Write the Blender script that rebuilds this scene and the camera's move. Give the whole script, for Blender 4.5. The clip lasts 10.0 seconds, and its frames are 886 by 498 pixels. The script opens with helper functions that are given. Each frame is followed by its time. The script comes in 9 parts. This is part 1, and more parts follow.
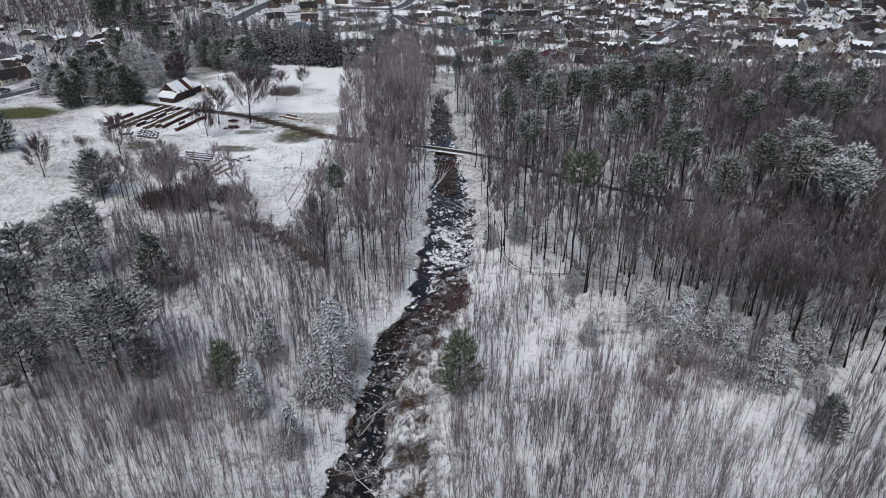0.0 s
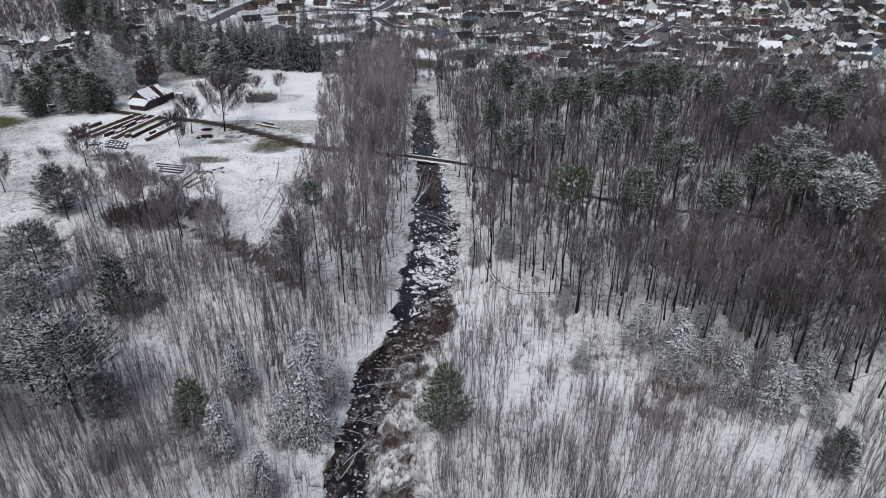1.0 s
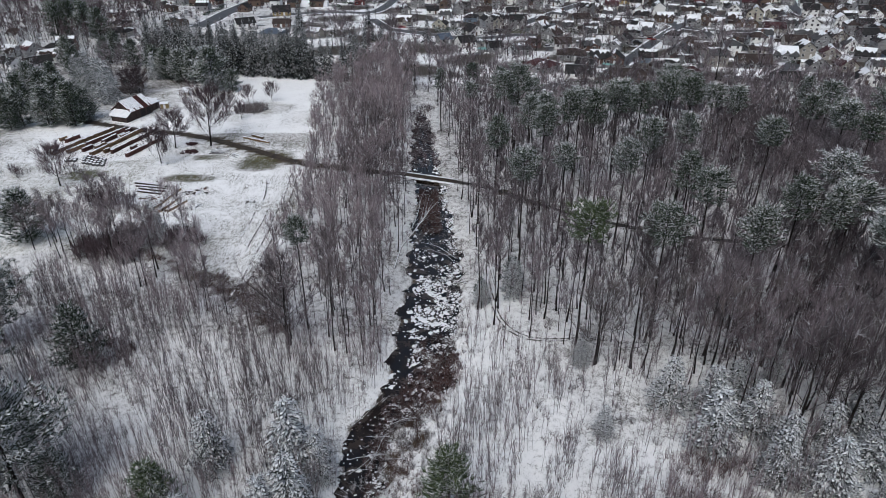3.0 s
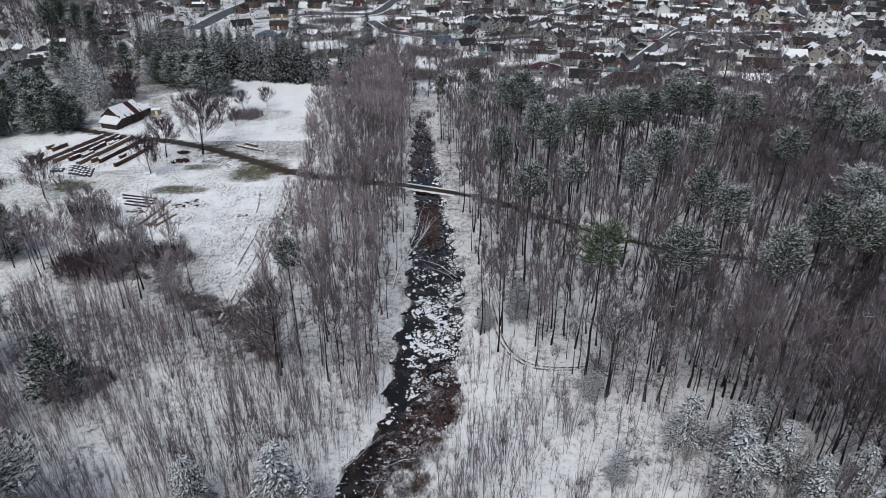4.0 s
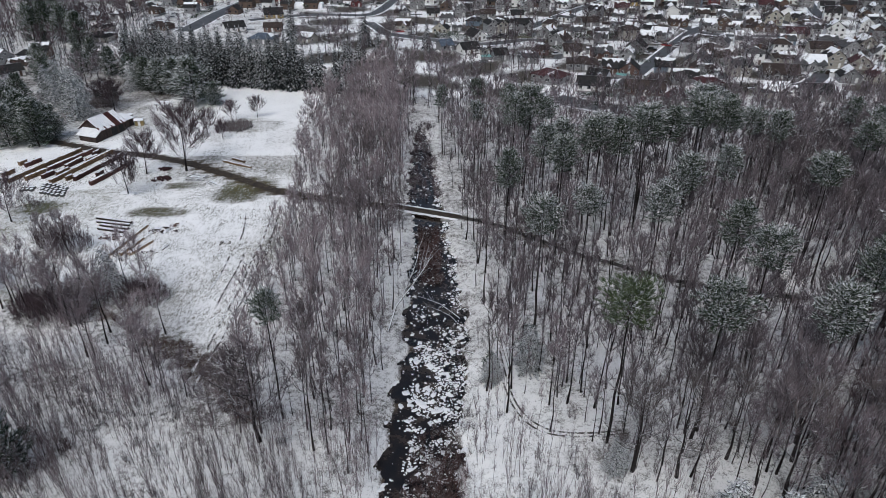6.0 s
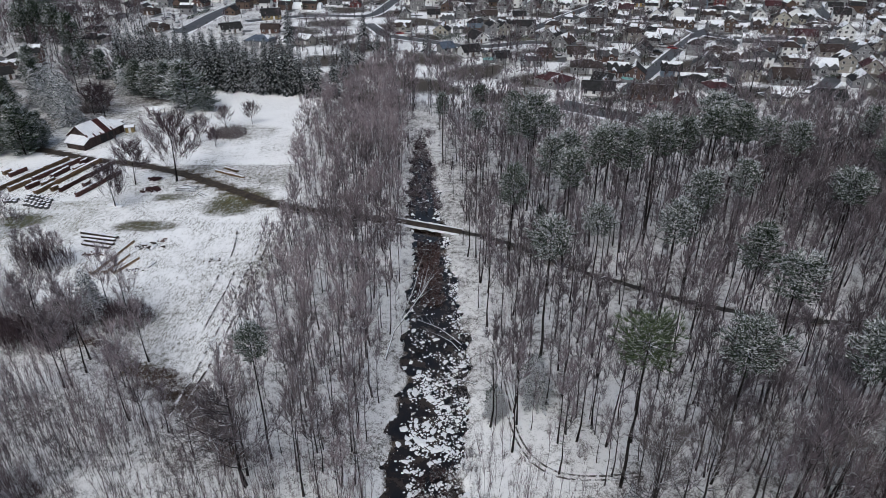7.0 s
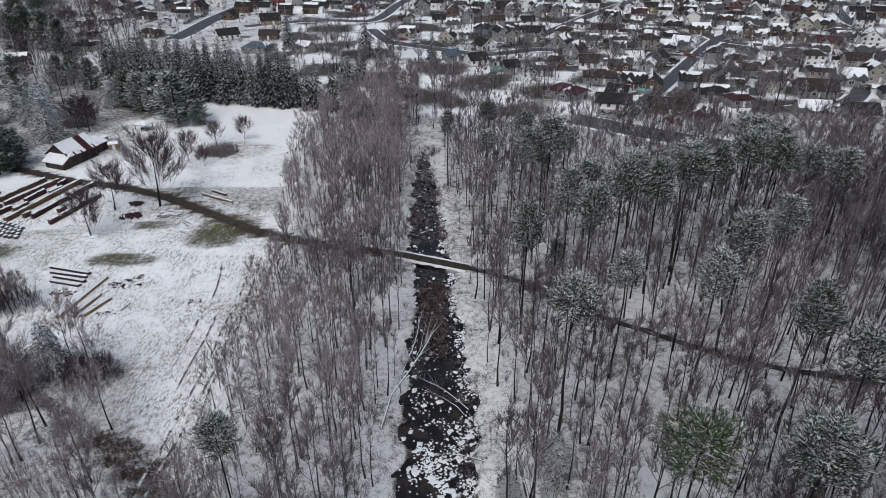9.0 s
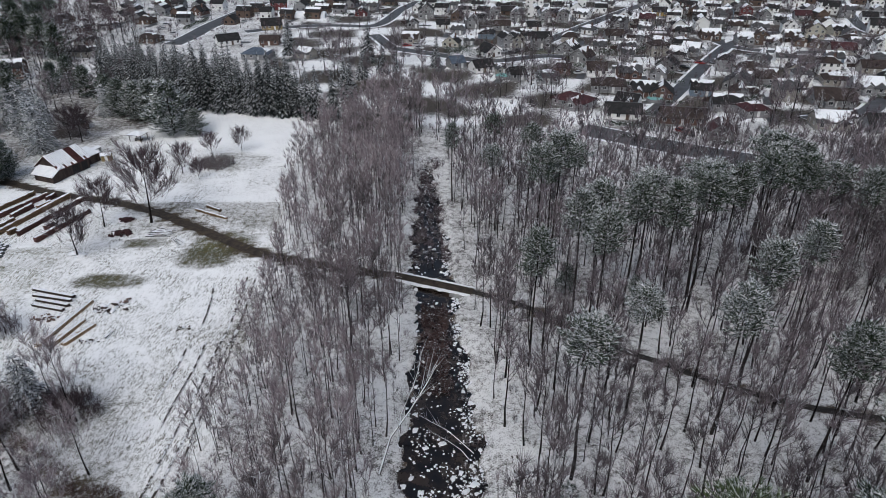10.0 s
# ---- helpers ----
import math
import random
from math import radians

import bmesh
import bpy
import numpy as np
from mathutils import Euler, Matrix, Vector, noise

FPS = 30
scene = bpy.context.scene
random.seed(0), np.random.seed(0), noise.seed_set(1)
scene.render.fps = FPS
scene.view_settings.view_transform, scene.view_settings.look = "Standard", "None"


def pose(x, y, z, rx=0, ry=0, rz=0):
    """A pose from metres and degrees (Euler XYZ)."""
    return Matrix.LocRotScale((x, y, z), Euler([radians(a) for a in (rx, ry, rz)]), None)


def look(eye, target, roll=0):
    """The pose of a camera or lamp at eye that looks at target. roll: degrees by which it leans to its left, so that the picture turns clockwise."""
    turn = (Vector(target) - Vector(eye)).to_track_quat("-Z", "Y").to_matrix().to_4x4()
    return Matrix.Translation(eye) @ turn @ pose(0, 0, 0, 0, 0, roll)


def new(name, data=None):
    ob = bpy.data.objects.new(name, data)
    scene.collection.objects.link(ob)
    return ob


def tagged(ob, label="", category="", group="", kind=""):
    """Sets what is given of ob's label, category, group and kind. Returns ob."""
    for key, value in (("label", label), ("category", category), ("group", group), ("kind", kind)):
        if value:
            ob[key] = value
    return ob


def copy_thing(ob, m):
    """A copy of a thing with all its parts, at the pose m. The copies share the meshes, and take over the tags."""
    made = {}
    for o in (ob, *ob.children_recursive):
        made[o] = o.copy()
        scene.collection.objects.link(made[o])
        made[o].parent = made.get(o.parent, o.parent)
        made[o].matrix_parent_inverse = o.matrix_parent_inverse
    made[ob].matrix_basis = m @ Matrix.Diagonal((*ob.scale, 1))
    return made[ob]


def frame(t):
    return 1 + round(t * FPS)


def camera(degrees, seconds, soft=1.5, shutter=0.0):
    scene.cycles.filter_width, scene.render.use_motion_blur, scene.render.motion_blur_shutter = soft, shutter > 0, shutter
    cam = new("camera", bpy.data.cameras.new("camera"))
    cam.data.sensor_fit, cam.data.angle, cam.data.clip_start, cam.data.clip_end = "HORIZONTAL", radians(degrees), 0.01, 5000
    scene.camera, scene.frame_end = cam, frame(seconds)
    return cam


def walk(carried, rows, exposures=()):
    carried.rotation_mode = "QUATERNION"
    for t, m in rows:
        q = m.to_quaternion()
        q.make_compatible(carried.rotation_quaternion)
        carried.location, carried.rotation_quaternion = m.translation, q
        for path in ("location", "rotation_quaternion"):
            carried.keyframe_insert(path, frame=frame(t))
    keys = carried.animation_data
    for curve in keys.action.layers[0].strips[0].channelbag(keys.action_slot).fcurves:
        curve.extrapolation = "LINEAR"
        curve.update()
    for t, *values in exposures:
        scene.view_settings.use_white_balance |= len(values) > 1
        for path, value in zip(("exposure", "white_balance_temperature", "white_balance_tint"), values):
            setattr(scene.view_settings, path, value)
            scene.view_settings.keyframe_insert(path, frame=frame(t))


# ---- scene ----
cam = camera(68.0, 10.0, soft=0.8)
ROWS = [
    (0, 0.10, 0.03, 69.91, -0.36, -28.69, 0.28),
    (0.5, 0.20, 3.98, 69.92, -1.79, -28.70, 0.22),
    (1, 0.24, 7.90, 69.92, -1.93, -28.72, 0.21),
    (1.5, 0.28, 11.84, 69.93, -1.93, -28.74, 0.23),
    (2, 0.31, 15.76, 69.93, -1.94, -28.79, 0.25),
    (2.5, 0.40, 19.58, 69.94, -1.93, -28.85, 0.23),
    (4, 0.58, 31.62, 69.96, -1.93, -28.94, 0.21),
    (4.5, 0.70, 35.49, 69.97, -1.91, -28.97, 0.20),
    (5, 0.71, 39.35, 69.98, -1.92, -29.05, 0.18),
    (5.5, 0.75, 43.15, 69.99, -1.91, -29.14, 0.17),
    (7, 1.08, 55.13, 70.07, -1.83, -29.32, 0.13),
    (7.5, 1.21, 59.17, 70.08, -1.73, -29.36, 0.14),
    (8, 1.26, 63.16, 70.09, -1.67, -29.36, 0.16),
    (8.5, 1.40, 67.03, 70.08, -1.50, -29.39, 0.17),
    (9, 1.57, 71.07, 70.07, -1.38, -29.33, 0.19),
    (9.5, 1.68, 75.25, 70.05, -1.13, -29.22, 0.20),
    (10, 1.78, 79.33, 70.05, -1.02, -29.14, 0.20),
]
walk(cam, [(t, pose(x, y, z, 90 + pitch, roll, yaw)) for t, x, y, z, yaw, pitch, roll in ROWS], exposures=((0.0, 0.10, 6240, 6), (5.0, 0.07, 6240, 6), (10.0, 0.03, 6240, 6)))

# ---- overcast daylight ----
world = bpy.data.worlds.new("overcast_sky")
scene.world = world
world.use_nodes = True
wt = world.node_tree
sky = wt.nodes.new("ShaderNodeTexSky")
sky.sky_type, sky.sun_disc = "NISHITA", False
sky.sun_elevation, sky.sun_rotation = radians(52), radians(200)
sky.air_density, sky.dust_density, sky.ozone_density = 1.0, 4.0, 1.0
grey = wt.nodes.new("ShaderNodeHueSaturation")
grey.inputs["Saturation"].default_value = 0.8
wt.links.new(sky.outputs[0], grey.inputs["Color"])
wt.links.new(grey.outputs[0], wt.nodes["Background"].inputs[0])
wt.nodes["Background"].inputs[1].default_value = 0.115
sun_data = bpy.data.lights.new("sun", "SUN")
sun_data.energy, sun_data.angle, sun_data.color = 0.7, radians(35), (1.0, 0.99, 0.97)
sun = new("sun", sun_data)
sun.matrix_world = look((-24, -60, 110), (0, 0, 0))

# ---- materials ----
class Nodes:
    """Short hand for a node material."""

    def __init__(self, name, rough=0.8, spec=0.3, metal=0.0):
        self.m = bpy.data.materials.new(name)
        self.m.use_nodes = True
        self.t = self.m.node_tree
        self.b = self.t.nodes["Principled BSDF"]
        self.b.inputs["Roughness"].default_value = rough
        self.b.inputs["Specular IOR Level"].default_value = spec
        self.b.inputs["Metallic"].default_value = metal

    def link(self, a, b):
        if isinstance(a, (int, float)):
            b.default_value = a
        elif isinstance(a, tuple):
            b.default_value = (*a, 1.0) if len(a) == 3 and b.type == "RGBA" else a
        else:
            self.t.links.new(a, b)

    def place(self):
        return self.t.nodes.new("ShaderNodeNewGeometry").outputs["Position"]

    def local(self):
        return self.t.nodes.new("ShaderNodeTexCoord").outputs["Object"]

    def up(self):
        s = self.t.nodes.new("ShaderNodeSeparateXYZ")
        self.link(self.t.nodes.new("ShaderNodeNewGeometry").outputs["Normal"], s.inputs[0])
        return s.outputs[2]

    def island(self):
        return self.t.nodes.new("ShaderNodeNewGeometry").outputs["Random Per Island"]

    def chance(self):
        return self.t.nodes.new("ShaderNodeObjectInfo").outputs["Random"]

    def attr(self, name):
        a = self.t.nodes.new("ShaderNodeAttribute")
        a.attribute_name = name
        return a.outputs["Fac"]

    def noise(self, scale, detail=3.0, rough=0.6, vec=None, stretch=None, turn=0.0):
        n = self.t.nodes.new("ShaderNodeTexNoise")
        v = self.place() if vec is None else vec
        if stretch:
            mp = self.t.nodes.new("ShaderNodeMapping")
            mp.inputs["Scale"].default_value = stretch
            mp.inputs["Rotation"].default_value = (0.0, 0.0, turn)
            self.link(v, mp.inputs["Vector"])
            v = mp.outputs[0]
        self.link(v, n.inputs["Vector"])
        n.inputs["Scale"].default_value, n.inputs["Detail"].default_value, n.inputs["Roughness"].default_value = scale, detail, rough
        return n.outputs["Fac"]

    def math(self, op, a, b=0.0, c=0.0):
        n = self.t.nodes.new("ShaderNodeMath")
        n.operation = op
        for v, s in zip((a, b, c), n.inputs):
            self.link(v, s)
        return n.outputs[0]

    def ramp(self, a, lo, hi, out0=0.0, out1=1.0):
        n = self.t.nodes.new("ShaderNodeMapRange")
        n.interpolation_type = "SMOOTHSTEP"
        for v, s in zip((a, lo, hi, out0, out1), n.inputs):
            self.link(v, s)
        return n.outputs[0]

    def mix(self, f, a, b):
        n = self.t.nodes.new("ShaderNodeMix")
        n.data_type = "RGBA"
        for v, s in zip((f, a, b), (n.inputs[0], n.inputs[6], n.inputs[7])):
            self.link(v, s)
        return n.outputs[2]

    def bump(self, height, strength=0.4, dist=0.05):
        n = self.t.nodes.new("ShaderNodeBump")
        n.inputs["Strength"].default_value, n.inputs["Distance"].default_value = strength, dist
        self.link(height, n.inputs["Height"])
        self.link(n.outputs[0], self.b.inputs["Normal"])
        return self

    def done(self, colour, rough=None):
        self.link(colour, self.b.inputs["Base Color"])
        if rough is not None:
            self.link(rough, self.b.inputs["Roughness"])
        return self.m


SNOW = (0.80, 0.82, 0.86)


def surface(name, a, b, scale=2.0, rough=0.8, spec=0.3, metal=0.0, fine=18.0, bump=0.3, snow=None, stretch=None, vary=0.0):
    """A two-tone weathered surface; snow: (lowest upward normal, full) dusts what faces up."""
    n = Nodes(name, rough, spec, metal)
    big, small = n.noise(scale, 3, stretch=stretch), n.noise(fine, 2)
    f = n.ramp(n.math("ADD", n.math("MULTIPLY", big, 0.65), n.math("MULTIPLY", small, 0.35)), 0.35, 0.65)
    col = n.mix(f, a, b)
    if vary:
        h = n.t.nodes.new("ShaderNodeHueSaturation")
        n.link(n.ramp(n.chance(), 0.0, 1.0, 1 - vary, 1 + vary), h.inputs["Value"])
        n.link(col, h.inputs["Color"])
        col = h.outputs[0]
    if snow:
        s = n.ramp(n.math("ADD", n.up(), n.math("MULTIPLY", n.math("SUBTRACT", n.noise(1.1, 3), 0.5), snow[2])), snow[0], snow[1])
        col = n.mix(s, col, SNOW)
    if bump:
        n.bump(small, bump, 0.03)
    return n.done(col)


def foliage(name, dark, light, lo, hi, patch=0.9, most=0.9, grain=0.55):
    """Needles, with snow lying on what faces up."""
    n = Nodes(name, 0.75, 0.2)
    col = n.mix(n.island(), dark, light)
    drift = n.math("MULTIPLY", n.math("SUBTRACT", n.noise(grain, 3), 0.5), patch)
    loose = n.math("MULTIPLY", n.math("SUBTRACT", n.island(), 0.5), 0.2)
    tree = n.math("MULTIPLY", n.math("SUBTRACT", n.chance(), 0.5), 0.25)
    s = n.ramp(n.math("ADD", n.math("ADD", n.up(), drift), n.math("ADD", loose, tree)), lo, hi, 0.0, most)
    return n.done(n.mix(s, col, SNOW))


def twigs(name, dark, light, snow_lo, snow_hi):
    n = Nodes(name, 0.85, 0.15)
    col = n.mix(n.island(), dark, light)
    h = n.t.nodes.new("ShaderNodeHueSaturation")
    n.link(n.ramp(n.noise(0.045, 2), 0.35, 0.65, 0.7, 1.35), h.inputs["Value"])
    n.link(col, h.inputs["Color"])
    s = n.ramp(n.math("ADD", n.up(), n.math("MULTIPLY", n.math("SUBTRACT", n.noise(0.4, 3), 0.5), 0.8)), snow_lo, snow_hi)
    return n.done(n.mix(s, h.outputs[0], SNOW))


def ground_material():
    n = Nodes("snowy_ground", 0.85, 0.15)
    wide, mid, fine, speck = n.noise(0.11, 3), n.noise(0.9, 4, 0.7), n.noise(4.5, 4, 0.75), n.noise(16.0, 2, 0.7)
    mess = n.math("ADD", n.math("MULTIPLY", wide, 0.22), n.math("ADD", n.math("MULTIPLY", mid, 0.33), n.math("MULTIPLY", fine, 0.45)))
    streak = n.noise(1.6, 3, 0.7, stretch=(1.0, 0.12, 1.0))
    mess = n.math("ADD", mess, n.math("MULTIPLY", n.attr("field"), n.math("MULTIPLY", n.math("SUBTRACT", streak, 0.5), 0.13)))
    litter_shade = n.attr("litter_shade")
    show = n.ramp(mess, n.math("SUBTRACT", 0.68, n.math("MULTIPLY", litter_shade, 0.40)), n.math("SUBTRACT", 0.84, n.math("MULTIPLY", litter_shade, 0.42)))
    under = n.mix(n.ramp(speck, 0.35, 0.65), (0.034, 0.030, 0.027), (0.105, 0.090, 0.078))
    lawn = n.mix(n.ramp(mid, 0.4, 0.6), (0.045, 0.060, 0.018), (0.115, 0.105, 0.045))
    under = n.mix(n.attr("grass"), under, lawn)
    mud = n.mix(n.ramp(fine, 0.35, 0.65), (0.035, 0.024, 0.018), (0.10, 0.070, 0.048))
    under = n.mix(n.attr("mud"), under, mud)
    white = n.mix(n.ramp(n.math("ADD", n.math("MULTIPLY", mid, 0.5), n.math("MULTIPLY", fine, 0.5)), 0.38, 0.66), (0.94, 0.94, 0.95), (0.87, 0.875, 0.89))
    # greys the snow itself where the mask is high: painted shade below the trees
    white = n.mix(n.ramp(litter_shade, 0.42, 0.68, 0.0, 0.5), white, (0.40, 0.39, 0.40))
    flecks = n.math("MULTIPLY", n.ramp(n.noise(3.2, 4, 0.8, stretch=(1.0, 0.35, 1.0), turn=0.35), 0.48, 0.60), n.ramp(n.math("ADD", n.noise(0.13, 4, 0.65), n.math("MULTIPLY", streak, 0.3)), 0.50, 0.76))
    show = n.math("MAXIMUM", show, n.math("MULTIPLY", flecks, n.math("MULTIPLY", n.attr("field"), 0.9)))
    col = n.mix(show, white, under)
    n.bump(n.math("ADD", fine, mid), 0.5, 0.12)
    return n.done(col)


M_GROUND = ground_material()
M_SNOW = surface("lying_snow", (0.88, 0.89, 0.92), (0.76, 0.78, 0.82), 0.8, 0.7, 0.2, fine=6, bump=0.5)
M_BARK = surface("dark_bark", (0.012, 0.010, 0.010), (0.038, 0.032, 0.031), 1.5, 0.9, 0.1, fine=9, snow=(0.45, 0.9, 0.5), stretch=(1, 1, 0.2), vary=0.35)
M_BARK_GREY = surface("grey_bark", (0.018, 0.015, 0.016), (0.062, 0.053, 0.054), 1.5, 0.9, 0.1, fine=9, snow=(0.35, 0.8, 0.5), stretch=(1, 1, 0.2), vary=0.3)
M_BARK_BROWN = surface("brown_bark", (0.010, 0.008, 0.008), (0.036, 0.030, 0.029), 1.5, 0.9, 0.1, fine=9, snow=(0.40, 0.85, 0.5), stretch=(1, 1, 0.2), vary=0.35)
M_TWIG = twigs("brown_twigs", (0.066, 0.056, 0.062), (0.25, 0.210, 0.232), 0.45, 1.0)
M_TWIG_PALE = twigs("pale_pinkish_twigs", (0.104, 0.086, 0.094), (0.37, 0.312, 0.334), 0.45, 1.0)
M_TWIG_DARK = twigs("dark_purplish_twigs", (0.034, 0.025, 0.029), (0.160, 0.118, 0.132), 0.45, 1.0)
M_TWIG_GREY = twigs("grey_twigs", (0.080, 0.068, 0.070), (0.21, 0.18, 0.182), 0.42, 0.95)
M_FROST_TWIG = twigs("snow_dusted_twigs", (0.12, 0.10, 0.10), (0.34, 0.31, 0.31), 0.05, 0.8)
M_DRYGRASS = twigs("dead_grass_blades", (0.070, 0.060, 0.036), (0.20, 0.165, 0.095), 0.6, 1.1)
M_DARK_BRUSH = surface("dark_red_cuttings", (0.018, 0.008, 0.010), (0.060, 0.026, 0.028), 3.0, 0.9, fine=8, bump=0.8)
M_BRUSH = twigs("red_brown_brush", (0.044, 0.025, 0.024), (0.128, 0.074, 0.070), 0.6, 1.1)
M_PINE = foliage("pine_needles", (0.009, 0.017, 0.011), (0.064, 0.094, 0.056), 0.12, 1.15, 0.9, 0.85)
M_PINE_SNOWY = foliage("snowy_pine_needles", (0.008, 0.015, 0.011), (0.054, 0.078, 0.053), 0.32, 1.10, 1.0, 0.85)
M_PINE_GREEN = foliage("green_pine_needles", (0.026, 0.042, 0.020), (0.110, 0.145, 0.065), 0.45, 1.40, 0.8, 0.7)
M_SPRUCE = foliage("snowy_spruce_needles", (0.009, 0.015, 0.014), (0.060, 0.074, 0.070), -0.25, 0.75, 1.0, 0.9, 1.0)
M_SPRUCE_DARK = foliage("dark_spruce_needles", (0.009, 0.012, 0.013), (0.030, 0.037, 0.036), 0.50, 1.0, 0.9, 0.68)
M_HEDGE = foliage("hedge_leaves", (0.018, 0.030, 0.018), (0.050, 0.070, 0.040), 0.35, 0.95)


def water_material():
    n = Nodes("dark_water", 0.12, 0.5)
    f = n.ramp(n.noise(0.35, 4, 0.7), 0.38, 0.68)
    col = n.mix(f, (0.006, 0.005, 0.005), (0.035, 0.024, 0.018))
    n.bump(n.noise(2.5, 3), 0.15, 0.03)
    return n.done(col, n.ramp(f, 0, 1, 0.08, 0.35))


M_WATER = water_material()
M_ROAD = surface("wet_asphalt", (0.042, 0.042, 0.046), (0.085, 0.085, 0.092), 0.3, 0.55, 0.4, fine=5)
M_TRACK = surface("muddy_track", (0.022, 0.017, 0.014), (0.066, 0.050, 0.037), 0.8, 0.8, 0.3, fine=5)


def rut_material(name, lo, hi):
    n = Nodes(name, 0.85, 0.2)
    f = n.ramp(n.math("ADD", n.math("MULTIPLY", n.noise(0.5, 3), 0.7), n.math("MULTIPLY", n.noise(4.0, 3), 0.3)), lo, hi)
    return n.done(n.mix(f, (0.80, 0.81, 0.84), (0.065, 0.058, 0.052)))


M_RUT = rut_material("broken_ruts", 0.45, 0.53)
M_WHEEL = rut_material("pressed_wheel_marks", 0.42, 0.54)
M_CONCRETE = surface("grey_concrete", (0.22, 0.22, 0.22), (0.36, 0.36, 0.36), 1.0, 0.85)
M_GLASS = surface("dark_window_glass", (0.012, 0.014, 0.018), (0.03, 0.033, 0.04), 0.5, 0.08, 0.6, bump=0)
M_TRIM = surface("white_trim", (0.62, 0.62, 0.62), (0.74, 0.74, 0.74), 1.0, 0.6)
M_BLACK = surface("black_rubber_and_doorway_dark", (0.012, 0.012, 0.012), (0.03, 0.03, 0.03), 3.0, 0.8)
M_PATH = surface("dark_wet_path", (0.014, 0.012, 0.012), (0.046, 0.040, 0.036), 0.8, 0.7, 0.3, fine=5)
M_LOG_RED = surface("dark_red_firewood", (0.050, 0.022, 0.022), (0.15, 0.070, 0.062), 3.0, 0.85, fine=6, vary=0.25)
M_LOG = surface("cut_firewood", (0.10, 0.062, 0.036), (0.27, 0.175, 0.105), 3.0, 0.85, fine=6, vary=0.25)
M_PLANK = surface("sawn_planks", (0.19, 0.115, 0.055), (0.34, 0.225, 0.115), 1.0, 0.8, fine=9, snow=(0.7, 0.95, 1.2))
M_OLDWOOD = surface("weathered_boards", (0.024, 0.017, 0.016), (0.075, 0.054, 0.048), 0.8, 0.9, fine=7, stretch=(1, 1, 0.15))
M_RUST = surface("rusty_tin_roof", (0.045, 0.014, 0.014), (0.10, 0.036, 0.032), 0.6, 0.6, 0.4, 0.3, fine=4)
WALLS = {
    "white": surface("white_siding", (0.68, 0.68, 0.68), (0.80, 0.80, 0.79), 0.5, 0.7, stretch=(0.3, 0.3, 4)),
    "grey": surface("grey_siding", (0.17, 0.17, 0.178), (0.29, 0.29, 0.30), 0.5, 0.75, stretch=(0.3, 0.3, 4)),
    "beige": surface("beige_siding", (0.25, 0.23, 0.205), (0.36, 0.34, 0.31), 0.5, 0.75, stretch=(0.3, 0.3, 4)),
    "cream": surface("cream_siding", (0.36, 0.34, 0.28), (0.46, 0.44, 0.38), 0.5, 0.75, stretch=(0.3, 0.3, 4)),
    "olive": surface("ochre_siding", (0.22, 0.16, 0.07), (0.32, 0.25, 0.12), 0.5, 0.75, stretch=(0.3, 0.3, 4)),
    "yellow": surface("yellow_siding", (0.36, 0.24, 0.08), (0.45, 0.33, 0.14), 0.5, 0.75, stretch=(0.3, 0.3, 4)),
    "brick": surface("red_brown_brick", (0.085, 0.050, 0.042), (0.16, 0.10, 0.085), 1.5, 0.85, fine=7),
    "brown": surface("brown_siding", (0.075, 0.050, 0.040), (0.14, 0.10, 0.08), 0.5, 0.8, stretch=(0.3, 0.3, 4)),
    "red": surface("red_siding", (0.10, 0.022, 0.024), (0.16, 0.045, 0.045), 0.5, 0.7, stretch=(0.3, 0.3, 4)),
    "blue": surface("blue_grey_siding", (0.13, 0.17, 0.22), (0.20, 0.25, 0.31), 0.5, 0.7, stretch=(0.3, 0.3, 4)),
}
ROOFS = {
    "dark": surface("dark_shingles", (0.011, 0.011, 0.012), (0.030, 0.029, 0.030), 0.7, 0.85, fine=5),
    "brown": surface("brown_shingles", (0.028, 0.020, 0.018), (0.058, 0.043, 0.039), 0.7, 0.85, fine=5),
    "grey": surface("grey_shingles", (0.045, 0.045, 0.048), (0.085, 0.085, 0.09), 0.7, 0.85, fine=5),
    "maroon": surface("maroon_shingles", (0.040, 0.014, 0.017), (0.075, 0.030, 0.034), 0.7, 0.8, fine=5),
    "blue": surface("slate_blue_shingles", (0.050, 0.066, 0.095), (0.10, 0.125, 0.165), 0.7, 0.7, fine=5),
}

# ---- geometry tools ----
def tri_mesh(name, verts, tris):
    """A mesh from arrays of places and triangles."""
    me = bpy.data.meshes.new(name)
    verts, tris = np.asarray(verts, np.float32), np.asarray(tris, np.int32)
    me.vertices.add(len(verts))
    me.vertices.foreach_set("co", verts.ravel())
    me.loops.add(tris.size)
    me.loops.foreach_set("vertex_index", tris.ravel())
    me.polygons.add(len(tris))
    me.polygons.foreach_set("loop_start", np.arange(0, tris.size, 3, dtype=np.int32))
    me.update(calc_edges=True)
    return me


def join(pieces):
    vs, ts, n = [], [], 0
    for v, t in pieces:
        vs.append(v), ts.append(np.asarray(t) + n)
        n += len(v)
    return np.concatenate(vs), np.concatenate(ts)


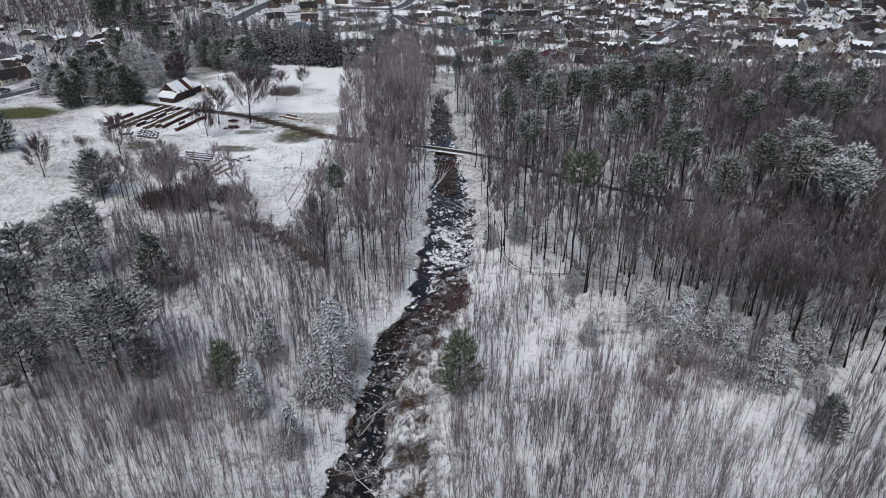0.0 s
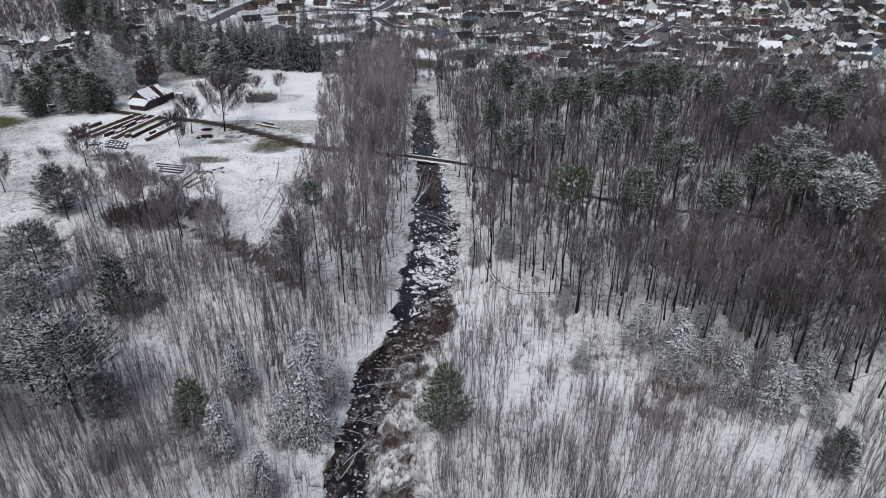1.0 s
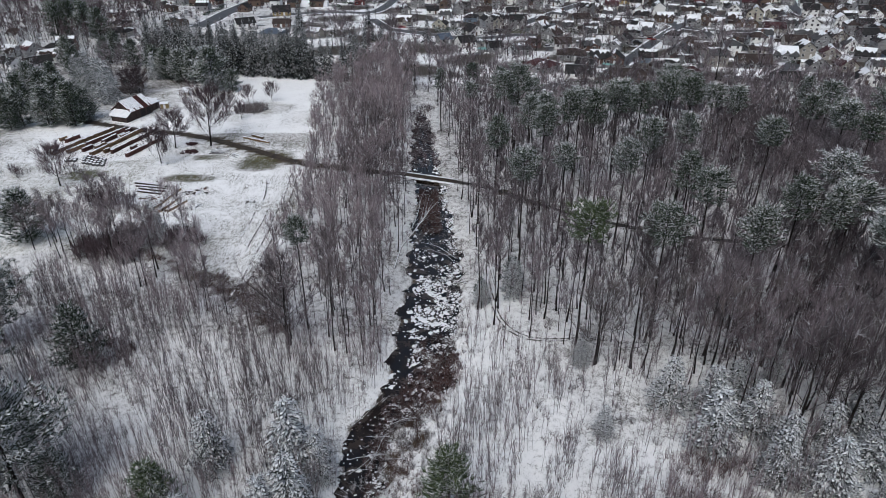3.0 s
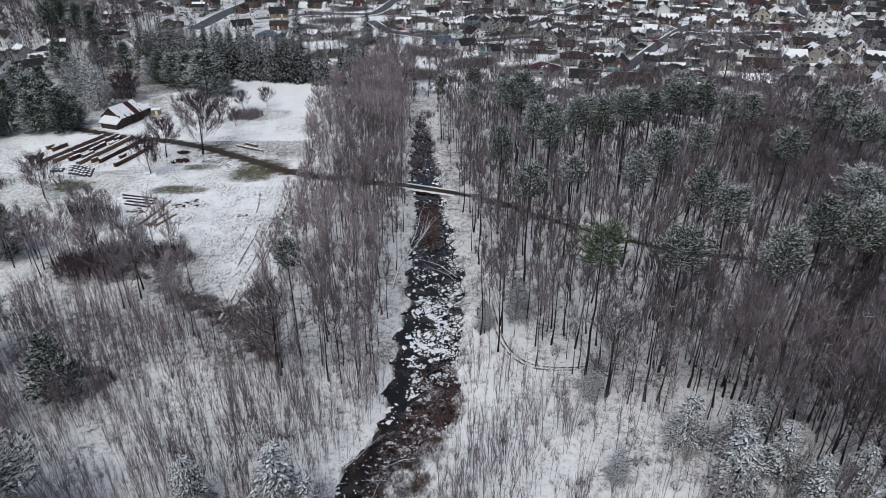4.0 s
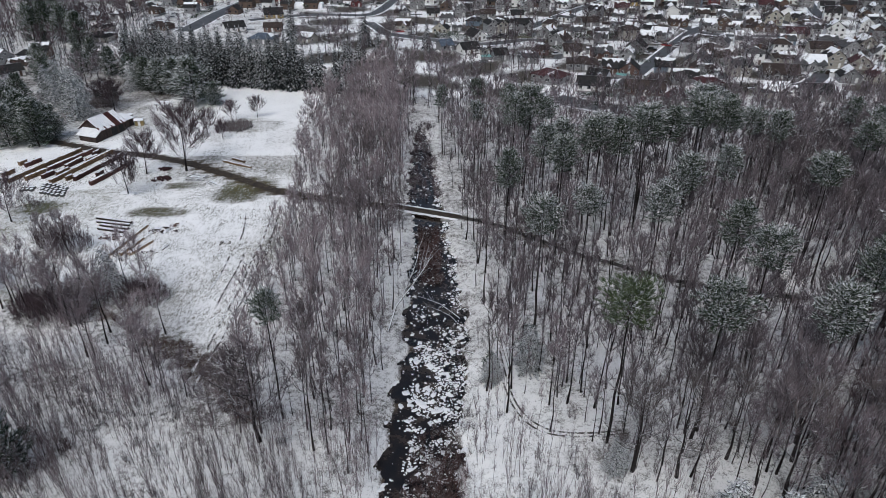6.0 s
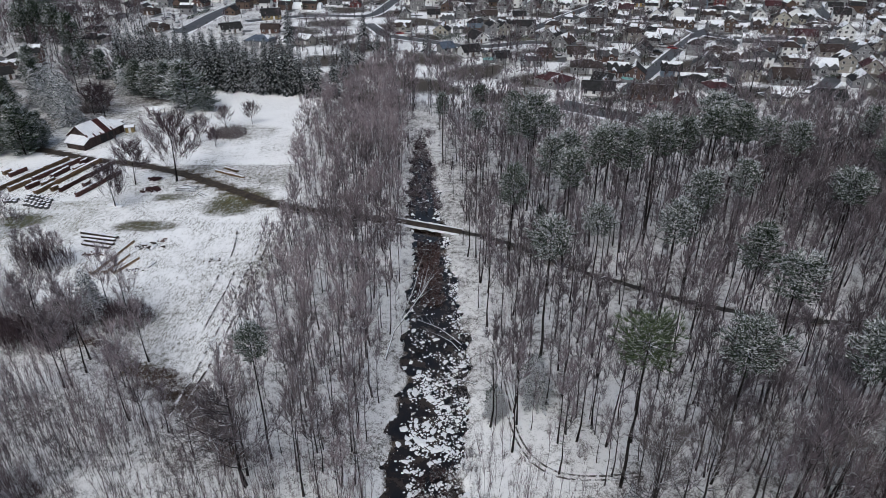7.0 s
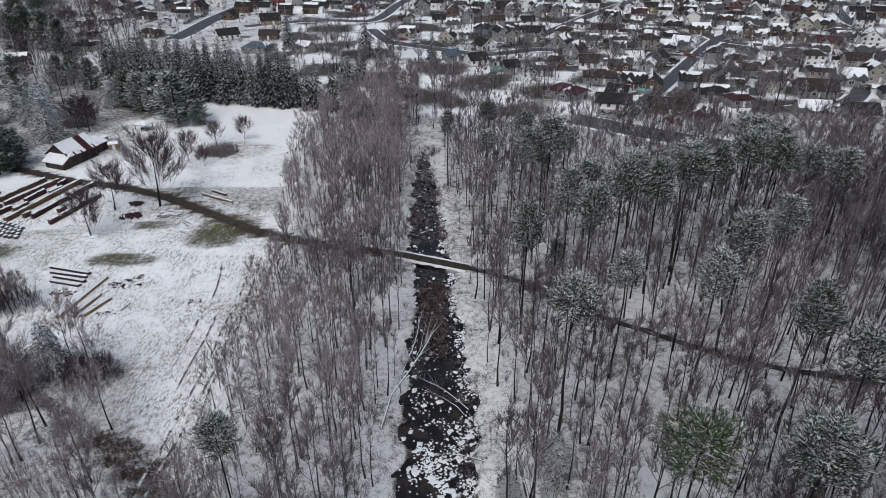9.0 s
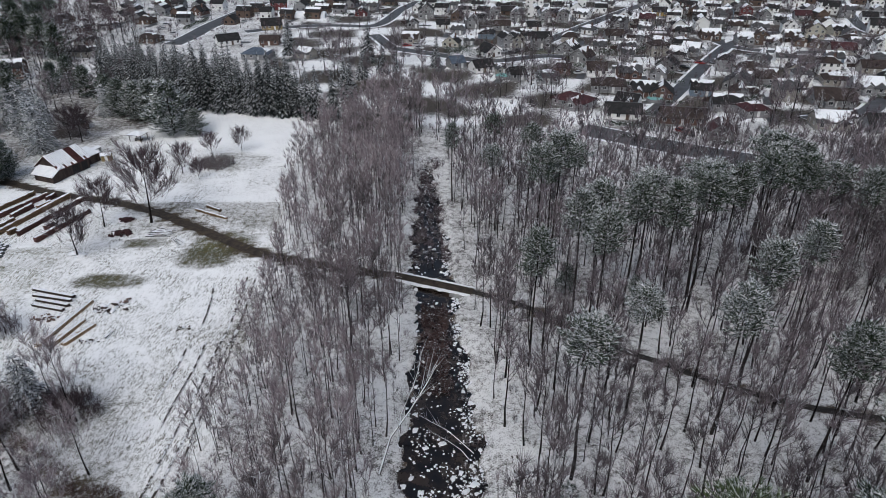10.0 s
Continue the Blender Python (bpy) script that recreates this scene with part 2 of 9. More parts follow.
def rods(p0, p1, r0, r1, n=3):
    """Tapered n-sided rods from p0 to p1, open at the ends; where r1 is 0, spikes would do."""
    p0, p1 = np.asarray(p0, float).reshape(-1, 3), np.asarray(p1, float).reshape(-1, 3)
    m = len(p0)
    r0, r1 = np.broadcast_to(r0, m).reshape(-1, 1, 1), np.broadcast_to(r1, m).reshape(-1, 1, 1)
    d = p1 - p0
    d /= np.linalg.norm(d, axis=1, keepdims=True) + 1e-9
    ref = np.where(np.abs(d[:, 2:]) > 0.9, [[1.0, 0, 0]], [[0, 0, 1.0]])
    a = np.cross(d, ref)
    a /= np.linalg.norm(a, axis=1, keepdims=True)
    b = np.cross(d, a)
    ang = np.arange(n) * 2 * np.pi / n
    ring = np.cos(ang)[None, :, None] * a[:, None] + np.sin(ang)[None, :, None] * b[:, None]
    v = np.concatenate([p0[:, None] + ring * r0, p1[:, None] + ring * r1], 1).reshape(-1, 3)
    i = np.arange(n)
    j = (i + 1) % n
    t = np.concatenate([np.stack([i, j, n + j], 1), np.stack([i, n + j, n + i], 1)])
    return v, (t[None] + (np.arange(m) * 2 * n)[:, None, None]).reshape(-1, 3)


def spikes(p0, p1, r0, n=3):
    """n-sided spikes."""
    p0, p1 = np.asarray(p0, float).reshape(-1, 3), np.asarray(p1, float).reshape(-1, 3)
    m = len(p0)
    r0 = np.broadcast_to(r0, m).reshape(-1, 1, 1)
    d = p1 - p0
    d /= np.linalg.norm(d, axis=1, keepdims=True) + 1e-9
    ref = np.where(np.abs(d[:, 2:]) > 0.9, [[1.0, 0, 0]], [[0, 0, 1.0]])
    a = np.cross(d, ref)
    a /= np.linalg.norm(a, axis=1, keepdims=True)
    b = np.cross(d, a)
    ang = np.arange(n) * 2 * np.pi / n
    ring = np.cos(ang)[None, :, None] * a[:, None] + np.sin(ang)[None, :, None] * b[:, None]
    v = np.concatenate([p0[:, None] + ring * r0, p1[:, None]], 1).reshape(-1, 3)
    i = np.arange(n)
    t = np.stack([i, (i + 1) % n, np.full(n, n)], 1)
    return v, (t[None] + (np.arange(m) * (n + 1))[:, None, None]).reshape(-1, 3)


def blades(p0, p1, side, w):
    """Flat needle tufts: one triangle each."""
    v = np.stack([p0 - side * w, p0 + side * w, p1], 1).reshape(-1, 3)
    return v, np.arange(len(v)).reshape(-1, 3)


def scatter(piece, places, turns, sizes):
    """One joined pair of arrays: piece repeated at places (m, 3), turned about z and scaled (m,) or (m, 3)."""
    v, t = piece
    c, s = np.cos(turns)[:, None], np.sin(turns)[:, None]
    sizes = np.asarray(sizes, float)
    sizes = sizes[:, None] * np.ones(3) if sizes.ndim == 1 else sizes
    w = v[None] * sizes[:, None]
    x, y = w[..., 0] * c - w[..., 1] * s, w[..., 0] * s + w[..., 1] * c
    out = np.stack([x, y, w[..., 2]], -1) + np.asarray(places)[:, None]
    tt = t[None] + (np.arange(len(places)) * len(v))[:, None, None]
    return out.reshape(-1, 3), tt.reshape(-1, 3)


def mesh_object(name, piece, material, parent=None, label=""):
    ob = new(name, tri_mesh(name, *piece))
    ob.data.materials.append(material)
    if parent:
        ob.parent = parent
    return tagged(ob, label)


def part(name, bm, material, parent=None, label=""):
    me = bpy.data.meshes.new(name)
    bm.to_mesh(me)
    bm.free()
    me.materials.append(material)
    ob = new(name, me)
    if parent:
        ob.parent = parent
    return tagged(ob, label)


def shared(name, me, m, parent):
    """A further object on a mesh that is there already."""
    ob = new(name, me)
    ob.parent = parent
    ob.matrix_basis = m
    return ob


def empty(name, m, label, category, group="", kind=""):
    ob = new(name)
    ob.empty_display_size = 0.5
    ob.matrix_basis = m
    return tagged(ob, label, category, group, kind)


def add_box(bm, x0, x1, y0, y1, z0, z1, m=None):
    vs = [bm.verts.new((x, y, z)) for z in (z0, z1) for x, y in ((x0, y0), (x1, y0), (x1, y1), (x0, y1))]
    for f in ((3, 2, 1, 0), (4, 5, 6, 7), (0, 1, 5, 4), (1, 2, 6, 5), (2, 3, 7, 6), (3, 0, 4, 7)):
        bm.faces.new([vs[i] for i in f])
    if m is not None:
        for v in vs:
            v.co = m @ v.co
    return vs


def box(x0, x1, y0, y1, z0, z1, bevel=0.0):
    bm = bmesh.new()
    add_box(bm, x0, x1, y0, y1, z0, z1)
    if bevel:
        bmesh.ops.bevel(bm, geom=bm.edges[:], offset=bevel, segments=1, affect="EDGES", profile=0.5)
    return bm


def solid(points, faces):
    bm = bmesh.new()
    vs = [bm.verts.new(p) for p in points]
    for f in faces:
        bm.faces.new([vs[i] for i in f])
    bmesh.ops.recalc_face_normals(bm, faces=bm.faces[:])
    return bm


# ---- the lie of the land ----
CREEK_Y = np.array([0, 60, 68, 80, 95, 102, 107, 115, 122, 137, 156, 179, 195, 208, 237, 250, 257, 376.0])
CREEK_L = np.array([-19.0, -16.4, -15.0, -13.1, -11.6, -8.6, -6.4, -5.5, -5.4, -3.2, -3.0, -1.5, -3.0, -3.6, -2.4, -1.9, 0.1, 1.5])
CREEK_R = np.array([-8.0, -8.0, -8.2, -6.6, -4.5, 1.0, 5.0, 6.2, 6.0, 8.4, 8.0, 6.4, 5.6, 5.0, 2.8, 1.6, -0.3, 1.1])
# the banks wander a little
fine_y = np.arange(0, 387, 1.5)
calm = np.clip((250 - fine_y) / 16, 0, 1)
CREEK_L = np.interp(fine_y, CREEK_Y, CREEK_L) + calm * (0.45 * np.sin(fine_y * 0.83) + 0.4 * np.sin(fine_y * 0.37 + 1.0) + 0.25 * np.sin(fine_y * 1.7 + 2.0))
CREEK_R = np.interp(fine_y, CREEK_Y, CREEK_R) + calm * (0.45 * np.sin(fine_y * 0.71 + 2.5) + 0.5 * np.sin(fine_y * 0.31) + 0.25 * np.sin(fine_y * 1.9 + 0.5))
CREEK_Y = fine_y


def in_creek(x, y, grow=0.0):
    return (x > np.interp(y, CREEK_Y, CREEK_L) - grow) & (x < np.interp(y, CREEK_Y, CREEK_R) + grow) & (y < 376)


def waves(x, y, s):
    return np.sin(x * s + 1.3 + 0.7 * np.sin(y * s * 0.8)) * np.cos(y * s * 1.1 + 0.4 + 0.6 * np.sin(x * s * 0.7))


def ground_z(x, y):
    x, y = np.asarray(x, float), np.asarray(y, float)
    rough = 0.22 * waves(x, y, 0.13) + 0.10 * waves(x + 31, y - 17, 0.47)
    rough = rough * np.clip((265 - y) / 29, 0.0, 1.0) * np.clip((130 - np.abs(x)) / 20, 0, 1)
    left, right = np.interp(y, CREEK_Y, CREEK_L), np.interp(y, CREEK_Y, CREEK_R)
    wob = 0.5 * np.sin(y * 0.9) + 0.4 * np.sin(y * 2.1 + x)
    inside = np.minimum(x - left + wob, right - x + 0.8 * wob)
    bed = np.clip((inside + 0.6) / 1.4, 0, 1)
    bed = bed * bed * (3 - 2 * bed) * np.clip((376 - y) / 23, 0, 1)
    return rough * (1 - bed) - 0.95 * bed


def inside_poly(x, y, poly):
    x, y = np.asarray(x), np.asarray(y)
    hit = np.zeros(x.shape, bool)
    for (ax, ay), (bx, by) in zip(poly, poly[1:] + poly[:1]):
        cross = (ay > y) != (by > y)
        with np.errstate(divide="ignore", invalid="ignore"):
            hit ^= cross & (x < (bx - ax) * (y - ay) / (by - ay + 1e-12) + ax)
    return hit


def near_line(x, y, line):
    """Distance to a polyline."""
    best = np.full(np.shape(x), 1e9)
    for (ax, ay), (bx, by) in zip(line, line[1:]):
        dx, dy = bx - ax, by - ay
        f = np.clip(((x - ax) * dx + (y - ay) * dy) / (dx * dx + dy * dy), 0, 1)
        best = np.minimum(best, np.hypot(x - ax - f * dx, y - ay - f * dy))
    return best


def spread(rng, poly, step, keep=1.0):
    """Jittered places within a polygon."""
    xs, ys = [p[0] for p in poly], [p[1] for p in poly]
    gx, gy = np.meshgrid(np.arange(min(xs), max(xs), step), np.arange(min(ys), max(ys), step))
    x = (gx + rng.uniform(-0.62, 0.62, gx.shape) * step).ravel()
    y = (gy + rng.uniform(-0.62, 0.62, gx.shape) * step).ravel()
    ok = inside_poly(x, y, poly) & (rng.random(x.shape) < keep)
    return x[ok], y[ok]


TRACK = [(-125.9, 248.8), (-114.7, 245.4), (-95.3, 236.4), (-79.0, 231.4), (-65.4, 225.2), (-51.1, 214.5), (-38.6, 205.3), (-29.0, 200.3), (-18.0, 197.4), (-6.1, 193.9)]
PATH = [(8.0, 188.1), (16.0, 184.5), (25.4, 176.8), (33.7, 169.0), (41.7, 163.5), (49.0, 158.8), (56.3, 155.2), (63.8, 152.3), (72.7, 150.1), (95.6, 145.4), (130.5, 142.1)]
DITCH = [(-65.5, 154.5), (-55, 148.6), (-46, 142.0), (-41, 140.8), (-35, 136), (-29, 128.5), (-24, 121), (-24.5, 119.5), (-28.5, 122), (-32, 126.5), (-37, 130.5), (-44.5, 137.0), (-54, 145.8), (-65.0, 152.2)]
FIELD = [(-27.6, 125.4), (-33.1, 138.5), (-32.2, 158.3), (-30.7, 182.6), (-31.8, 203.9), (-37.0, 240.0), (-39.6, 265.1), (-33.6, 296.2), (-46.0, 303.1), (-81.0, 312.3), (-91.0, 293.7), (-105.0, 276.4), (-123.0, 254.5), (-146.1, 240.8), (-166.2, 234.0), (-175.2, 196.8), (-139.1, 158.0), (-104.8, 136.1), (-92.1, 150.4), (-79.1, 152.7), (-61.1, 149.4), (-47.1, 138.5)]

# ---- ground, creek, roads ----
def build_ground():
    xs = np.unique(np.concatenate([[-3500, -1600, -800, -500, -380], np.arange(-310, -25, 3.6), np.arange(-25, 14, 0.7), np.arange(14, 310, 3.6), [380, 500, 800, 1600, 3500]]))
    ys = np.unique(np.concatenate([[-3000, -1200, -400, -120, -40, 0, 20], np.arange(30, 60, 2.0), np.arange(60, 262, 1.3), np.arange(262, 280, 3.0), np.arange(280, 600, 5.0), [660, 800, 1100, 1700, 2700, 4500]]))
    gx, gy = np.meshgrid(xs, ys)
    x, y = gx.ravel(), gy.ravel()
    nx, ny = len(xs), len(ys)
    i = (np.arange(ny - 1)[:, None] * nx + np.arange(nx - 1)).ravel()
    tris = np.concatenate([np.stack([i, i + 1, i + nx + 1], 1), np.stack([i, i + nx + 1, i + nx], 1)])
    me = tri_mesh("ground", np.stack([x, y, ground_z(x, y)], 1), tris)
    me.polygons.foreach_set("use_smooth", np.ones(len(tris), bool))
    field = inside_poly(x, y, FIELD)
    # share of litter showing, raised in the woods to paint in shade of twigs
    litter_shade = np.where(y < 265, np.where((x > 6) & (y > 128), 0.56 + 0.05 * np.clip((y - 170) / 50, 0, 1), 0.56), np.where(x < -25, 0.57, 0.61))
    litter_shade = np.where((y < 347) & (x < -70) & (x > -170) & (y > 254), 0.68, litter_shade)
    litter_shade = np.where((y > 285) & (x > -70), 0.62 + 0.27 * np.clip(3.0 * waves(x, y - 7, 0.13), -0.6, 1), litter_shade)
    litter_shade = np.where((y < 134) & (x > 5) & (x < 60), np.where(x > 18, 0.54, 0.48), litter_shade)
    litter_shade = np.where((y < 119) & (x < -5), 0.50, litter_shade)
    litter_shade = np.where((y < 110) & (x > 0), np.where((x > 24) & (y > 92), 0.53, 0.47), litter_shade)
    litter_shade = np.where(field, 0.37 + 0.20 * np.clip(0.5 + 2 * waves(x + 9, y + 4, 0.06), 0, 1), litter_shade)
    litter_shade = np.where(field & (y > 231) & (x > -75), 0.08 + 0.4 * np.clip(3 * waves(x - 20, y, 0.09) - 1, 0, 1), litter_shade)
    litter_shade = np.where(field & (x < -78) & (y < 208), 0.50, litter_shade)
    track = near_line(x, y, TRACK)
    grass = np.where(field & (x < -78) & (y < 208), 0.75, 0.0) + np.where(field, 0.4, 0.0)
    mud = np.zeros(len(x))
    verge = np.clip(1 - (np.hypot((x + 45.5) / 9.6, (y - 209.4) / 6.7)), 0, 1) * 2.0
    litter_shade, grass = np.maximum(litter_shade, np.clip(verge, 0, 0.72)), np.maximum(grass, np.clip(verge, 0, 1))
    for cx, cy, rx, ry in ((-64.2, 193.2, 10.1, 4.0), (-94.3, 197.3, 8.1, 5.0), (-62.6, 209.4, 6.1, 3.4), (-47.0, 203.0, 9.0, 7.0)):
        spot = np.clip(1.4 - 1.1 * np.hypot((x - cx) / rx, (y - cy) / ry), 0, 0.74)
        litter_shade, grass = np.maximum(litter_shade, spot), np.maximum(grass, spot * 0.8)
    film = np.clip(0.95 - 0.8 * np.hypot((x + 55) / 17, (y - 258) / 13), 0, 0.56)
    litter_shade, grass = np.maximum(litter_shade, film), np.maximum(grass, film)
    lawn = np.clip(1.5 - 1.5 * np.hypot((x + 150.9) / 26.3, (y - 231.7) / 13.6), 0, 1)
    litter_shade, grass = np.maximum(litter_shade, lawn), np.maximum(grass, lawn)
    lawn = np.clip(1.5 - 1.5 * np.hypot((x - 53.7) / 16.7, (y - 388.4) / 10.8), 0, 0.9)
    litter_shade, grass = np.maximum(litter_shade, lawn), np.maximum(grass, lawn)
    mud = np.clip(1.6 - track / 1.8, 0, 1)
    litter_shade = np.maximum(litter_shade, mud)
    path = np.clip(1.5 - near_line(x, y, PATH) / 1.3, 0, 1)
    litter_shade, mud = np.maximum(litter_shade, 0.85 * path), np.maximum(mud, path)
    shelf = inside_poly(x, y, [(-12, 52), (-2.5, 52), (-2.0, 80), (1.0, 98), (5, 107), (-1, 107), (-6, 97), (-10, 84)])
    wet = np.clip(0.55 + 0.9 * waves(x, y, 0.55) + 0.5 * waves(x + 3, y, 1.3), 0, 0.95)
    litter_shade, mud = np.where(shelf, wet, litter_shade), np.where(shelf, 1.0, mud)
    ditch = inside_poly(x, y, DITCH)
    litter_shade, mud = np.where(ditch, 0.74, litter_shade), np.where(ditch, 1.0, mud)
    bed = in_creek(x, y, -0.5)
    litter_shade, mud = np.where(bed, 0.8, litter_shade), np.where(bed, 1.0, mud)
    for key, val in (("litter_shade", litter_shade), ("grass", grass), ("mud", mud), ("field", np.where(field, np.where((y < 225) | ((x > -78) & (x < -52) & (y < 271)), 1.0, 0.25), 0.0))):
        a = me.attributes.new(key, "FLOAT", "POINT")
        a.data.foreach_set("value", np.clip(val, 0, 1).astype(np.float32))
    ob = new("ground", me)
    me.materials.append(M_GROUND)
    return tagged(ob, "flat ground under thin patchy snow with dead grass", "ground", kind="structure")


ROAD_LINES = []


def ribbon(name, line, width, z, material, label, category, thick=0.12, curve=4):
    """A strip along a line, with soft bends and real thickness."""
    z += 0.004 * len(ROAD_LINES)
    ROAD_LINES.append(line)
    pts = [np.array(p, float) for p in line]
    for _ in range(curve if len(pts) > 2 else 0):
        nxt = [pts[0]]
        for a, b in zip(pts, pts[1:]):
            nxt += [a * 0.75 + b * 0.25, a * 0.25 + b * 0.75]
        pts = nxt + [pts[-1]]
        if len(pts) > 90:
            break
    pts = np.array(pts)
    d = np.gradient(pts, axis=0)
    d /= np.linalg.norm(d, axis=1, keepdims=True)
    side = np.stack([-d[:, 1], d[:, 0]], 1) * width / 2
    left, right = pts + side, pts - side
    bm = bmesh.new()
    rows = []
    for l, r in zip(left, right):
        zl, zr = float(ground_z(*l)), float(ground_z(*r))
        h = max(zl, zr) + z
        rows.append([bm.verts.new(v) for v in ((*l, h - thick), (*l, h), (*r, h), (*r, h - thick))])
    for a, b in zip(rows, rows[1:]):
        for k in range(3):
            bm.faces.new((a[k], b[k], b[k + 1], a[k + 1]))
    bm.faces.new(rows[0]), bm.faces.new(rows[-1][::-1])
    bmesh.ops.recalc_face_normals(bm, faces=bm.faces[:])
    return tagged(part(name, bm, material), label, category, kind="structure")


build_ground()

ys = np.arange(-120, 261, 3.0)
wl, wr = np.interp(ys, CREEK_Y, CREEK_L) - 1.5, np.interp(ys, CREEK_Y, CREEK_R) + 1.5
wv = np.concatenate([np.stack([wl, ys, np.full(len(ys), -0.62)], 1), np.stack([wr, ys, np.full(len(ys), -0.62)], 1)])
k = np.arange(len(ys) - 1)
wt3 = np.concatenate([np.stack([k, k + len(ys), k + len(ys) + 1], 1), np.stack([k, k + len(ys) + 1, k + 1], 1)])
tagged(mesh_object("water", (wv, wt3), M_WATER), "still dark brown creek water between snowy banks", "water", kind="structure")
ribbon("farm_track", TRACK, 2.6, 0.03, M_TRACK, "brown muddy farm track bare of snow", "track")
ribbon("forest_path", PATH, 1.35, 0.03, M_PATH, "dark wet footpath through the snowy woods", "path")


def street(line, width, label):
    """A street with a low bank of snow along both kerbs."""
    ribbon("snow_verge", line, width + 2.6, 0.03, M_SNOW, "low bank of snow along the street", "snow")
    ribbon("road", line, width, 0.22, M_ROAD, label, "road")


street([(76.2, 297.0), (92.9, 321.5), (116.2, 359.8), (144.0, 402.4), (152.1, 412.2), (170.1, 427.9), (186.4, 437.6)], 5.6, "wet grey suburban street with snowy edges")
street([(146.3, 404.8), (154.3, 394.8), (169.2, 389.5), (191.3, 391.0)], 5.6, "wet grey suburban street with snowy edges")
street([(142.7, 429.0), (145.9, 407.4)], 4.8, "wet grey suburban street with snowy edges")
street([(57.2, 414.4), (80.9, 449.2), (103.9, 482.1), (127.0, 512.3), (146.9, 538.1)], 6.4, "wet grey suburban street with snowy edges")
street([(-127.3, 417.1), (-124.5, 434.6), (-122.9, 470.0), (-118.1, 500.4), (-111.8, 549.1)], 9.6, "wet grey suburban street with snowy edges")
street([(-98.6, 448.3), (-74.1, 463.1), (-49.2, 465.5), (-29.7, 458.2), (-21.8, 487.1), (-17.9, 516.3), (-6.0, 549.3)], 6.4, "wet grey suburban street with snowy edges")
street([(-17.8, 405.7), (6.4, 389.4), (23.9, 376.9), (36.7, 378.5), (53.2, 387.8), (63.0, 384.1)], 6.4, "wet grey suburban street with snowy edges")
street([(-28.3, 438.1), (-17.8, 405.7)], 5.6, "wet grey suburban street with snowy edges")
street([(50.0, 284.0), (55.0, 279.8), (69.0, 269.8), (83.0, 260.2), (101.0, 250.5)], 10.5, "wet grey suburban street with snowy edges")
street([(172.3, 321.3), (153.4, 297.8), (143.0, 295.0), (127.6, 291.2)], 6.4, "wet grey suburban street with snowy edges")
street([(237.4, 428.3), (234.9, 443.4), (254.1, 491.0), (274.2, 537.2)], 6.4, "wet grey suburban street with snowy edges")
street([(-170.8, 251.4), (-163.8, 262.8), (-160.5, 274.1)], 5.6, "wet grey suburban street with snowy edges")
street([(-230.6, 453.3), (-224.8, 477.3), (-210.3, 494.5)], 4.8, "wet grey suburban street with snowy edges")

# ---- trees ----
def unit(v):
    return v / (np.linalg.norm(v, axis=-1, keepdims=True) + 1e-9)


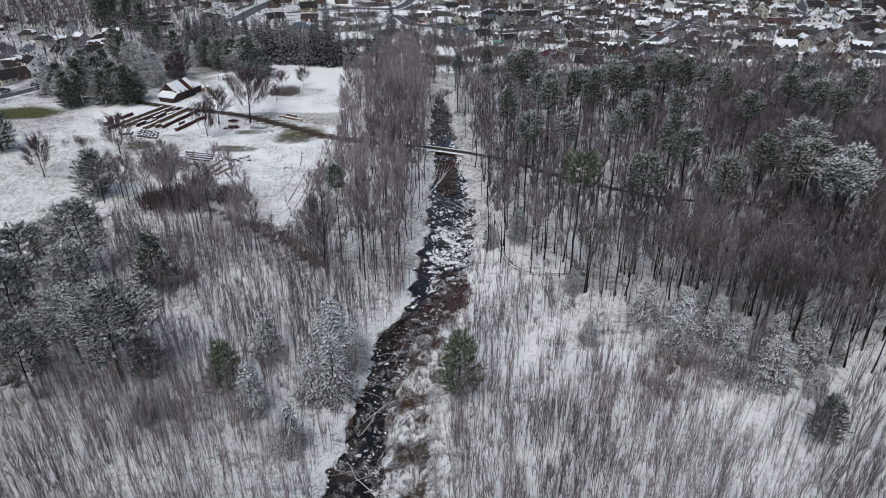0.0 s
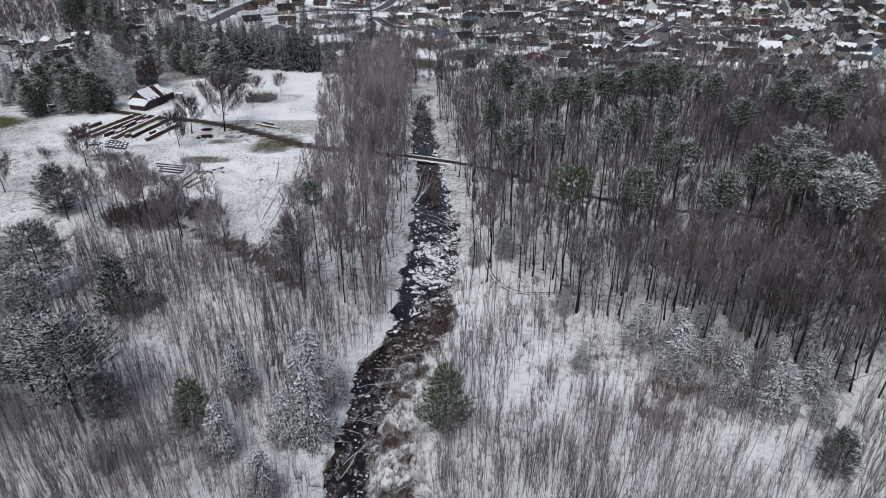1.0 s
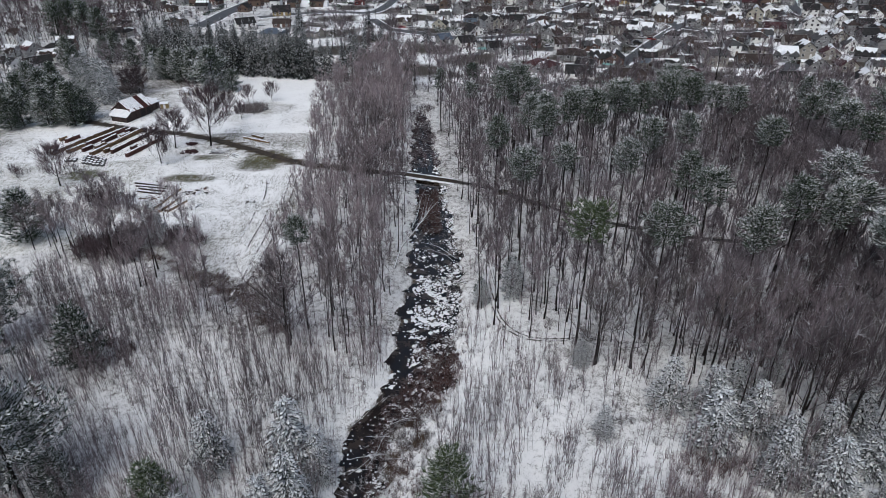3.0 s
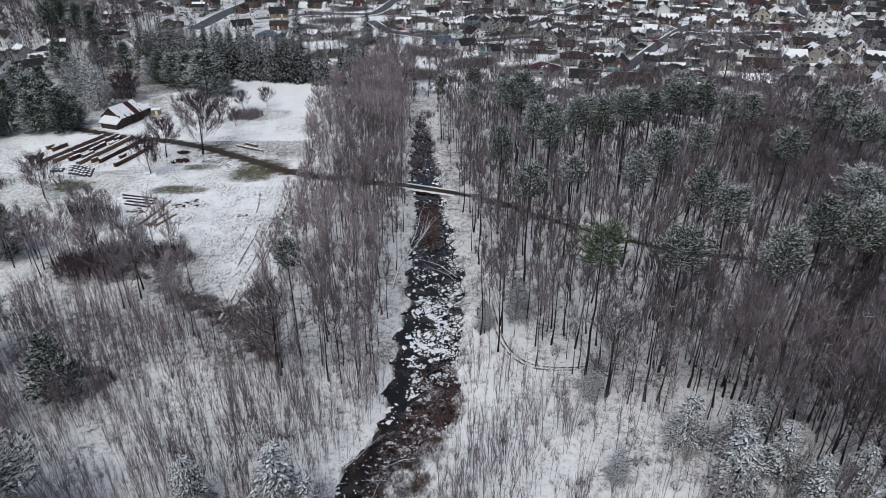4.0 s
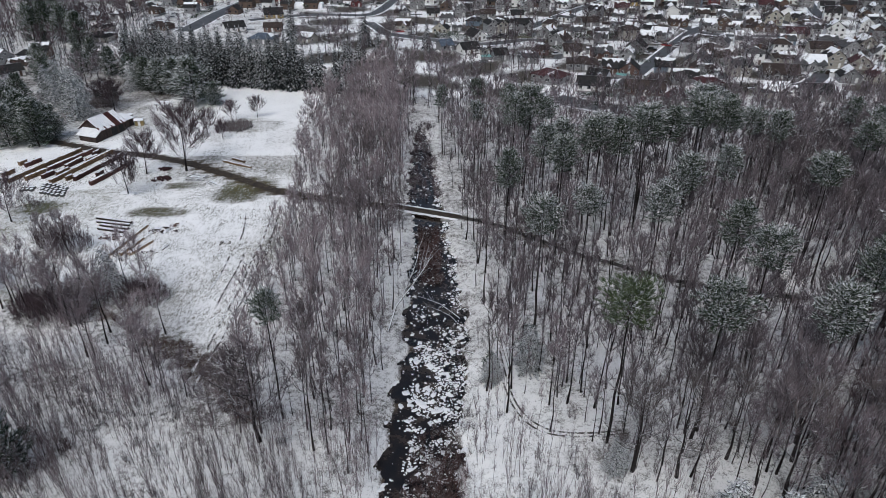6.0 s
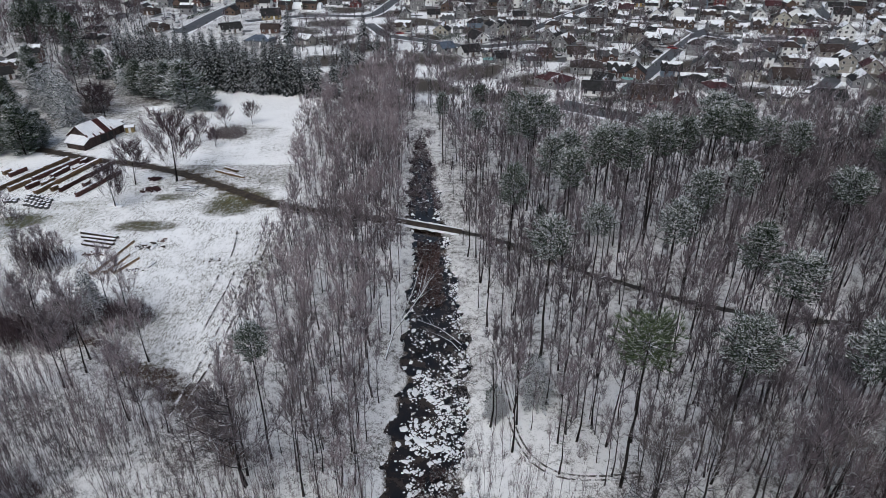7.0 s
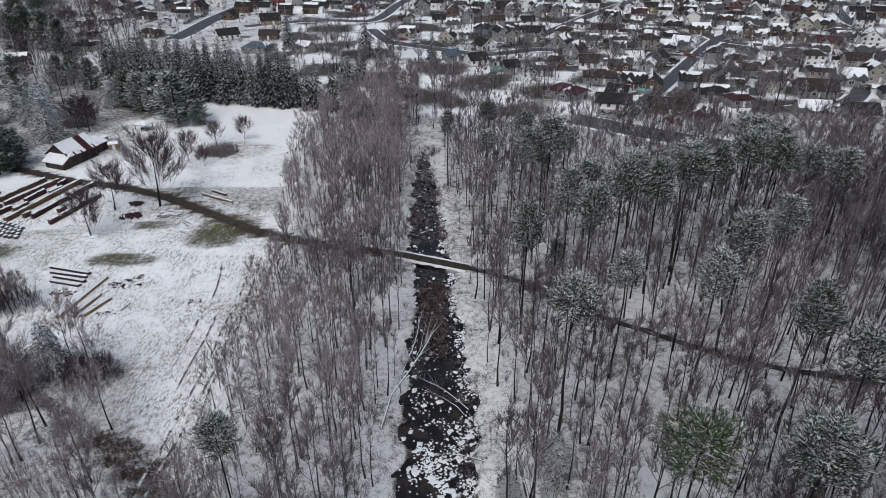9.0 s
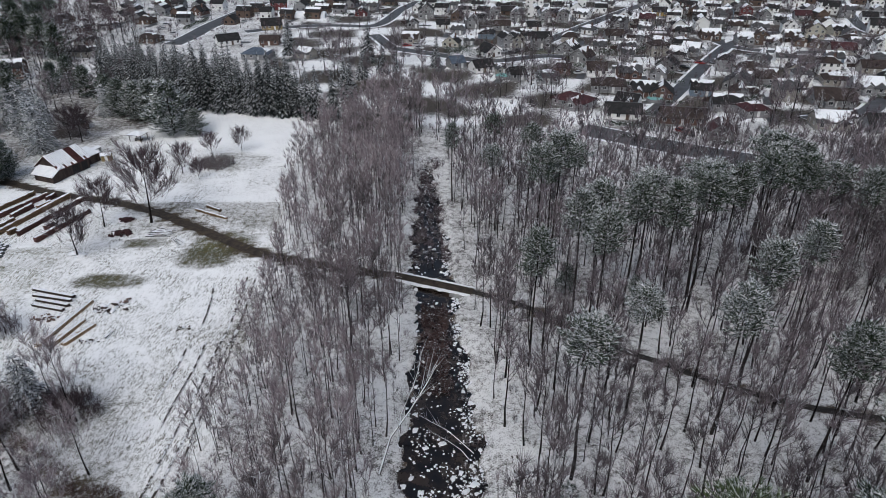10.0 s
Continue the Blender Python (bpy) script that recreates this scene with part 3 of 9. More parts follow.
def bare_tree_arrays(seed, h=18.0, first=0.42, forks=10, lean=0.03, radius=0.17, wide=0.20, subs=5, fine=9, up=0.95, thick=0.029, limb=1.0):
    """Trunk and crown of a leafless tree, base at the origin."""
    rng = np.random.default_rng(seed)
    n = 6
    zs = np.linspace(0, h * 0.96, n)
    bend = np.cumsum(rng.normal(0, 0.006 * h, (n, 2)), axis=0) + zs[:, None] * rng.normal(0, lean, 2)
    bend[0] = 0
    spine = np.column_stack([bend, zs])
    rad = radius * (1 - 0.93 * (zs / zs[-1]) ** 0.8) + 0.010
    rad[0] *= 1.3
    trunk = rods(spine[:4], spine[1:5], rad[:4], rad[1:5], 4)
    leader = rods(spine[4:-1], spine[5:], rad[4:-1], rad[5:], 3)
    seg0, seg1, ra, rb, tw0, tw1, twr, fn0, fn1 = [], [], [], [], [], [], [], [], []
    for f in range(forks):
        u = first + (0.96 - first) * (f + rng.random() * 0.8) / forks
        z = u * h
        base = np.array([np.interp(z, zs, spine[:, 0]), np.interp(z, zs, spine[:, 1]), z])
        a = rng.uniform(0, 2 * np.pi)
        rise = rng.uniform(up - 0.2, up + 0.25)
        ln = h * wide * rng.uniform(0.7, 1.25) * (1.15 - 0.75 * max(0, (u - first) / (1 - first)))
        d = unit(np.array([np.cos(a), np.sin(a), rise * 1.6]))
        mid = base + d * ln * 0.5
        d2 = unit(d + np.array([0, 0, 0.35]) + rng.normal(0, 0.15, 3))
        end = mid + d2 * ln * 0.55
        r = limb * (0.30 * radius * (1.2 - 0.7 * u) + 0.016)
        seg0 += [base, mid]
        seg1 += [mid, end]
        ra += [r * 1.3, r * 0.85]
        rb += [r * 0.85, r * 0.4]
        for _ in range(subs):
            w = rng.uniform(0.25, 1.0)
            p = base + (mid - base) * w * 2 if w < 0.5 else mid + (end - mid) * (w - 0.5) * 2
            e = unit(d2 + rng.normal(0, 0.45, 3) + np.array([0, 0, 0.6]))
            q = p + e * ln * rng.uniform(0.3, 0.55)
            tw0.append(p), tw1.append(q), twr.append(0.030 * limb)
            for _ in range(fine):
                s = p + (q - p) * rng.uniform(0.2, 0.95)
                g = unit(e + rng.normal(0, 0.45, 3) + np.array([0, 0, 0.45]))
                fn0.append(s), fn1.append(s + g * rng.uniform(0.9, 2.5))
    fn0, fn1 = np.array(fn0), np.array(fn1)
    side = unit(np.cross(fn1 - fn0, rng.normal(0, 1, fn0.shape)))
    trunk = join([trunk, leader, rods(seg0, seg1, np.array(ra), np.array(rb), 3)])
    tw0, tw1 = np.array(tw0), np.array(tw1)
    wide_side = unit(np.cross(tw1 - tw0, rng.normal(0, 1, tw0.shape)))
    return trunk, join([blades(tw0, tw1, wide_side, np.array(twr)[:, None]), blades(fn0, fn1, side, thick)])


def sapling_arrays(seed, h=10.0, stems=1, branches=5, twigs_each=26, wide=0.35, fan=0.11, r=0.042, thick=0.011):
    """One thin stem or a clump of them fanning out of one root, with a haze of fine twigs above."""
    rng = np.random.default_rng(seed)
    b0, b1, rr, t0, t1, tt = [], [], [], [], [], []
    for s in range(stems):
        off = rng.normal(0, wide, 2) if stems > 1 else np.zeros(2)
        way = unit(off + rng.normal(0, 0.2, 2)) * h * fan * rng.uniform(0.2, 1.3)
        high = h * rng.uniform(0.6, 1.0)
        foot = np.array([off[0], off[1], -0.1])
        knee = foot + np.array([way[0] * 0.35, way[1] * 0.35, high * 0.5]) + np.append(rng.normal(0, 0.12, 2), 0)
        tip = foot + np.array([way[0], way[1], high])
        b0 += [foot, knee]
        b1 += [knee + (tip - knee) * 0.02, tip]
        rr += [r, r * 0.55]
        limbs = [(knee, tip)]
        for _ in range(branches):
            w = rng.uniform(0.0, 0.75)
            p = foot + (knee - foot) * (0.55 + 0.45 * w * 2) if w < 0.3 else knee + (tip - knee) * (w - 0.3) / 0.7
            a = rng.uniform(0, 2 * np.pi)
            q = p + np.array([np.cos(a) * 0.26, np.sin(a) * 0.26, 1.0]) * high * rng.uniform(0.14, 0.34)
            t0.append(p), t1.append(q), tt.append(thick * 1.9)
            limbs.append((p, q))
        for _ in range(twigs_each):
            a0, a1 = limbs[rng.integers(len(limbs))]
            p = a0 + (a1 - a0) * rng.uniform(0.15, 1.0)
            a = rng.uniform(0, 2 * np.pi)
            out = rng.uniform(0.05, 0.42)
            t0.append(p), t1.append(p + np.array([np.cos(a) * out, np.sin(a) * out, 1.0]) * rng.uniform(0.5, 1.9) * (0.5 + h / 16)), tt.append(thick * rng.uniform(0.6, 1.0))
    t0, t1 = np.array(t0), np.array(t1)
    side = unit(np.cross(t1 - t0, rng.normal(0, 1, t0.shape)))
    rr = np.array(rr)
    return rods(b0, b1, rr, rr * 0.5, 3), blades(t0, t1, side, np.array(tt)[:, None])


def bush_arrays(seed, h=1.7, n=30, wide=0.9, r=0.014):
    """A loose tangle of fine twigs from several roots."""
    rng = np.random.default_rng(seed)
    roots = rng.normal(0, wide * 0.45, (5, 2))
    pick = roots[rng.integers(5, size=n)]
    a = rng.uniform(0, 2 * np.pi, n)
    out = rng.uniform(0.1, 0.9, n) * wide
    p0 = np.column_stack([pick + rng.normal(0, 0.06, (n, 2)), np.full(n, -0.05)])
    p1 = np.column_stack([pick[:, 0] + np.cos(a) * out, pick[:, 1] + np.sin(a) * out, h * rng.uniform(0.35, 1.0, n)])
    side = unit(np.cross(p1 - p0, rng.normal(0, 1, p0.shape)))
    m0 = np.repeat(p0 + (p1 - p0) * rng.uniform(0.3, 0.75, (n, 1)), 2, 0)
    m1 = m0 + rng.normal(0, 0.28, (2 * n, 3)) * h * 0.8 + np.array([0, 0, 0.18 * h])
    m1[:, 2] = np.maximum(m1[:, 2], 0.05)
    side2 = unit(np.cross(m1 - m0, rng.normal(0, 1, m0.shape)))
    return join([blades(p0, p1, side, r * 1.5), blades(m0, m1, side2, r)])


def cushions(rng, p, way, ln, w):
    """Lens-shaped tufts of needles from p along way, ragged at the rim: six triangles each."""
    m = len(p)
    sid = unit(np.cross(way, [0, 0, 1.0]) + 1e-6)
    top = np.cross(sid, way)
    shake = [rng.normal(0, 0.16, (m, 3)) * w for _ in range(4)]
    mid = p + way * ln * rng.uniform(0.35, 0.6, (m, 1))
    v = np.stack([p, mid - sid * w + shake[0], mid + top * w * 0.45 + shake[1], mid + sid * w + shake[2], p + way * ln + shake[3]], 1).reshape(-1, 3)
    t = np.array([(0, 2, 1), (0, 3, 2), (2, 4, 1), (2, 3, 4), (0, 1, 3), (1, 4, 3)])
    return v, (t[None] + (np.arange(m) * 5)[:, None, None]).reshape(-1, 3)


def pine_arrays(seed, h=21.0, base=0.5, reach=3.6, gap=0.75, arms=5, tufts=6, blade=9, size=0.62, radius=0.24, peak=0.35, snow=7, taper=2.0):
    """A white pine: bare lower trunk, whorls of limbs that end in brushes of upturned needles."""
    rng = np.random.default_rng(seed)
    n = 7
    zs = np.linspace(0, h * 0.97, n)
    bend = np.cumsum(rng.normal(0, 0.006 * h, (n, 2)), axis=0)
    bend[0] = 0
    rad = radius * (1 - 0.85 * zs / zs[-1]) + 0.015
    spine = np.column_stack([bend, zs])
    trunk = rods(spine[:-1], spine[1:], rad[:-1], rad[1:], 6)
    b0, b1, br, tuft_at, tuft_dir, tuft_out = [], [], [], [], [], []
    z = base * h
    while z < h * 0.985:
        u = (z - base * h) / (h - base * h)
        prof = min(1.0, 0.6 + u / peak * 0.4) * (1 - max(0, (u - peak) / (1 - peak)) ** taper * 0.85)
        turn = rng.uniform(0, 6.28)
        c = np.array([np.interp(z, zs, spine[:, 0]), np.interp(z, zs, spine[:, 1]), z])
        for k in range(arms):
            if rng.random() < 0.12:
                continue
            a = turn + k * 6.283 / arms + rng.normal(0, 0.25)
            ln = reach * prof * rng.uniform(0.6, 1.15) + 0.25
            d = np.array([np.cos(a), np.sin(a), rng.uniform(0.0, 0.22) + 0.55 * u])
            b0.append(c), b1.append(c + d * ln), br.append(0.02 + 0.010 * ln)
            count = max(2, int(round(tufts * min(1.0, ln / reach + 0.15))))
            for q in range(count):
                w = 0.30 + 0.74 * (q + rng.random()) / count
                side = np.array([-np.sin(a), np.cos(a), 0]) * rng.normal(0, 0.2) * ln * (1.15 - w * 0.5)
                tuft_at.append(c + d * ln * w + side + np.array([0, 0, rng.uniform(-0.12, 0.12)]))
                tuft_dir.append(d * 0.75 + side * 0.35 + np.array([0, 0, 0.35 + 0.35 * u]))
                tuft_out.append(w * 0.45 + 0.8 * u + rng.normal(0, 0.08))
        z += gap * rng.uniform(0.8, 1.2) * (1.0 - 0.3 * u)
    for k in range(4):
        tuft_at.append(np.array([*(spine[-1][:2] + rng.normal(0, 0.2, 2)), h * rng.uniform(0.95, 0.99)])), tuft_dir.append(np.array([*rng.normal(0, 0.3, 2), 1.0])), tuft_out.append(1.0)
    at, dr, out = np.array(tuft_at), unit(np.array(tuft_dir)), np.array(tuft_out)

    def fan(count, spread_by, lift, tilt, wide, long, raised, some=0.0):
        p, d = np.repeat(at[out >= some], count, 0), np.repeat(dr[out >= some], count, 0)
        way = unit(d * [1, 1, 0.3 + lift] + rng.normal(0, spread_by, p.shape) * [1, 1, 0.6])
        flat = unit(np.cross(way, [0, 0, 1.0]) + 1e-6)
        erect = np.cross(flat, way)
        k = rng.normal(0, tilt[1], (len(p), 1)) + tilt[0]
        side = unit(flat * np.cos(k) + erect * np.sin(k))
        ln = size * long * rng.uniform(0.6, 1.25, (len(p), 1))
        return blades(p + rng.normal(0, 0.07, p.shape) + [0, 0, raised], p + [0, 0, raised] + way * ln, side, size * wide * rng.uniform(0.7, 1.3, (len(p), 1)))

    # needles close in cushions, with loose brushes round them and flat sprays on top that carry the snow
    flat_dir = dr * [1, 1, 0.6] + rng.normal(0, 0.35, dr.shape) * [1, 1, 0.6]
    cushion = cushions(rng, at - unit(flat_dir) * size * 0.5, unit(flat_dir), size * rng.uniform(0.9, 1.8, (len(at), 1)), size * rng.uniform(0.12, 0.30, (len(at), 1)))
    crown = join([cushion, fan(blade, 0.5, 0.7, (1.2, 0.4), 0.06, 1.15, -0.06), fan(snow, 0.5, 0.3, (0.0, 0.5), 0.09, 0.95, 0.1, 0.62)])
    limbs = spikes(b0, b1, np.array(br), 3)
    return join([trunk, limbs]), crown


def tiered_spruce_arrays(seed, h=8.0, reach=2.1, gap=0.42, arms=8, droop=0.28, radius=0.12, skirt=0.06, sprays=(0.28, 0.48, 0.68, 0.86), spray=0.115, ridge=0.15):
    """A tall spruce: tiers of drooping fronds, each a ridge with side sprays."""
    rng = np.random.default_rng(seed)
    trunk = rods([(0, 0, -0.1)], [(0, 0, h)], radius, 0.02, 5)
    v, t, n = [], [], 0
    sp0, sp1, ss = [], [], []
    z = h * skirt + 0.2
    while z < h * 0.97:
        u = z / h
        turn = rng.uniform(0, 6.28)
        for k in range(max(5, int(arms * (1.15 - 0.5 * u)))):
            a = turn + k * 6.283 / max(5, int(arms * (1.15 - 0.5 * u))) + rng.normal(0, 0.15)
            ln = reach * (1 - u) ** 0.85 * rng.uniform(0.6, 1.2) + 0.18
            out, sid = np.array([np.cos(a), np.sin(a), 0]), np.array([-np.sin(a), np.cos(a), 0])
            w = ridge * ln * rng.uniform(0.7, 1.3) + 0.07
            c = np.array([0, 0, z + 0.12 + rng.normal(0, 0.12)])
            fall = droop * rng.uniform(0.5, 1.5)
            m = c + out * ln * 0.55 + np.array([0, 0, -fall * ln * 0.25 + 0.03])
            e = c + out * ln + np.array([0, 0, -fall * ln])
            dn = np.array([0, 0, -0.07 - 0.05 * ln])
            v += [c, m - sid * w + dn, m, m + sid * w + dn, e]
            t += [(n, n + 1, n + 2), (n, n + 2, n + 3), (n + 2, n + 1, n + 4), (n + 2, n + 4, n + 3), (n, n + 3, n + 1), (n + 1, n + 3, n + 4)]
            n += 5
            for s in (-1, 1):
                for f in sprays:
                    p = c + (e - c) * (f + rng.normal(0, 0.06)) + np.array([0, 0, 0.03])
                    q = p + out * ln * rng.uniform(0.15, 0.35) + sid * s * ln * rng.uniform(0.22, 0.42) * (1.2 - f * 0.5) + np.array([0, 0, -0.12 * ln + rng.normal(0, 0.06)])
                    sp0.append(p), sp1.append(q), ss.append(unit(out + np.array([0, 0, rng.normal(0, 0.5)])))
        z += gap * (1.0 - 0.35 * u) * rng.uniform(0.9, 1.1)
    sp0, sp1 = np.array(sp0), np.array(sp1)
    wide = 0.035 + spray * np.linalg.norm(sp1 - sp0, axis=1, keepdims=True)
    crown = join([(np.array(v), np.array(t)), blades(sp0, sp1, np.array(ss), wide), spikes([(0, 0, h * 0.93)], [(0, 0, h * 1.03)], 0.10, 4)])
    return trunk, crown


def spruce_arrays(seed, h=8.0, reach=2.4, gap=0.36, arms=10, radius=0.12, close=0.30):
    """A young spruce: whorls of drooping boughs hung with small ragged clumps of snowy needles."""
    rng = np.random.default_rng(seed)
    trunk = rods([(0, 0, -0.1)], [(0, 0, h)], radius, 0.02, 5)
    at, way, long = [], [], []
    z = h * 0.05
    while z < h * 0.97:
        u = z / h
        count = max(4, int(round(arms * (1.15 - 0.65 * u))))
        turn = rng.uniform(0, 6.28)
        for k in range(count):
            if rng.random() < 0.14:
                continue
            a = turn + k * 6.283 / count + rng.normal(0, 0.25)
            ln = reach * (1 - u) ** 0.85 * rng.uniform(0.45, 1.25) + 0.16
            fall = rng.uniform(0.15, 0.55)
            c = np.array([0, 0, z + rng.normal(0, 0.15)])
            for f in np.arange(ln, 0.3 * ln, -close * rng.uniform(0.85, 1.3)):
                out = np.array([np.cos(a), np.sin(a), 0.0])
                p = c + out * f - [0, 0, fall * f * f / reach]
                for swing in (0.0, rng.choice((-1, 1)) * rng.uniform(0.5, 1.1)):
                    b = a + swing + rng.normal(0, 0.2)
                    at.append(p + rng.normal(0, 0.1, 3)), way.append((np.cos(b), np.sin(b), -rng.uniform(-0.1, 0.9))), long.append(rng.uniform(0.28, 0.8))
        z += gap * (1.0 - 0.3 * u) * rng.uniform(0.85, 1.15)
    at, way, long = np.array(at), unit(np.array(way)), np.array(long)[:, None]
    n = len(at)
    clumps = cushions(rng, at - way * 0.15, way, long, long * rng.uniform(0.13, 0.30, (n, 1)))
    hang = unit(way + rng.normal(0, 0.35, (n, 3)) - [0, 0, 0.5])
    side = unit(np.cross(hang, rng.normal(0, 1, (n, 3))))
    loose = join([blades(at, at + hang * long * 1.2, side, 0.05), blades(at, at + unit(way + rng.normal(0, 0.5, (n, 3))) * long * 1.1, unit(np.cross(way, [0, 0, 1.0]) + rng.normal(0, 0.3, (n, 3))), 0.06)])
    return trunk, join([clumps, loose, spikes([(0, 0, h * 0.92)], [(0, 0, h * 1.03)], 0.07, 4)])


class Kind:
    """A kind of tree: a few forms, each with a trunk and a crown mesh that all its copies share."""

    def __init__(self, name, forms, bark, crown_material, height):
        self.name, self.forms, self.h = name, forms, height
        self.mats = (bark, crown_material)
        self.meshes = []

    def build(self):
        for trunk, crown in self.forms:
            pair = []
            for part_name, piece, mat in (("trunk", trunk, self.mats[0]), ("crown", crown, self.mats[1])):
                me = tri_mesh(part_name, *piece)
                me.materials.append(mat)
                pair.append(me)
            self.meshes.append(pair)

    def plant(self, x, y, h, label, turn=None, group="", wide=1.0, form=None):
        if not self.meshes:
            self.build()
        k = TREE_RNG.integers(len(self.meshes)) if form is None else form % len(self.meshes)
        s = h / self.h
        m = Matrix.LocRotScale((x, y, float(ground_z(x, y)) - 0.08), Euler((0, 0, TREE_RNG.uniform(0, 6.28) if turn is None else turn)), (s * wide, s * wide, s))
        root = empty(self.name, m, label, "tree", group)
        shared("trunk", self.meshes[k][0], Matrix(), root)
        shared("crown", self.meshes[k][1], Matrix(), root)
        return root

    def mass(self, name, xs, ys, hs, label, category="trees"):
        """Many more of the kind, past counting, in one mesh with two materials."""
        rng = TREE_RNG
        pick = rng.integers(len(self.forms), size=len(xs))
        out = {0: [], 1: []}
        for k in range(len(self.forms)):
            sel = pick == k
            if not sel.any():
                continue
            pl = np.stack([xs[sel], ys[sel], ground_z(xs[sel], ys[sel]) - 0.08], 1)
            tu, sz = rng.uniform(0, 6.28, sel.sum()), hs[sel] / self.h
            for j in (0, 1):
                out[j].append(scatter(self.forms[k][j], pl, tu, sz))
        a, b = join(out[0]), join(out[1])
        me = tri_mesh(name, *join([a, b]))
        me.materials.append(self.mats[0]), me.materials.append(self.mats[1])
        idx = np.zeros(len(a[1]) + len(b[1]), np.int32)
        idx[len(a[1]):] = 1
        me.polygons.foreach_set("material_index", idx)
        return tagged(new(name, me), label, category, kind="stuff")


TREE_RNG = np.random.default_rng(7)
BARE = Kind("bare_tree", [bare_tree_arrays(s, forks=f, wide=w, first=c, lean=l, radius=0.135, thick=0.033, limb=0.8) for s, f, w, c, l in ((1, 9, 0.18, 0.52, 0.02), (2, 10, 0.19, 0.46, 0.02), (3, 9, 0.16, 0.56, 0.02), (4, 10, 0.21, 0.40, 0.03), (5, 9, 0.18, 0.52, 0.02), (6, 9, 0.17, 0.5, 0.03))], M_BARK_GREY, M_TWIG_PALE, 18.0)
BARE_FAR = Kind("bare_tree", [bare_tree_arrays(s, forks=8, wide=w * 1.4, first=c, lean=0.02, radius=0.10, subs=4, fine=5, thick=0.063) for s, w, c in ((7, 0.16, 0.48), (8, 0.18, 0.42), (9, 0.15, 0.52), (10, 0.17, 0.46))], M_BARK_GREY, M_TWIG_PALE, 18.0)
THIN_FAR = Kind("bare_tree", [bare_tree_arrays(s, h=14.0, forks=6, wide=0.17, first=0.3, lean=0.02, radius=0.08, subs=3, fine=3, thick=0.070) for s in (16, 17, 18)], M_BARK_GREY, M_TWIG, 14.0)
THIN = Kind("bare_tree", [bare_tree_arrays(s, h=14.0, forks=7, wide=0.16, first=0.4, lean=0.02, radius=0.09, subs=4, fine=6) for s in (11, 12, 13, 14, 15)], M_BARK_GREY, M_TWIG, 14.0)
DARK = Kind("bare_tree", [bare_tree_arrays(s, h=18.0, forks=13, wide=0.21, first=0.3, radius=0.17, lean=0.03, subs=6, fine=9, up=1.05, thick=0.02, limb=0.65) for s in (33, 34, 35)], M_BARK, M_TWIG_DARK, 18.0)
FIELD_TREE = Kind("bare_tree", [bare_tree_arrays(s, h=12.0, forks=34, wide=0.6, first=0.14, radius=0.2, subs=9, fine=14, up=0.55, thick=0.030, limb=0.32) for s in (28, 29)], M_BARK, M_TWIG_DARK, 12.0)
OLD = Kind("bare_tree", [bare_tree_arrays(s, h=16.0, forks=20, wide=0.42, first=0.14, radius=0.24, subs=7, fine=12, up=0.6, thick=0.026, limb=0.7) for s in (21, 22, 23)], M_BARK, M_TWIG, 16.0)
GARDEN = Kind("bare_tree", [bare_tree_arrays(s, h=12.0, forks=7, wide=0.34, first=0.2, radius=0.2, subs=4, fine=4, up=0.5, thick=0.055) for s in (25, 26, 27)], M_BARK, M_TWIG_DARK, 12.0)
FROSTED = Kind("bare_tree", [bare_tree_arrays(s, h=16.0, forks=15, wide=0.34, first=0.24, radius=0.22, subs=7, fine=10, up=0.5, thick=0.024, limb=0.8) for s in (31, 32)], M_BARK_GREY, M_TWIG_GREY, 16.0)
PINE = Kind("pine_tree", [pine_arrays(s, h=26.0, base=b, reach=r, gap=0.68, arms=9, tufts=9, blade=4, size=0.7, peak=0.25, snow=4, taper=q) for s, b, r, q in ((41, 0.78, 3.6, 2.0), (42, 0.79, 3.2, 1.5), (43, 0.71, 3.3, 1.1), (44, 0.77, 3.9, 1.7), (46, 0.73, 3.1, 1.4))], M_BARK, M_PINE, 26.0)
GREEN_PINE = Kind("pine_tree", [pine_arrays(51, h=26.0, base=0.78, reach=3.8, gap=0.8, arms=8, tufts=7, blade=9, size=0.74, peak=0.3, snow=3)], M_BARK, M_PINE_GREEN, 26.0)
BROAD_PINE = Kind("pine_tree", [pine_arrays(s, h=15.0, base=b, reach=5.8, gap=1.6, arms=10, tufts=26, blade=4, size=0.68, peak=0.25, snow=3) for s, b in ((61, 0.34), (62, 0.42), (63, 0.3))], M_BARK, M_PINE_SNOWY, 15.0)
YOUNG_PINE = Kind("young_pine", [pine_arrays(s, h=8.0, base=0.14, reach=2.6, gap=0.5, arms=7, tufts=5, blade=8, size=0.55, radius=0.11, peak=0.12, taper=1.1, snow=3) for s in (71, 72)], M_BARK, M_PINE_GREEN, 8.0)
SPRUCE = Kind("snowy_spruce", [spruce_arrays(s, reach=r) for s, r in ((81, 2.2), (82, 2.6), (83, 2.1), (86, 2.4))], M_BARK, M_SPRUCE, 8.0)
SPRUCE_FAR = Kind("snowy_spruce", [spruce_arrays(s, reach=2.3, gap=0.95, arms=5, close=0.8) for s in (84, 85)], M_BARK, M_SPRUCE, 8.0)
TALL_SPRUCE = Kind("tall_spruce", [tiered_spruce_arrays(s, h=17.0, reach=4.2, gap=0.8, arms=8, droop=0.45, radius=0.2, sprays=(0.35, 0.6, 0.85)) for s in (91, 92, 93)], M_BARK, M_SPRUCE_DARK, 17.0)
EAST_BARE = Kind("bare_tree", BARE.forms, M_BARK_BROWN, M_TWIG, 18.0)
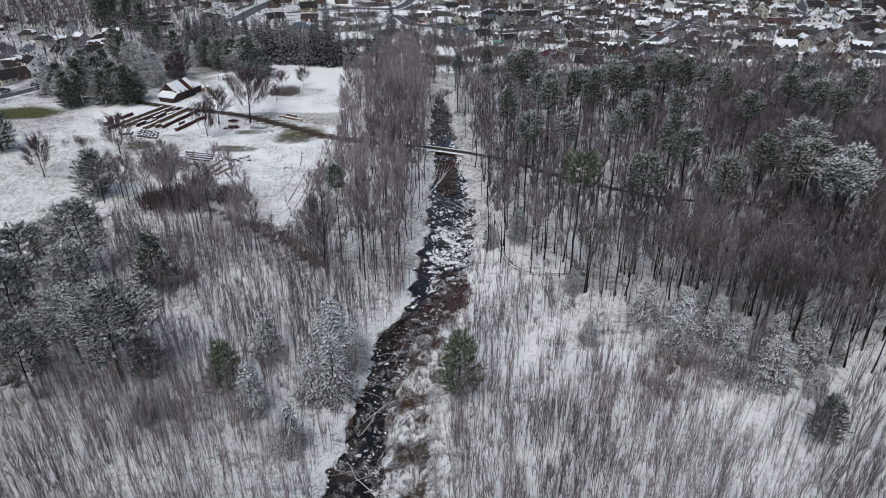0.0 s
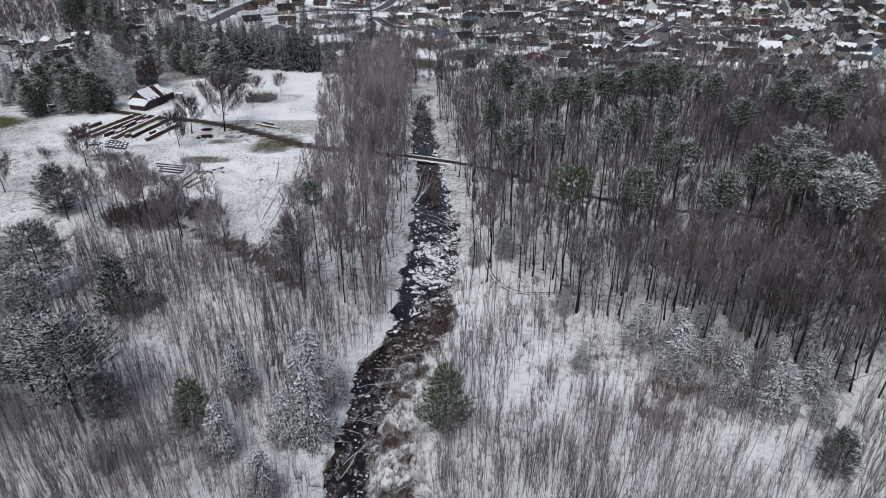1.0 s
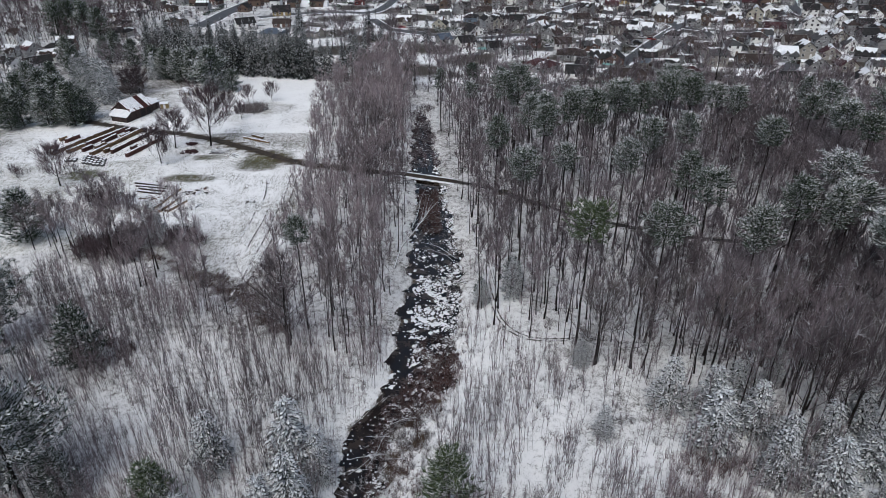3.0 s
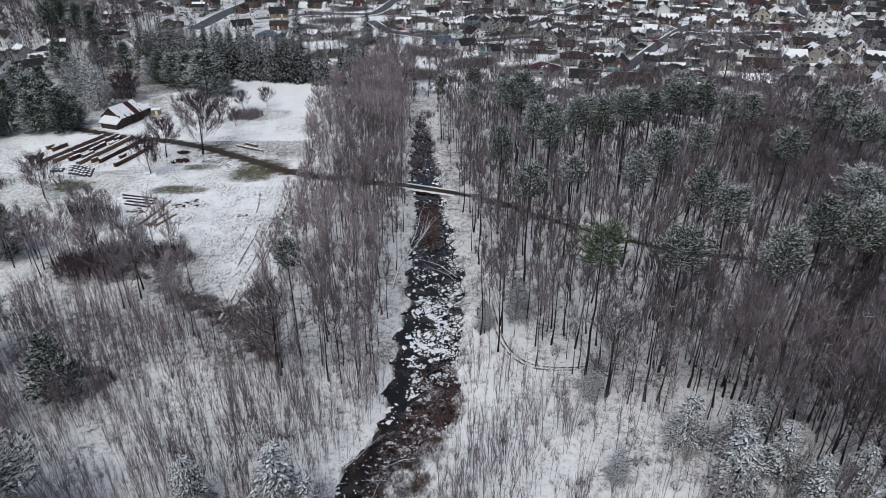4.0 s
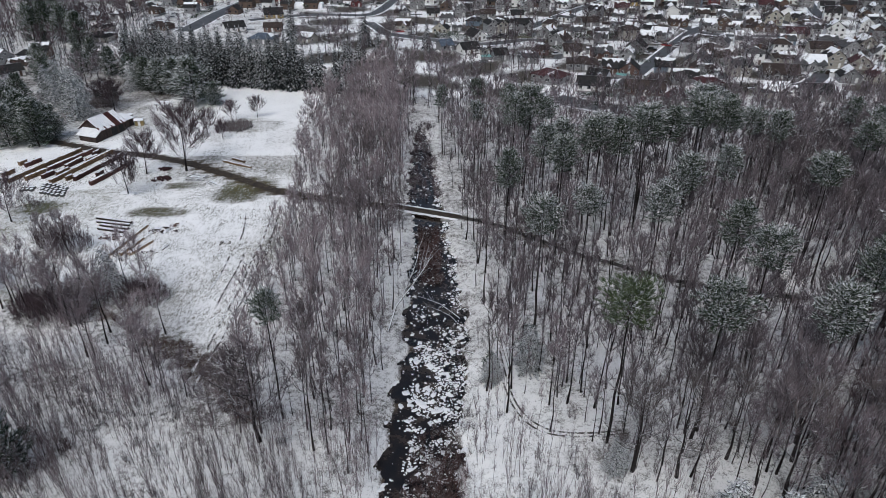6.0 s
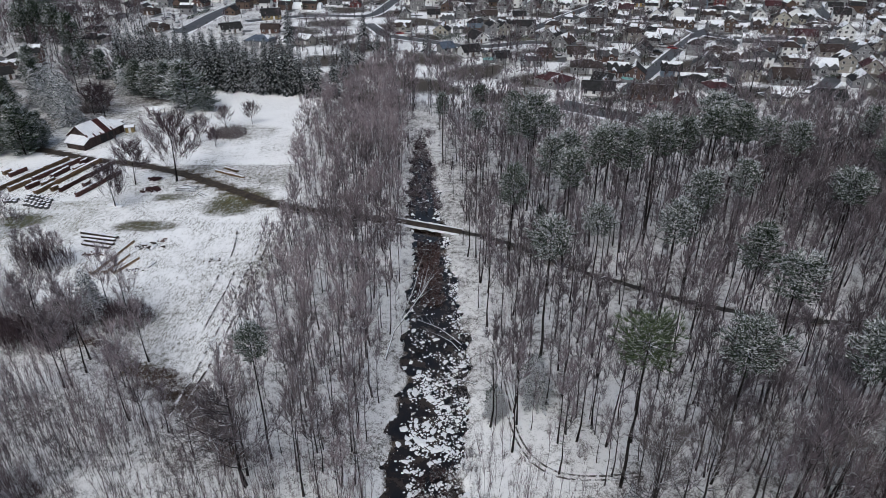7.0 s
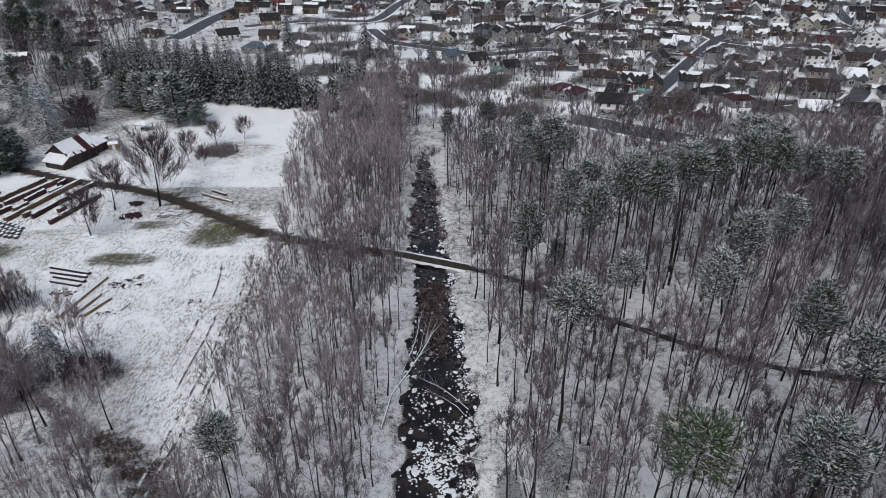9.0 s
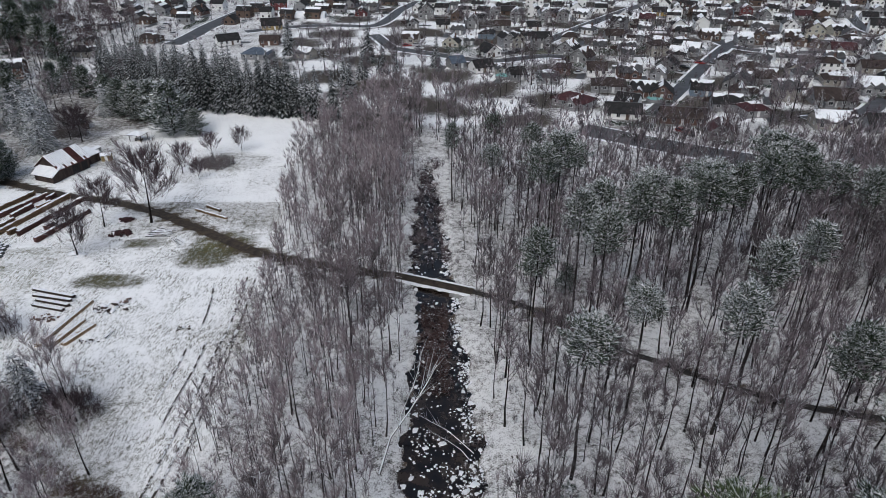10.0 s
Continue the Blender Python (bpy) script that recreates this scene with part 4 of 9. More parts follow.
EAST_FAR = Kind("bare_tree", BARE_FAR.forms, M_BARK_GREY, M_TWIG, 18.0)
GREY_PINE = Kind("young_pine", YOUNG_PINE.forms, M_BARK, M_PINE_SNOWY, 8.0)
EDGE = Kind("bare_tree", [bare_tree_arrays(s, h=11.0, forks=11, wide=0.24, first=0.3, radius=0.11, subs=6, fine=9, up=0.75, thick=0.017, limb=0.8) for s in (36, 37, 38)], M_BARK, M_TWIG, 11.0)
SAPLING = Kind("sapling", [sapling_arrays(s, h=11.0, stems=n, twigs_each=40, wide=0.6, fan=0.07, r=0.036, thick=0.020) for s, n in ((201, 1), (202, 2), (203, 1), (204, 2))], M_BARK_GREY, M_TWIG_PALE, 11.0)
CLUMP = Kind("sapling", [sapling_arrays(s, h=9.0, stems=n, twigs_each=22, wide=0.6, fan=0.09, r=0.028, thick=0.022) for s, n in ((206, 3), (207, 5), (208, 4), (209, 6))], M_BARK_GREY, M_TWIG_PALE, 9.0)
HAZE_TREE = Kind("bare_tree", [bare_tree_arrays(s, h=14.0, forks=17, wide=0.3, first=0.32, radius=0.15, subs=7, fine=8, up=0.7, thick=0.026, limb=0.45) for s in (39, 40)], M_BARK_BROWN, M_TWIG_PALE, 14.0)
EAST_HAZE = Kind("bare_tree", HAZE_TREE.forms, M_BARK_BROWN, M_TWIG, 14.0)
TALL_CLUMP = Kind("shrub", [sapling_arrays(s, h=6.0, stems=9, twigs_each=34, wide=0.75, fan=0.2, r=0.022, thick=0.018) for s in (221, 222, 223)], M_BARK_GREY, M_TWIG_DARK, 6.0)
STRIP_HAZE = Kind("bare_tree", [bare_tree_arrays(s, h=14.0, forks=13, wide=0.3, first=0.26, radius=0.11, subs=5, fine=6, up=0.85, thick=0.044, limb=0.5) for s in (47, 48, 49)], M_BARK_GREY, M_TWIG_PALE, 14.0)
DENSE_PINE = Kind("pine_tree", [pine_arrays(s, h=12.0, base=0.07, reach=4.3, gap=0.95, arms=9, tufts=9, blade=3, size=1.05, radius=0.2, peak=0.2, taper=1.4, snow=2) for s in (64, 65)], M_BARK, M_PINE, 12.0)
TOWN_TREE = Kind("bare_tree", [bare_tree_arrays(s, h=11.0, forks=7, wide=0.32, first=0.2, radius=0.14, subs=4, fine=5, up=0.6, thick=0.05, limb=0.8) for s in (45, 46)], M_BARK, M_TWIG_DARK, 11.0)

# ---- single trees ----
GREEN_PINE.plant(26.3, 114.7, 27, "tall green white pine with bare lower trunk in the wood", wide=0.95)
PINE.plant(38.4, 114.8, 26.4, "tall white pine with snow-dusted crown above bare trees", group="pines of the wood")
PINE.plant(53.2, 113.8, 27.0, "tall white pine with snow-dusted crown above bare trees", group="pines of the wood")
PINE.plant(51.3, 127.6, 26.6, "tall white pine with snow-dusted crown above bare trees", group="pines of the wood")
PINE.plant(19.8, 140.9, 26.3, "tall white pine with snow-dusted crown above bare trees", group="pines of the wood")
PINE.plant(17.3, 164.7, 25.4, "tall white pine with snow-dusted crown above bare trees", group="pines of the wood")
PINE.plant(41.8, 149, 25.5, "tall white pine with snow-dusted crown above bare trees", group="pines of the wood")
PINE.plant(49.9, 159, 26.7, "tall white pine with snow-dusted crown above bare trees", group="pines of the wood")
PINE.plant(76, 158, 26.1, "tall white pine with snow-dusted crown above bare trees", group="pines of the wood")
PINE.plant(64.9, 124.3, 26.9, "tall white pine with snow-dusted crown above bare trees", group="pines of the wood")
PINE.plant(51.2, 139.9, 25.6, "tall white pine with snow-dusted crown above bare trees", group="pines of the wood")
PINE.plant(70.7, 121.6, 26.3, "tall white pine with snow-dusted crown above bare trees", group="pines of the wood")
PINE.plant(61.7, 168, 24.4, "tall white pine with snow-dusted crown above bare trees", group="pines of the wood")
PINE.plant(30, 152.3, 22.9, "tall white pine with snow-dusted crown above bare trees", group="pines of the wood")
PINE.plant(28.9, 169.3, 26.9, "tall white pine with snow-dusted crown above bare trees", group="pines of the wood")
PINE.plant(67.4, 194.5, 27.5, "tall white pine with snow-dusted crown above bare trees", group="pines of the wood")
PINE.plant(21.7, 193.3, 27.4, "tall white pine with snow-dusted crown above bare trees", group="pines of the wood")
PINE.plant(25.7, 197.7, 28.4, "tall white pine with snow-dusted crown above bare trees", group="pines of the wood")
PINE.plant(42.7, 177, 27.4, "tall white pine with snow-dusted crown above bare trees", group="pines of the wood")
PINE.plant(-20.8, 121.2, 22.5, "dark pine with bare lower trunk beside the creek strip", wide=0.75, form=1)
PINE.plant(36.1, 174.3, 11.7, "small snow-dusted pine between bare trees")
PINE.plant(26.5, 176.7, 26.7, "tall white pine with snow-dusted crown above bare trees", group="pines of the wood")
PINE.plant(36.9, 179.9, 26.9, "tall white pine with snow-dusted crown above bare trees", group="pines of the wood")
PINE.plant(48.5, 179.6, 27.3, "tall white pine with snow-dusted crown above bare trees", group="pines of the wood")
PINE.plant(56.3, 186.9, 26.7, "tall white pine with snow-dusted crown above bare trees", group="pines of the wood")
PINE.plant(63.6, 189.4, 27.3, "tall white pine with snow-dusted crown above bare trees", group="pines of the wood")
PINE.plant(76.7, 190.5, 24.6, "tall white pine with snow-dusted crown above bare trees", group="pines of the wood")
PINE.plant(80.6, 186.3, 25.9, "tall white pine with snow-dusted crown above bare trees", group="pines of the wood")
PINE.plant(24.3, 222.8, 22.3, "tall white pine with snow-dusted crown above bare trees", group="pines of the wood")
PINE.plant(26.7, 205.8, 21.4, "tall white pine with snow-dusted crown above bare trees", group="pines of the wood")
PINE.plant(32.2, 210.9, 22.2, "tall white pine with snow-dusted crown above bare trees", group="pines of the wood")
PINE.plant(14.7, 215.1, 19.8, "tall white pine with snow-dusted crown above bare trees", group="pines of the wood")
PINE.plant(17.0, 234.2, 20.9, "tall white pine with snow-dusted crown above bare trees", group="pines of the wood")
PINE.plant(6.5, 229.9, 20.2, "tall white pine with snow-dusted crown above bare trees", group="pines of the wood")
PINE.plant(78.8, 162.6, 24.5, "tall white pine with snow-dusted crown above bare trees", group="pines of the wood")
PINE.plant(95.8, 177.8, 25.2, "tall white pine with snow-dusted crown above bare trees", group="pines of the wood")
PINE.plant(101.7, 172.3, 25.3, "tall white pine with snow-dusted crown above bare trees", group="pines of the wood")
PINE.plant(113.4, 177.5, 27.2, "tall white pine with snow-dusted crown above bare trees", group="pines of the wood")
PINE.plant(98.0, 157.7, 26.8, "tall white pine with snow-dusted crown above bare trees", group="pines of the wood")
PINE.plant(71.0, 190.3, 26.9, "tall white pine with snow-dusted crown above bare trees", group="pines of the wood")
PINE.plant(76.6, 125.8, 24.9, "broad white pine laden with snow above the bare wood", group="pines of the wood", wide=1.4)
PINE.plant(78.1, 116.0, 26.4, "broad white pine laden with snow above the bare wood", group="pines of the wood", wide=1.4)
PINE.plant(84.4, 124.2, 24.9, "broad white pine laden with snow above the bare wood", group="pines of the wood", wide=1.4)
PINE.plant(82.6, 140.5, 24.5, "broad white pine laden with snow above the bare wood", group="pines of the wood", wide=1.4)
PINE.plant(72.0, 108.8, 27.1, "broad white pine laden with snow above the bare wood", group="pines of the wood", wide=1.4)
BROAD_PINE.plant(-73.4, 119, 15.2, "broad dark pine laden with snow at the edge of the thicket", wide=1.15)
BROAD_PINE.plant(-67.0, 103.3, 14.5, "broad dark pine laden with snow at the edge of the thicket", wide=1.05)
BROAD_PINE.plant(-81.5, 112, 14, "broad dark pine laden with snow at the edge of the thicket", wide=1.05)
BROAD_PINE.plant(-76, 98, 14, "broad dark pine laden with snow at the edge of the thicket", wide=1.05)
BROAD_PINE.plant(-51.4, 83.3, 17.0, "broad dark pine laden with snow at the edge of the thicket", wide=1.15)
BROAD_PINE.plant(-60.5, 88.5, 14, "broad dark pine laden with snow at the edge of the thicket", wide=1.0)
BROAD_PINE.plant(-63.5, 79.5, 13.5, "broad dark pine laden with snow at the edge of the thicket", wide=1.0)
BROAD_PINE.plant(-70, 84, 13, "broad dark pine laden with snow at the edge of the thicket", wide=1.0)
GREY_PINE.plant(-46.8, 84.2, 8.2, "small snow-dusted pine in the sapling thicket", wide=1.2)
PINE.plant(31.7, 183.3, 25.1, "tall white pine with snow-dusted crown above bare trees", group="pines of the wood", wide=1.2)
PINE.plant(40.5, 187.3, 25.1, "tall white pine with snow-dusted crown above bare trees", group="pines of the wood", wide=1.2)
PINE.plant(50.3, 184.6, 27.4, "tall white pine with snow-dusted crown above bare trees", group="pines of the wood", wide=1.2)
PINE.plant(68.7, 200.7, 27.1, "tall white pine with snow-dusted crown above bare trees", group="pines of the wood", wide=1.2)
PINE.plant(74.9, 200.5, 25.4, "tall white pine with snow-dusted crown above bare trees", group="pines of the wood", wide=1.2)
PINE.plant(110.4, 206.9, 22.4, "tall white pine with snow-dusted crown above bare trees", group="pines of the wood", wide=1.2)
PINE.plant(105.1, 186.6, 26.1, "tall white pine with snow-dusted crown above bare trees", group="pines of the wood", wide=1.2)
PINE.plant(97.5, 166.5, 26.5, "tall white pine with snow-dusted crown above bare trees", group="pines of the wood", wide=1.2)
GREY_PINE.plant(27.1, 186.2, 6.9, "small snow-dusted pine on the forest floor")
GREY_PINE.plant(17.6, 134.0, 6.7, "small snow-dusted pine on the forest floor")
GREY_PINE.plant(11.0, 129.8, 4.8, "small snow-dusted pine on the forest floor")
DENSE_PINE.plant(-193.1, 393.0, 17.9, "tall dark pine among the houses")
DENSE_PINE.plant(-188.3, 398.5, 19.0, "tall dark pine among the houses")
DENSE_PINE.plant(-177.3, 392.4, 17.9, "tall dark pine among the houses")
DENSE_PINE.plant(-166.4, 383.4, 15.8, "tall dark pine among the houses")
DENSE_PINE.plant(-218.8, 445.3, 17.1, "tall dark pine among the houses")
DENSE_PINE.plant(-203.6, 441.8, 17.0, "tall dark pine among the houses")
DENSE_PINE.plant(-157.5, 327.9, 12.4, "tall dark pine among the houses")
DENSE_PINE.plant(-142.2, 331.1, 11.4, "tall dark pine among the houses")
DENSE_PINE.plant(-127.9, 325.4, 11.4, "tall dark pine among the houses")
DENSE_PINE.plant(-113.9, 312.4, 11.3, "tall dark pine among the houses")
DENSE_PINE.plant(-105.0, 302.4, 12.3, "tall dark pine among the houses")
DENSE_PINE.plant(-146.7, 309.9, 12.4, "tall dark pine among the houses")
DENSE_PINE.plant(-142.5, 343.1, 11.4, "tall dark pine among the houses")
GREY_PINE.plant(-56.0, 111.2, 12.4, "small snow-dusted pine above red-brown brush", wide=1.05)
YOUNG_PINE.plant(-33.9, 81.1, 9.3, "small green pine in the sapling thicket", wide=1.15)
YOUNG_PINE.plant(2.9, 79.5, 11.8, "green pine on the bank beside the creek")
SPRUCE.plant(-29.4, 89.8, 10.1, "small spruce laden with snow among bare saplings")
SPRUCE.plant(-18.1, 88.8, 13.1, "small spruce laden with snow among bare saplings")
SPRUCE.plant(-14.3, 87.3, 8.5, "small spruce laden with snow among bare saplings")
SPRUCE.plant(-16.6, 79.4, 12.5, "small spruce laden with snow among bare saplings")
SPRUCE.plant(-20.0, 78.7, 10, "small spruce laden with snow among bare saplings")
SPRUCE.plant(-28.7, 76.3, 9.7, "small spruce laden with snow among bare saplings")
SPRUCE.plant(-21.5, 68.5, 9, "small spruce laden with snow among bare saplings")
SPRUCE.plant(-44.5, 74.5, 7, "small spruce laden with snow among bare saplings")
SPRUCE.plant(-41.8, 75.9, 7, "small spruce laden with snow among bare saplings")
SPRUCE.plant(11.6, 129.0, 5.3, "young spruce laden with snow below tall bare trees")
SPRUCE.plant(17.7, 133.0, 7.7, "young spruce laden with snow below tall bare trees")
SPRUCE.plant(26.1, 109.5, 6.6, "young spruce laden with snow below tall bare trees")
SPRUCE.plant(37.1, 99.4, 9.3, "young spruce laden with snow below tall bare trees", wide=1.25)
SPRUCE.plant(40.7, 90.8, 10.6, "young spruce laden with snow below tall bare trees", wide=1.25)
SPRUCE.plant(46.8, 84.1, 9.2, "young spruce laden with snow below tall bare trees", wide=1.25)
SPRUCE.plant(52.8, 82.0, 9.8, "young spruce laden with snow below tall bare trees", wide=1.25)
SPRUCE.plant(60.5, 85.3, 8.6, "young spruce laden with snow below tall bare trees", wide=1.25)
SPRUCE.plant(55.7, 104.3, 6.5, "young spruce laden with snow below tall bare trees")
SPRUCE.plant(43, 97.5, 9, "young spruce laden with snow below tall bare trees", wide=1.25)
SPRUCE.plant(47.5, 93, 9.5, "young spruce laden with snow below tall bare trees", wide=1.25)
SPRUCE.plant(50.2, 88.5, 8, "young spruce laden with snow below tall bare trees", wide=1.25)
SPRUCE.plant(56.5, 90, 8.5, "young spruce laden with snow below tall bare trees", wide=1.25)
SPRUCE.plant(63, 93, 9, "young spruce laden with snow below tall bare trees", wide=1.25)
SPRUCE.plant(49, 101, 8, "young spruce laden with snow below tall bare trees", wide=1.25)
SPRUCE.plant(58.5, 79, 6.5, "young spruce laden with snow below tall bare trees")
SPRUCE.plant(66, 88, 8, "young spruce laden with snow below tall bare trees")
SPRUCE.plant(25.7, 93.2, 6, "young spruce laden with snow below tall bare trees")
SPRUCE.plant(10.8, 128.3, 5.4, "young spruce laden with snow below tall bare trees")
SPRUCE.plant(17.5, 131.1, 8.1, "young spruce laden with snow below tall bare trees")
GREY_PINE.plant(54.6, 69.1, 8.4, "small pine dusted with snow in the thicket")
DENSE_PINE.plant(-89.4, 158.0, 12.2, "broad pine dusted with snow standing in the field", wide=1.25)
DENSE_PINE.plant(-134.2, 192.4, 13.8, "broad pine dusted with snow standing in the field", wide=1.05)
HAZE_TREE.plant(-78.1, 149.4, 12.6, "twiggy leafless tree at the edge of the snowy field")
HAZE_TREE.plant(-71.9, 148.5, 11.6, "twiggy leafless tree at the edge of the snowy field")
HAZE_TREE.plant(-63.4, 146.1, 15.4, "twiggy leafless tree at the edge of the snowy field")
HAZE_TREE.plant(-55.6, 144.3, 14.4, "twiggy leafless tree at the edge of the snowy field")
HAZE_TREE.plant(-61.7, 149.6, 13.5, "twiggy leafless tree at the edge of the snowy field")
HAZE_TREE.plant(-45.5, 143.3, 11.5, "twiggy leafless tree at the edge of the snowy field")
HAZE_TREE.plant(-57.9, 158.3, 12.6, "twiggy leafless tree at the edge of the snowy field")
HAZE_TREE.plant(-51.9, 153.5, 13.5, "twiggy leafless tree at the edge of the snowy field")
HAZE_TREE.plant(-76.4, 153.1, 9.7, "twiggy leafless tree at the edge of the snowy field")
HAZE_TREE.plant(-68.5, 150.3, 12.6, "twiggy leafless tree at the edge of the snowy field")
SPRUCE.plant(-59.8, 156.2, 10.8, "small snow-dusted spruce beside the stacked lumber", wide=0.95)
HAZE_TREE.plant(-76.3, 173.7, 9.3, "leafless many-branched tree beside the stacked lumber")
HAZE_TREE.plant(-79.3, 172.5, 8.8, "leafless many-branched tree beside the stacked lumber")
HAZE_TREE.plant(-74.9, 175.9, 7.8, "leafless many-branched tree beside the stacked lumber")
HAZE_TREE.plant(-81.9, 175.9, 8.3, "leafless many-branched tree beside the stacked lumber")
HAZE_TREE.plant(-78.4, 178.1, 7.8, "leafless many-branched tree beside the stacked lumber")
FIELD_TREE.plant(-107.4, 276.4, 9.2, "rounded leafless tree in front of the old shed")
FIELD_TREE.plant(-111.7, 278.1, 8.2, "rounded leafless tree in front of the old shed")
PINE.plant(-205.8, 423.9, 21.2, "tall dark pine beyond the houses")
PINE.plant(-193.7, 416.9, 21.2, "tall dark pine beyond the houses")
PINE.plant(-194.9, 430.2, 21.2, "tall dark pine beyond the houses")
PINE.plant(-219.3, 438.1, 21.3, "tall dark pine beyond the houses")
PINE.plant(-216.7, 452.7, 21.4, "tall dark pine beyond the houses")
PINE.plant(-185.8, 423.1, 21.2, "tall dark pine beyond the houses")
DENSE_PINE.plant(-115.7, 240.6, 14.1, "broad dark pine beside the barn")
DENSE_PINE.plant(-124.3, 240.6, 13.1, "broad dark pine beside the barn")
DENSE_PINE.plant(-132.8, 240.8, 12.1, "broad dark pine beside the barn")
DENSE_PINE.plant(-135.2, 237.3, 11.1, "broad dark pine beside the barn")
DENSE_PINE.plant(-150.4, 260.6, 11.2, "snow-dusted pine of the group beside the barn")
DENSE_PINE.plant(-141.3, 256.8, 13.2, "snow-dusted pine of the group beside the barn")
DENSE_PINE.plant(-134.7, 259.9, 14.2, "snow-dusted pine of the group beside the barn")
DENSE_PINE.plant(-123.7, 249.2, 14.2, "snow-dusted pine of the group beside the barn")
DENSE_PINE.plant(-116.6, 244.3, 13.1, "snow-dusted pine of the group beside the barn")
DENSE_PINE.plant(-149.6, 279.6, 12.3, "snow-dusted pine of the group beside the barn")
DENSE_PINE.plant(-139.3, 243.4, 12.1, "snow-dusted pine of the group beside the barn")
DENSE_PINE.plant(-114.7, 248.7, 10.1, "snow-dusted pine of the group beside the barn")
DENSE_PINE.plant(-142.7, 283.4, 11.3, "snow-dusted pine of the group beside the barn")
DENSE_PINE.plant(-81.0, 283.5, 16.0, "broad pine dusted with snow at the back of the field", wide=1.4)
DENSE_PINE.plant(-73.3, 281.2, 8.2, "broad pine dusted with snow at the back of the field", wide=1.2)
DENSE_PINE.plant(-91.9, 295.8, 13.3, "broad pine dusted with snow at the back of the field", wide=1.2)
DENSE_PINE.plant(-105.0, 302.4, 11.3, "broad pine dusted with snow at the back of the field", wide=1.2)
DENSE_PINE.plant(-98.4, 297.9, 12.3, "broad pine dusted with snow at the back of the field", wide=1.2)
SPRUCE.plant(-115.7, 268.8, 15.3, "snow-laden spruce by the old farm buildings")
SPRUCE.plant(-152.6, 256.6, 16.3, "snow-laden spruce by the old farm buildings")
SPRUCE.plant(-122.8, 278.0, 13.3, "snow-laden spruce by the old farm buildings")
SPRUCE.plant(-134.3, 294.2, 14.4, "snow-laden spruce by the old farm buildings")
SPRUCE.plant(-126.2, 285.4, 13.3, "snow-laden spruce by the old farm buildings")
SPRUCE.plant(-120.8, 282.5, 12.3, "snow-laden spruce by the old farm buildings")
SPRUCE.plant(-136.5, 291.3, 13.3, "snow-laden spruce by the old farm buildings")
SPRUCE.plant(-110.8, 302.5, 11.3, "snow-laden spruce by the old farm buildings")
SPRUCE.plant(-127.2, 291.1, 12.3, "snow-laden spruce by the old farm buildings")
SPRUCE.plant(-130.2, 282.9, 10.2, "snow-laden spruce by the old farm buildings")
TALL_SPRUCE.plant(-64.6, 394.2, 19.0, "tall spruce among the houses dusted with snow")
TALL_SPRUCE.plant(-26.3, 376.5, 17.8, "tall spruce among the houses dusted with snow")
TALL_SPRUCE.plant(3.6, 367.4, 14.6, "tall spruce among the houses dusted with snow")
TALL_SPRUCE.plant(-26.7, 306.3, 18.5, "tall spruce among the houses dusted with snow")
TALL_SPRUCE.plant(-31.4, 295.9, 17.4, "tall spruce among the houses dusted with snow")
TALL_SPRUCE.plant(-18.9, 356.6, 13.6, "tall spruce among the houses dusted with snow")
TALL_SPRUCE.plant(-26.3, 347.9, 14.6, "tall spruce among the houses dusted with snow")
TALL_SPRUCE.plant(-12.6, 347.5, 11.4, "tall spruce among the houses dusted with snow")
TALL_SPRUCE.plant(-30.2, 320.2, 16.5, "tall spruce among the houses dusted with snow")
TALL_SPRUCE.plant(-117.8, 320.6, 18.9, "tall dark spruce of a dense row behind the field", group="spruce row")
TALL_SPRUCE.plant(-113.3, 319.1, 17.8, "tall dark spruce of a dense row behind the field", group="spruce row")
TALL_SPRUCE.plant(-110.3, 317.3, 18.5, "tall dark spruce of a dense row behind the field", group="spruce row")
TALL_SPRUCE.plant(-106.0, 315.6, 19.2, "tall dark spruce of a dense row behind the field", group="spruce row")
TALL_SPRUCE.plant(-102.2, 316.8, 19.8, "tall dark spruce of a dense row behind the field", group="spruce row")
TALL_SPRUCE.plant(-99.5, 315.2, 20.6, "tall dark spruce of a dense row behind the field", group="spruce row")
TALL_SPRUCE.plant(-95.2, 313.7, 19.9, "tall dark spruce of a dense row behind the field", group="spruce row")
TALL_SPRUCE.plant(-92.3, 312.7, 19.7, "tall dark spruce of a dense row behind the field", group="spruce row")
TALL_SPRUCE.plant(-89.3, 314.6, 20.6, "tall dark spruce of a dense row behind the field", group="spruce row")
TALL_SPRUCE.plant(-84.6, 310.9, 20.7, "tall dark spruce of a dense row behind the field", group="spruce row")
TALL_SPRUCE.plant(-80.5, 309.1, 18.9, "tall dark spruce of a dense row behind the field", group="spruce row")
TALL_SPRUCE.plant(-77.4, 310.0, 20.9, "tall dark spruce of a dense row behind the field", group="spruce row")
TALL_SPRUCE.plant(-74.3, 310.5, 18.0, "tall dark spruce of a dense row behind the field", group="spruce row")
TALL_SPRUCE.plant(-70.9, 306.1, 19.0, "tall dark spruce of a dense row behind the field", group="spruce row")
TALL_SPRUCE.plant(-67.6, 307.8, 19.4, "tall dark spruce of a dense row behind the field", group="spruce row")
TALL_SPRUCE.plant(-64.5, 306.7, 19.6, "tall dark spruce of a dense row behind the field", group="spruce row")
TALL_SPRUCE.plant(-60.3, 303.6, 19.9, "tall dark spruce of a dense row behind the field", group="spruce row")
TALL_SPRUCE.plant(-56.5, 302.9, 21.1, "tall dark spruce of a dense row behind the field", group="spruce row")
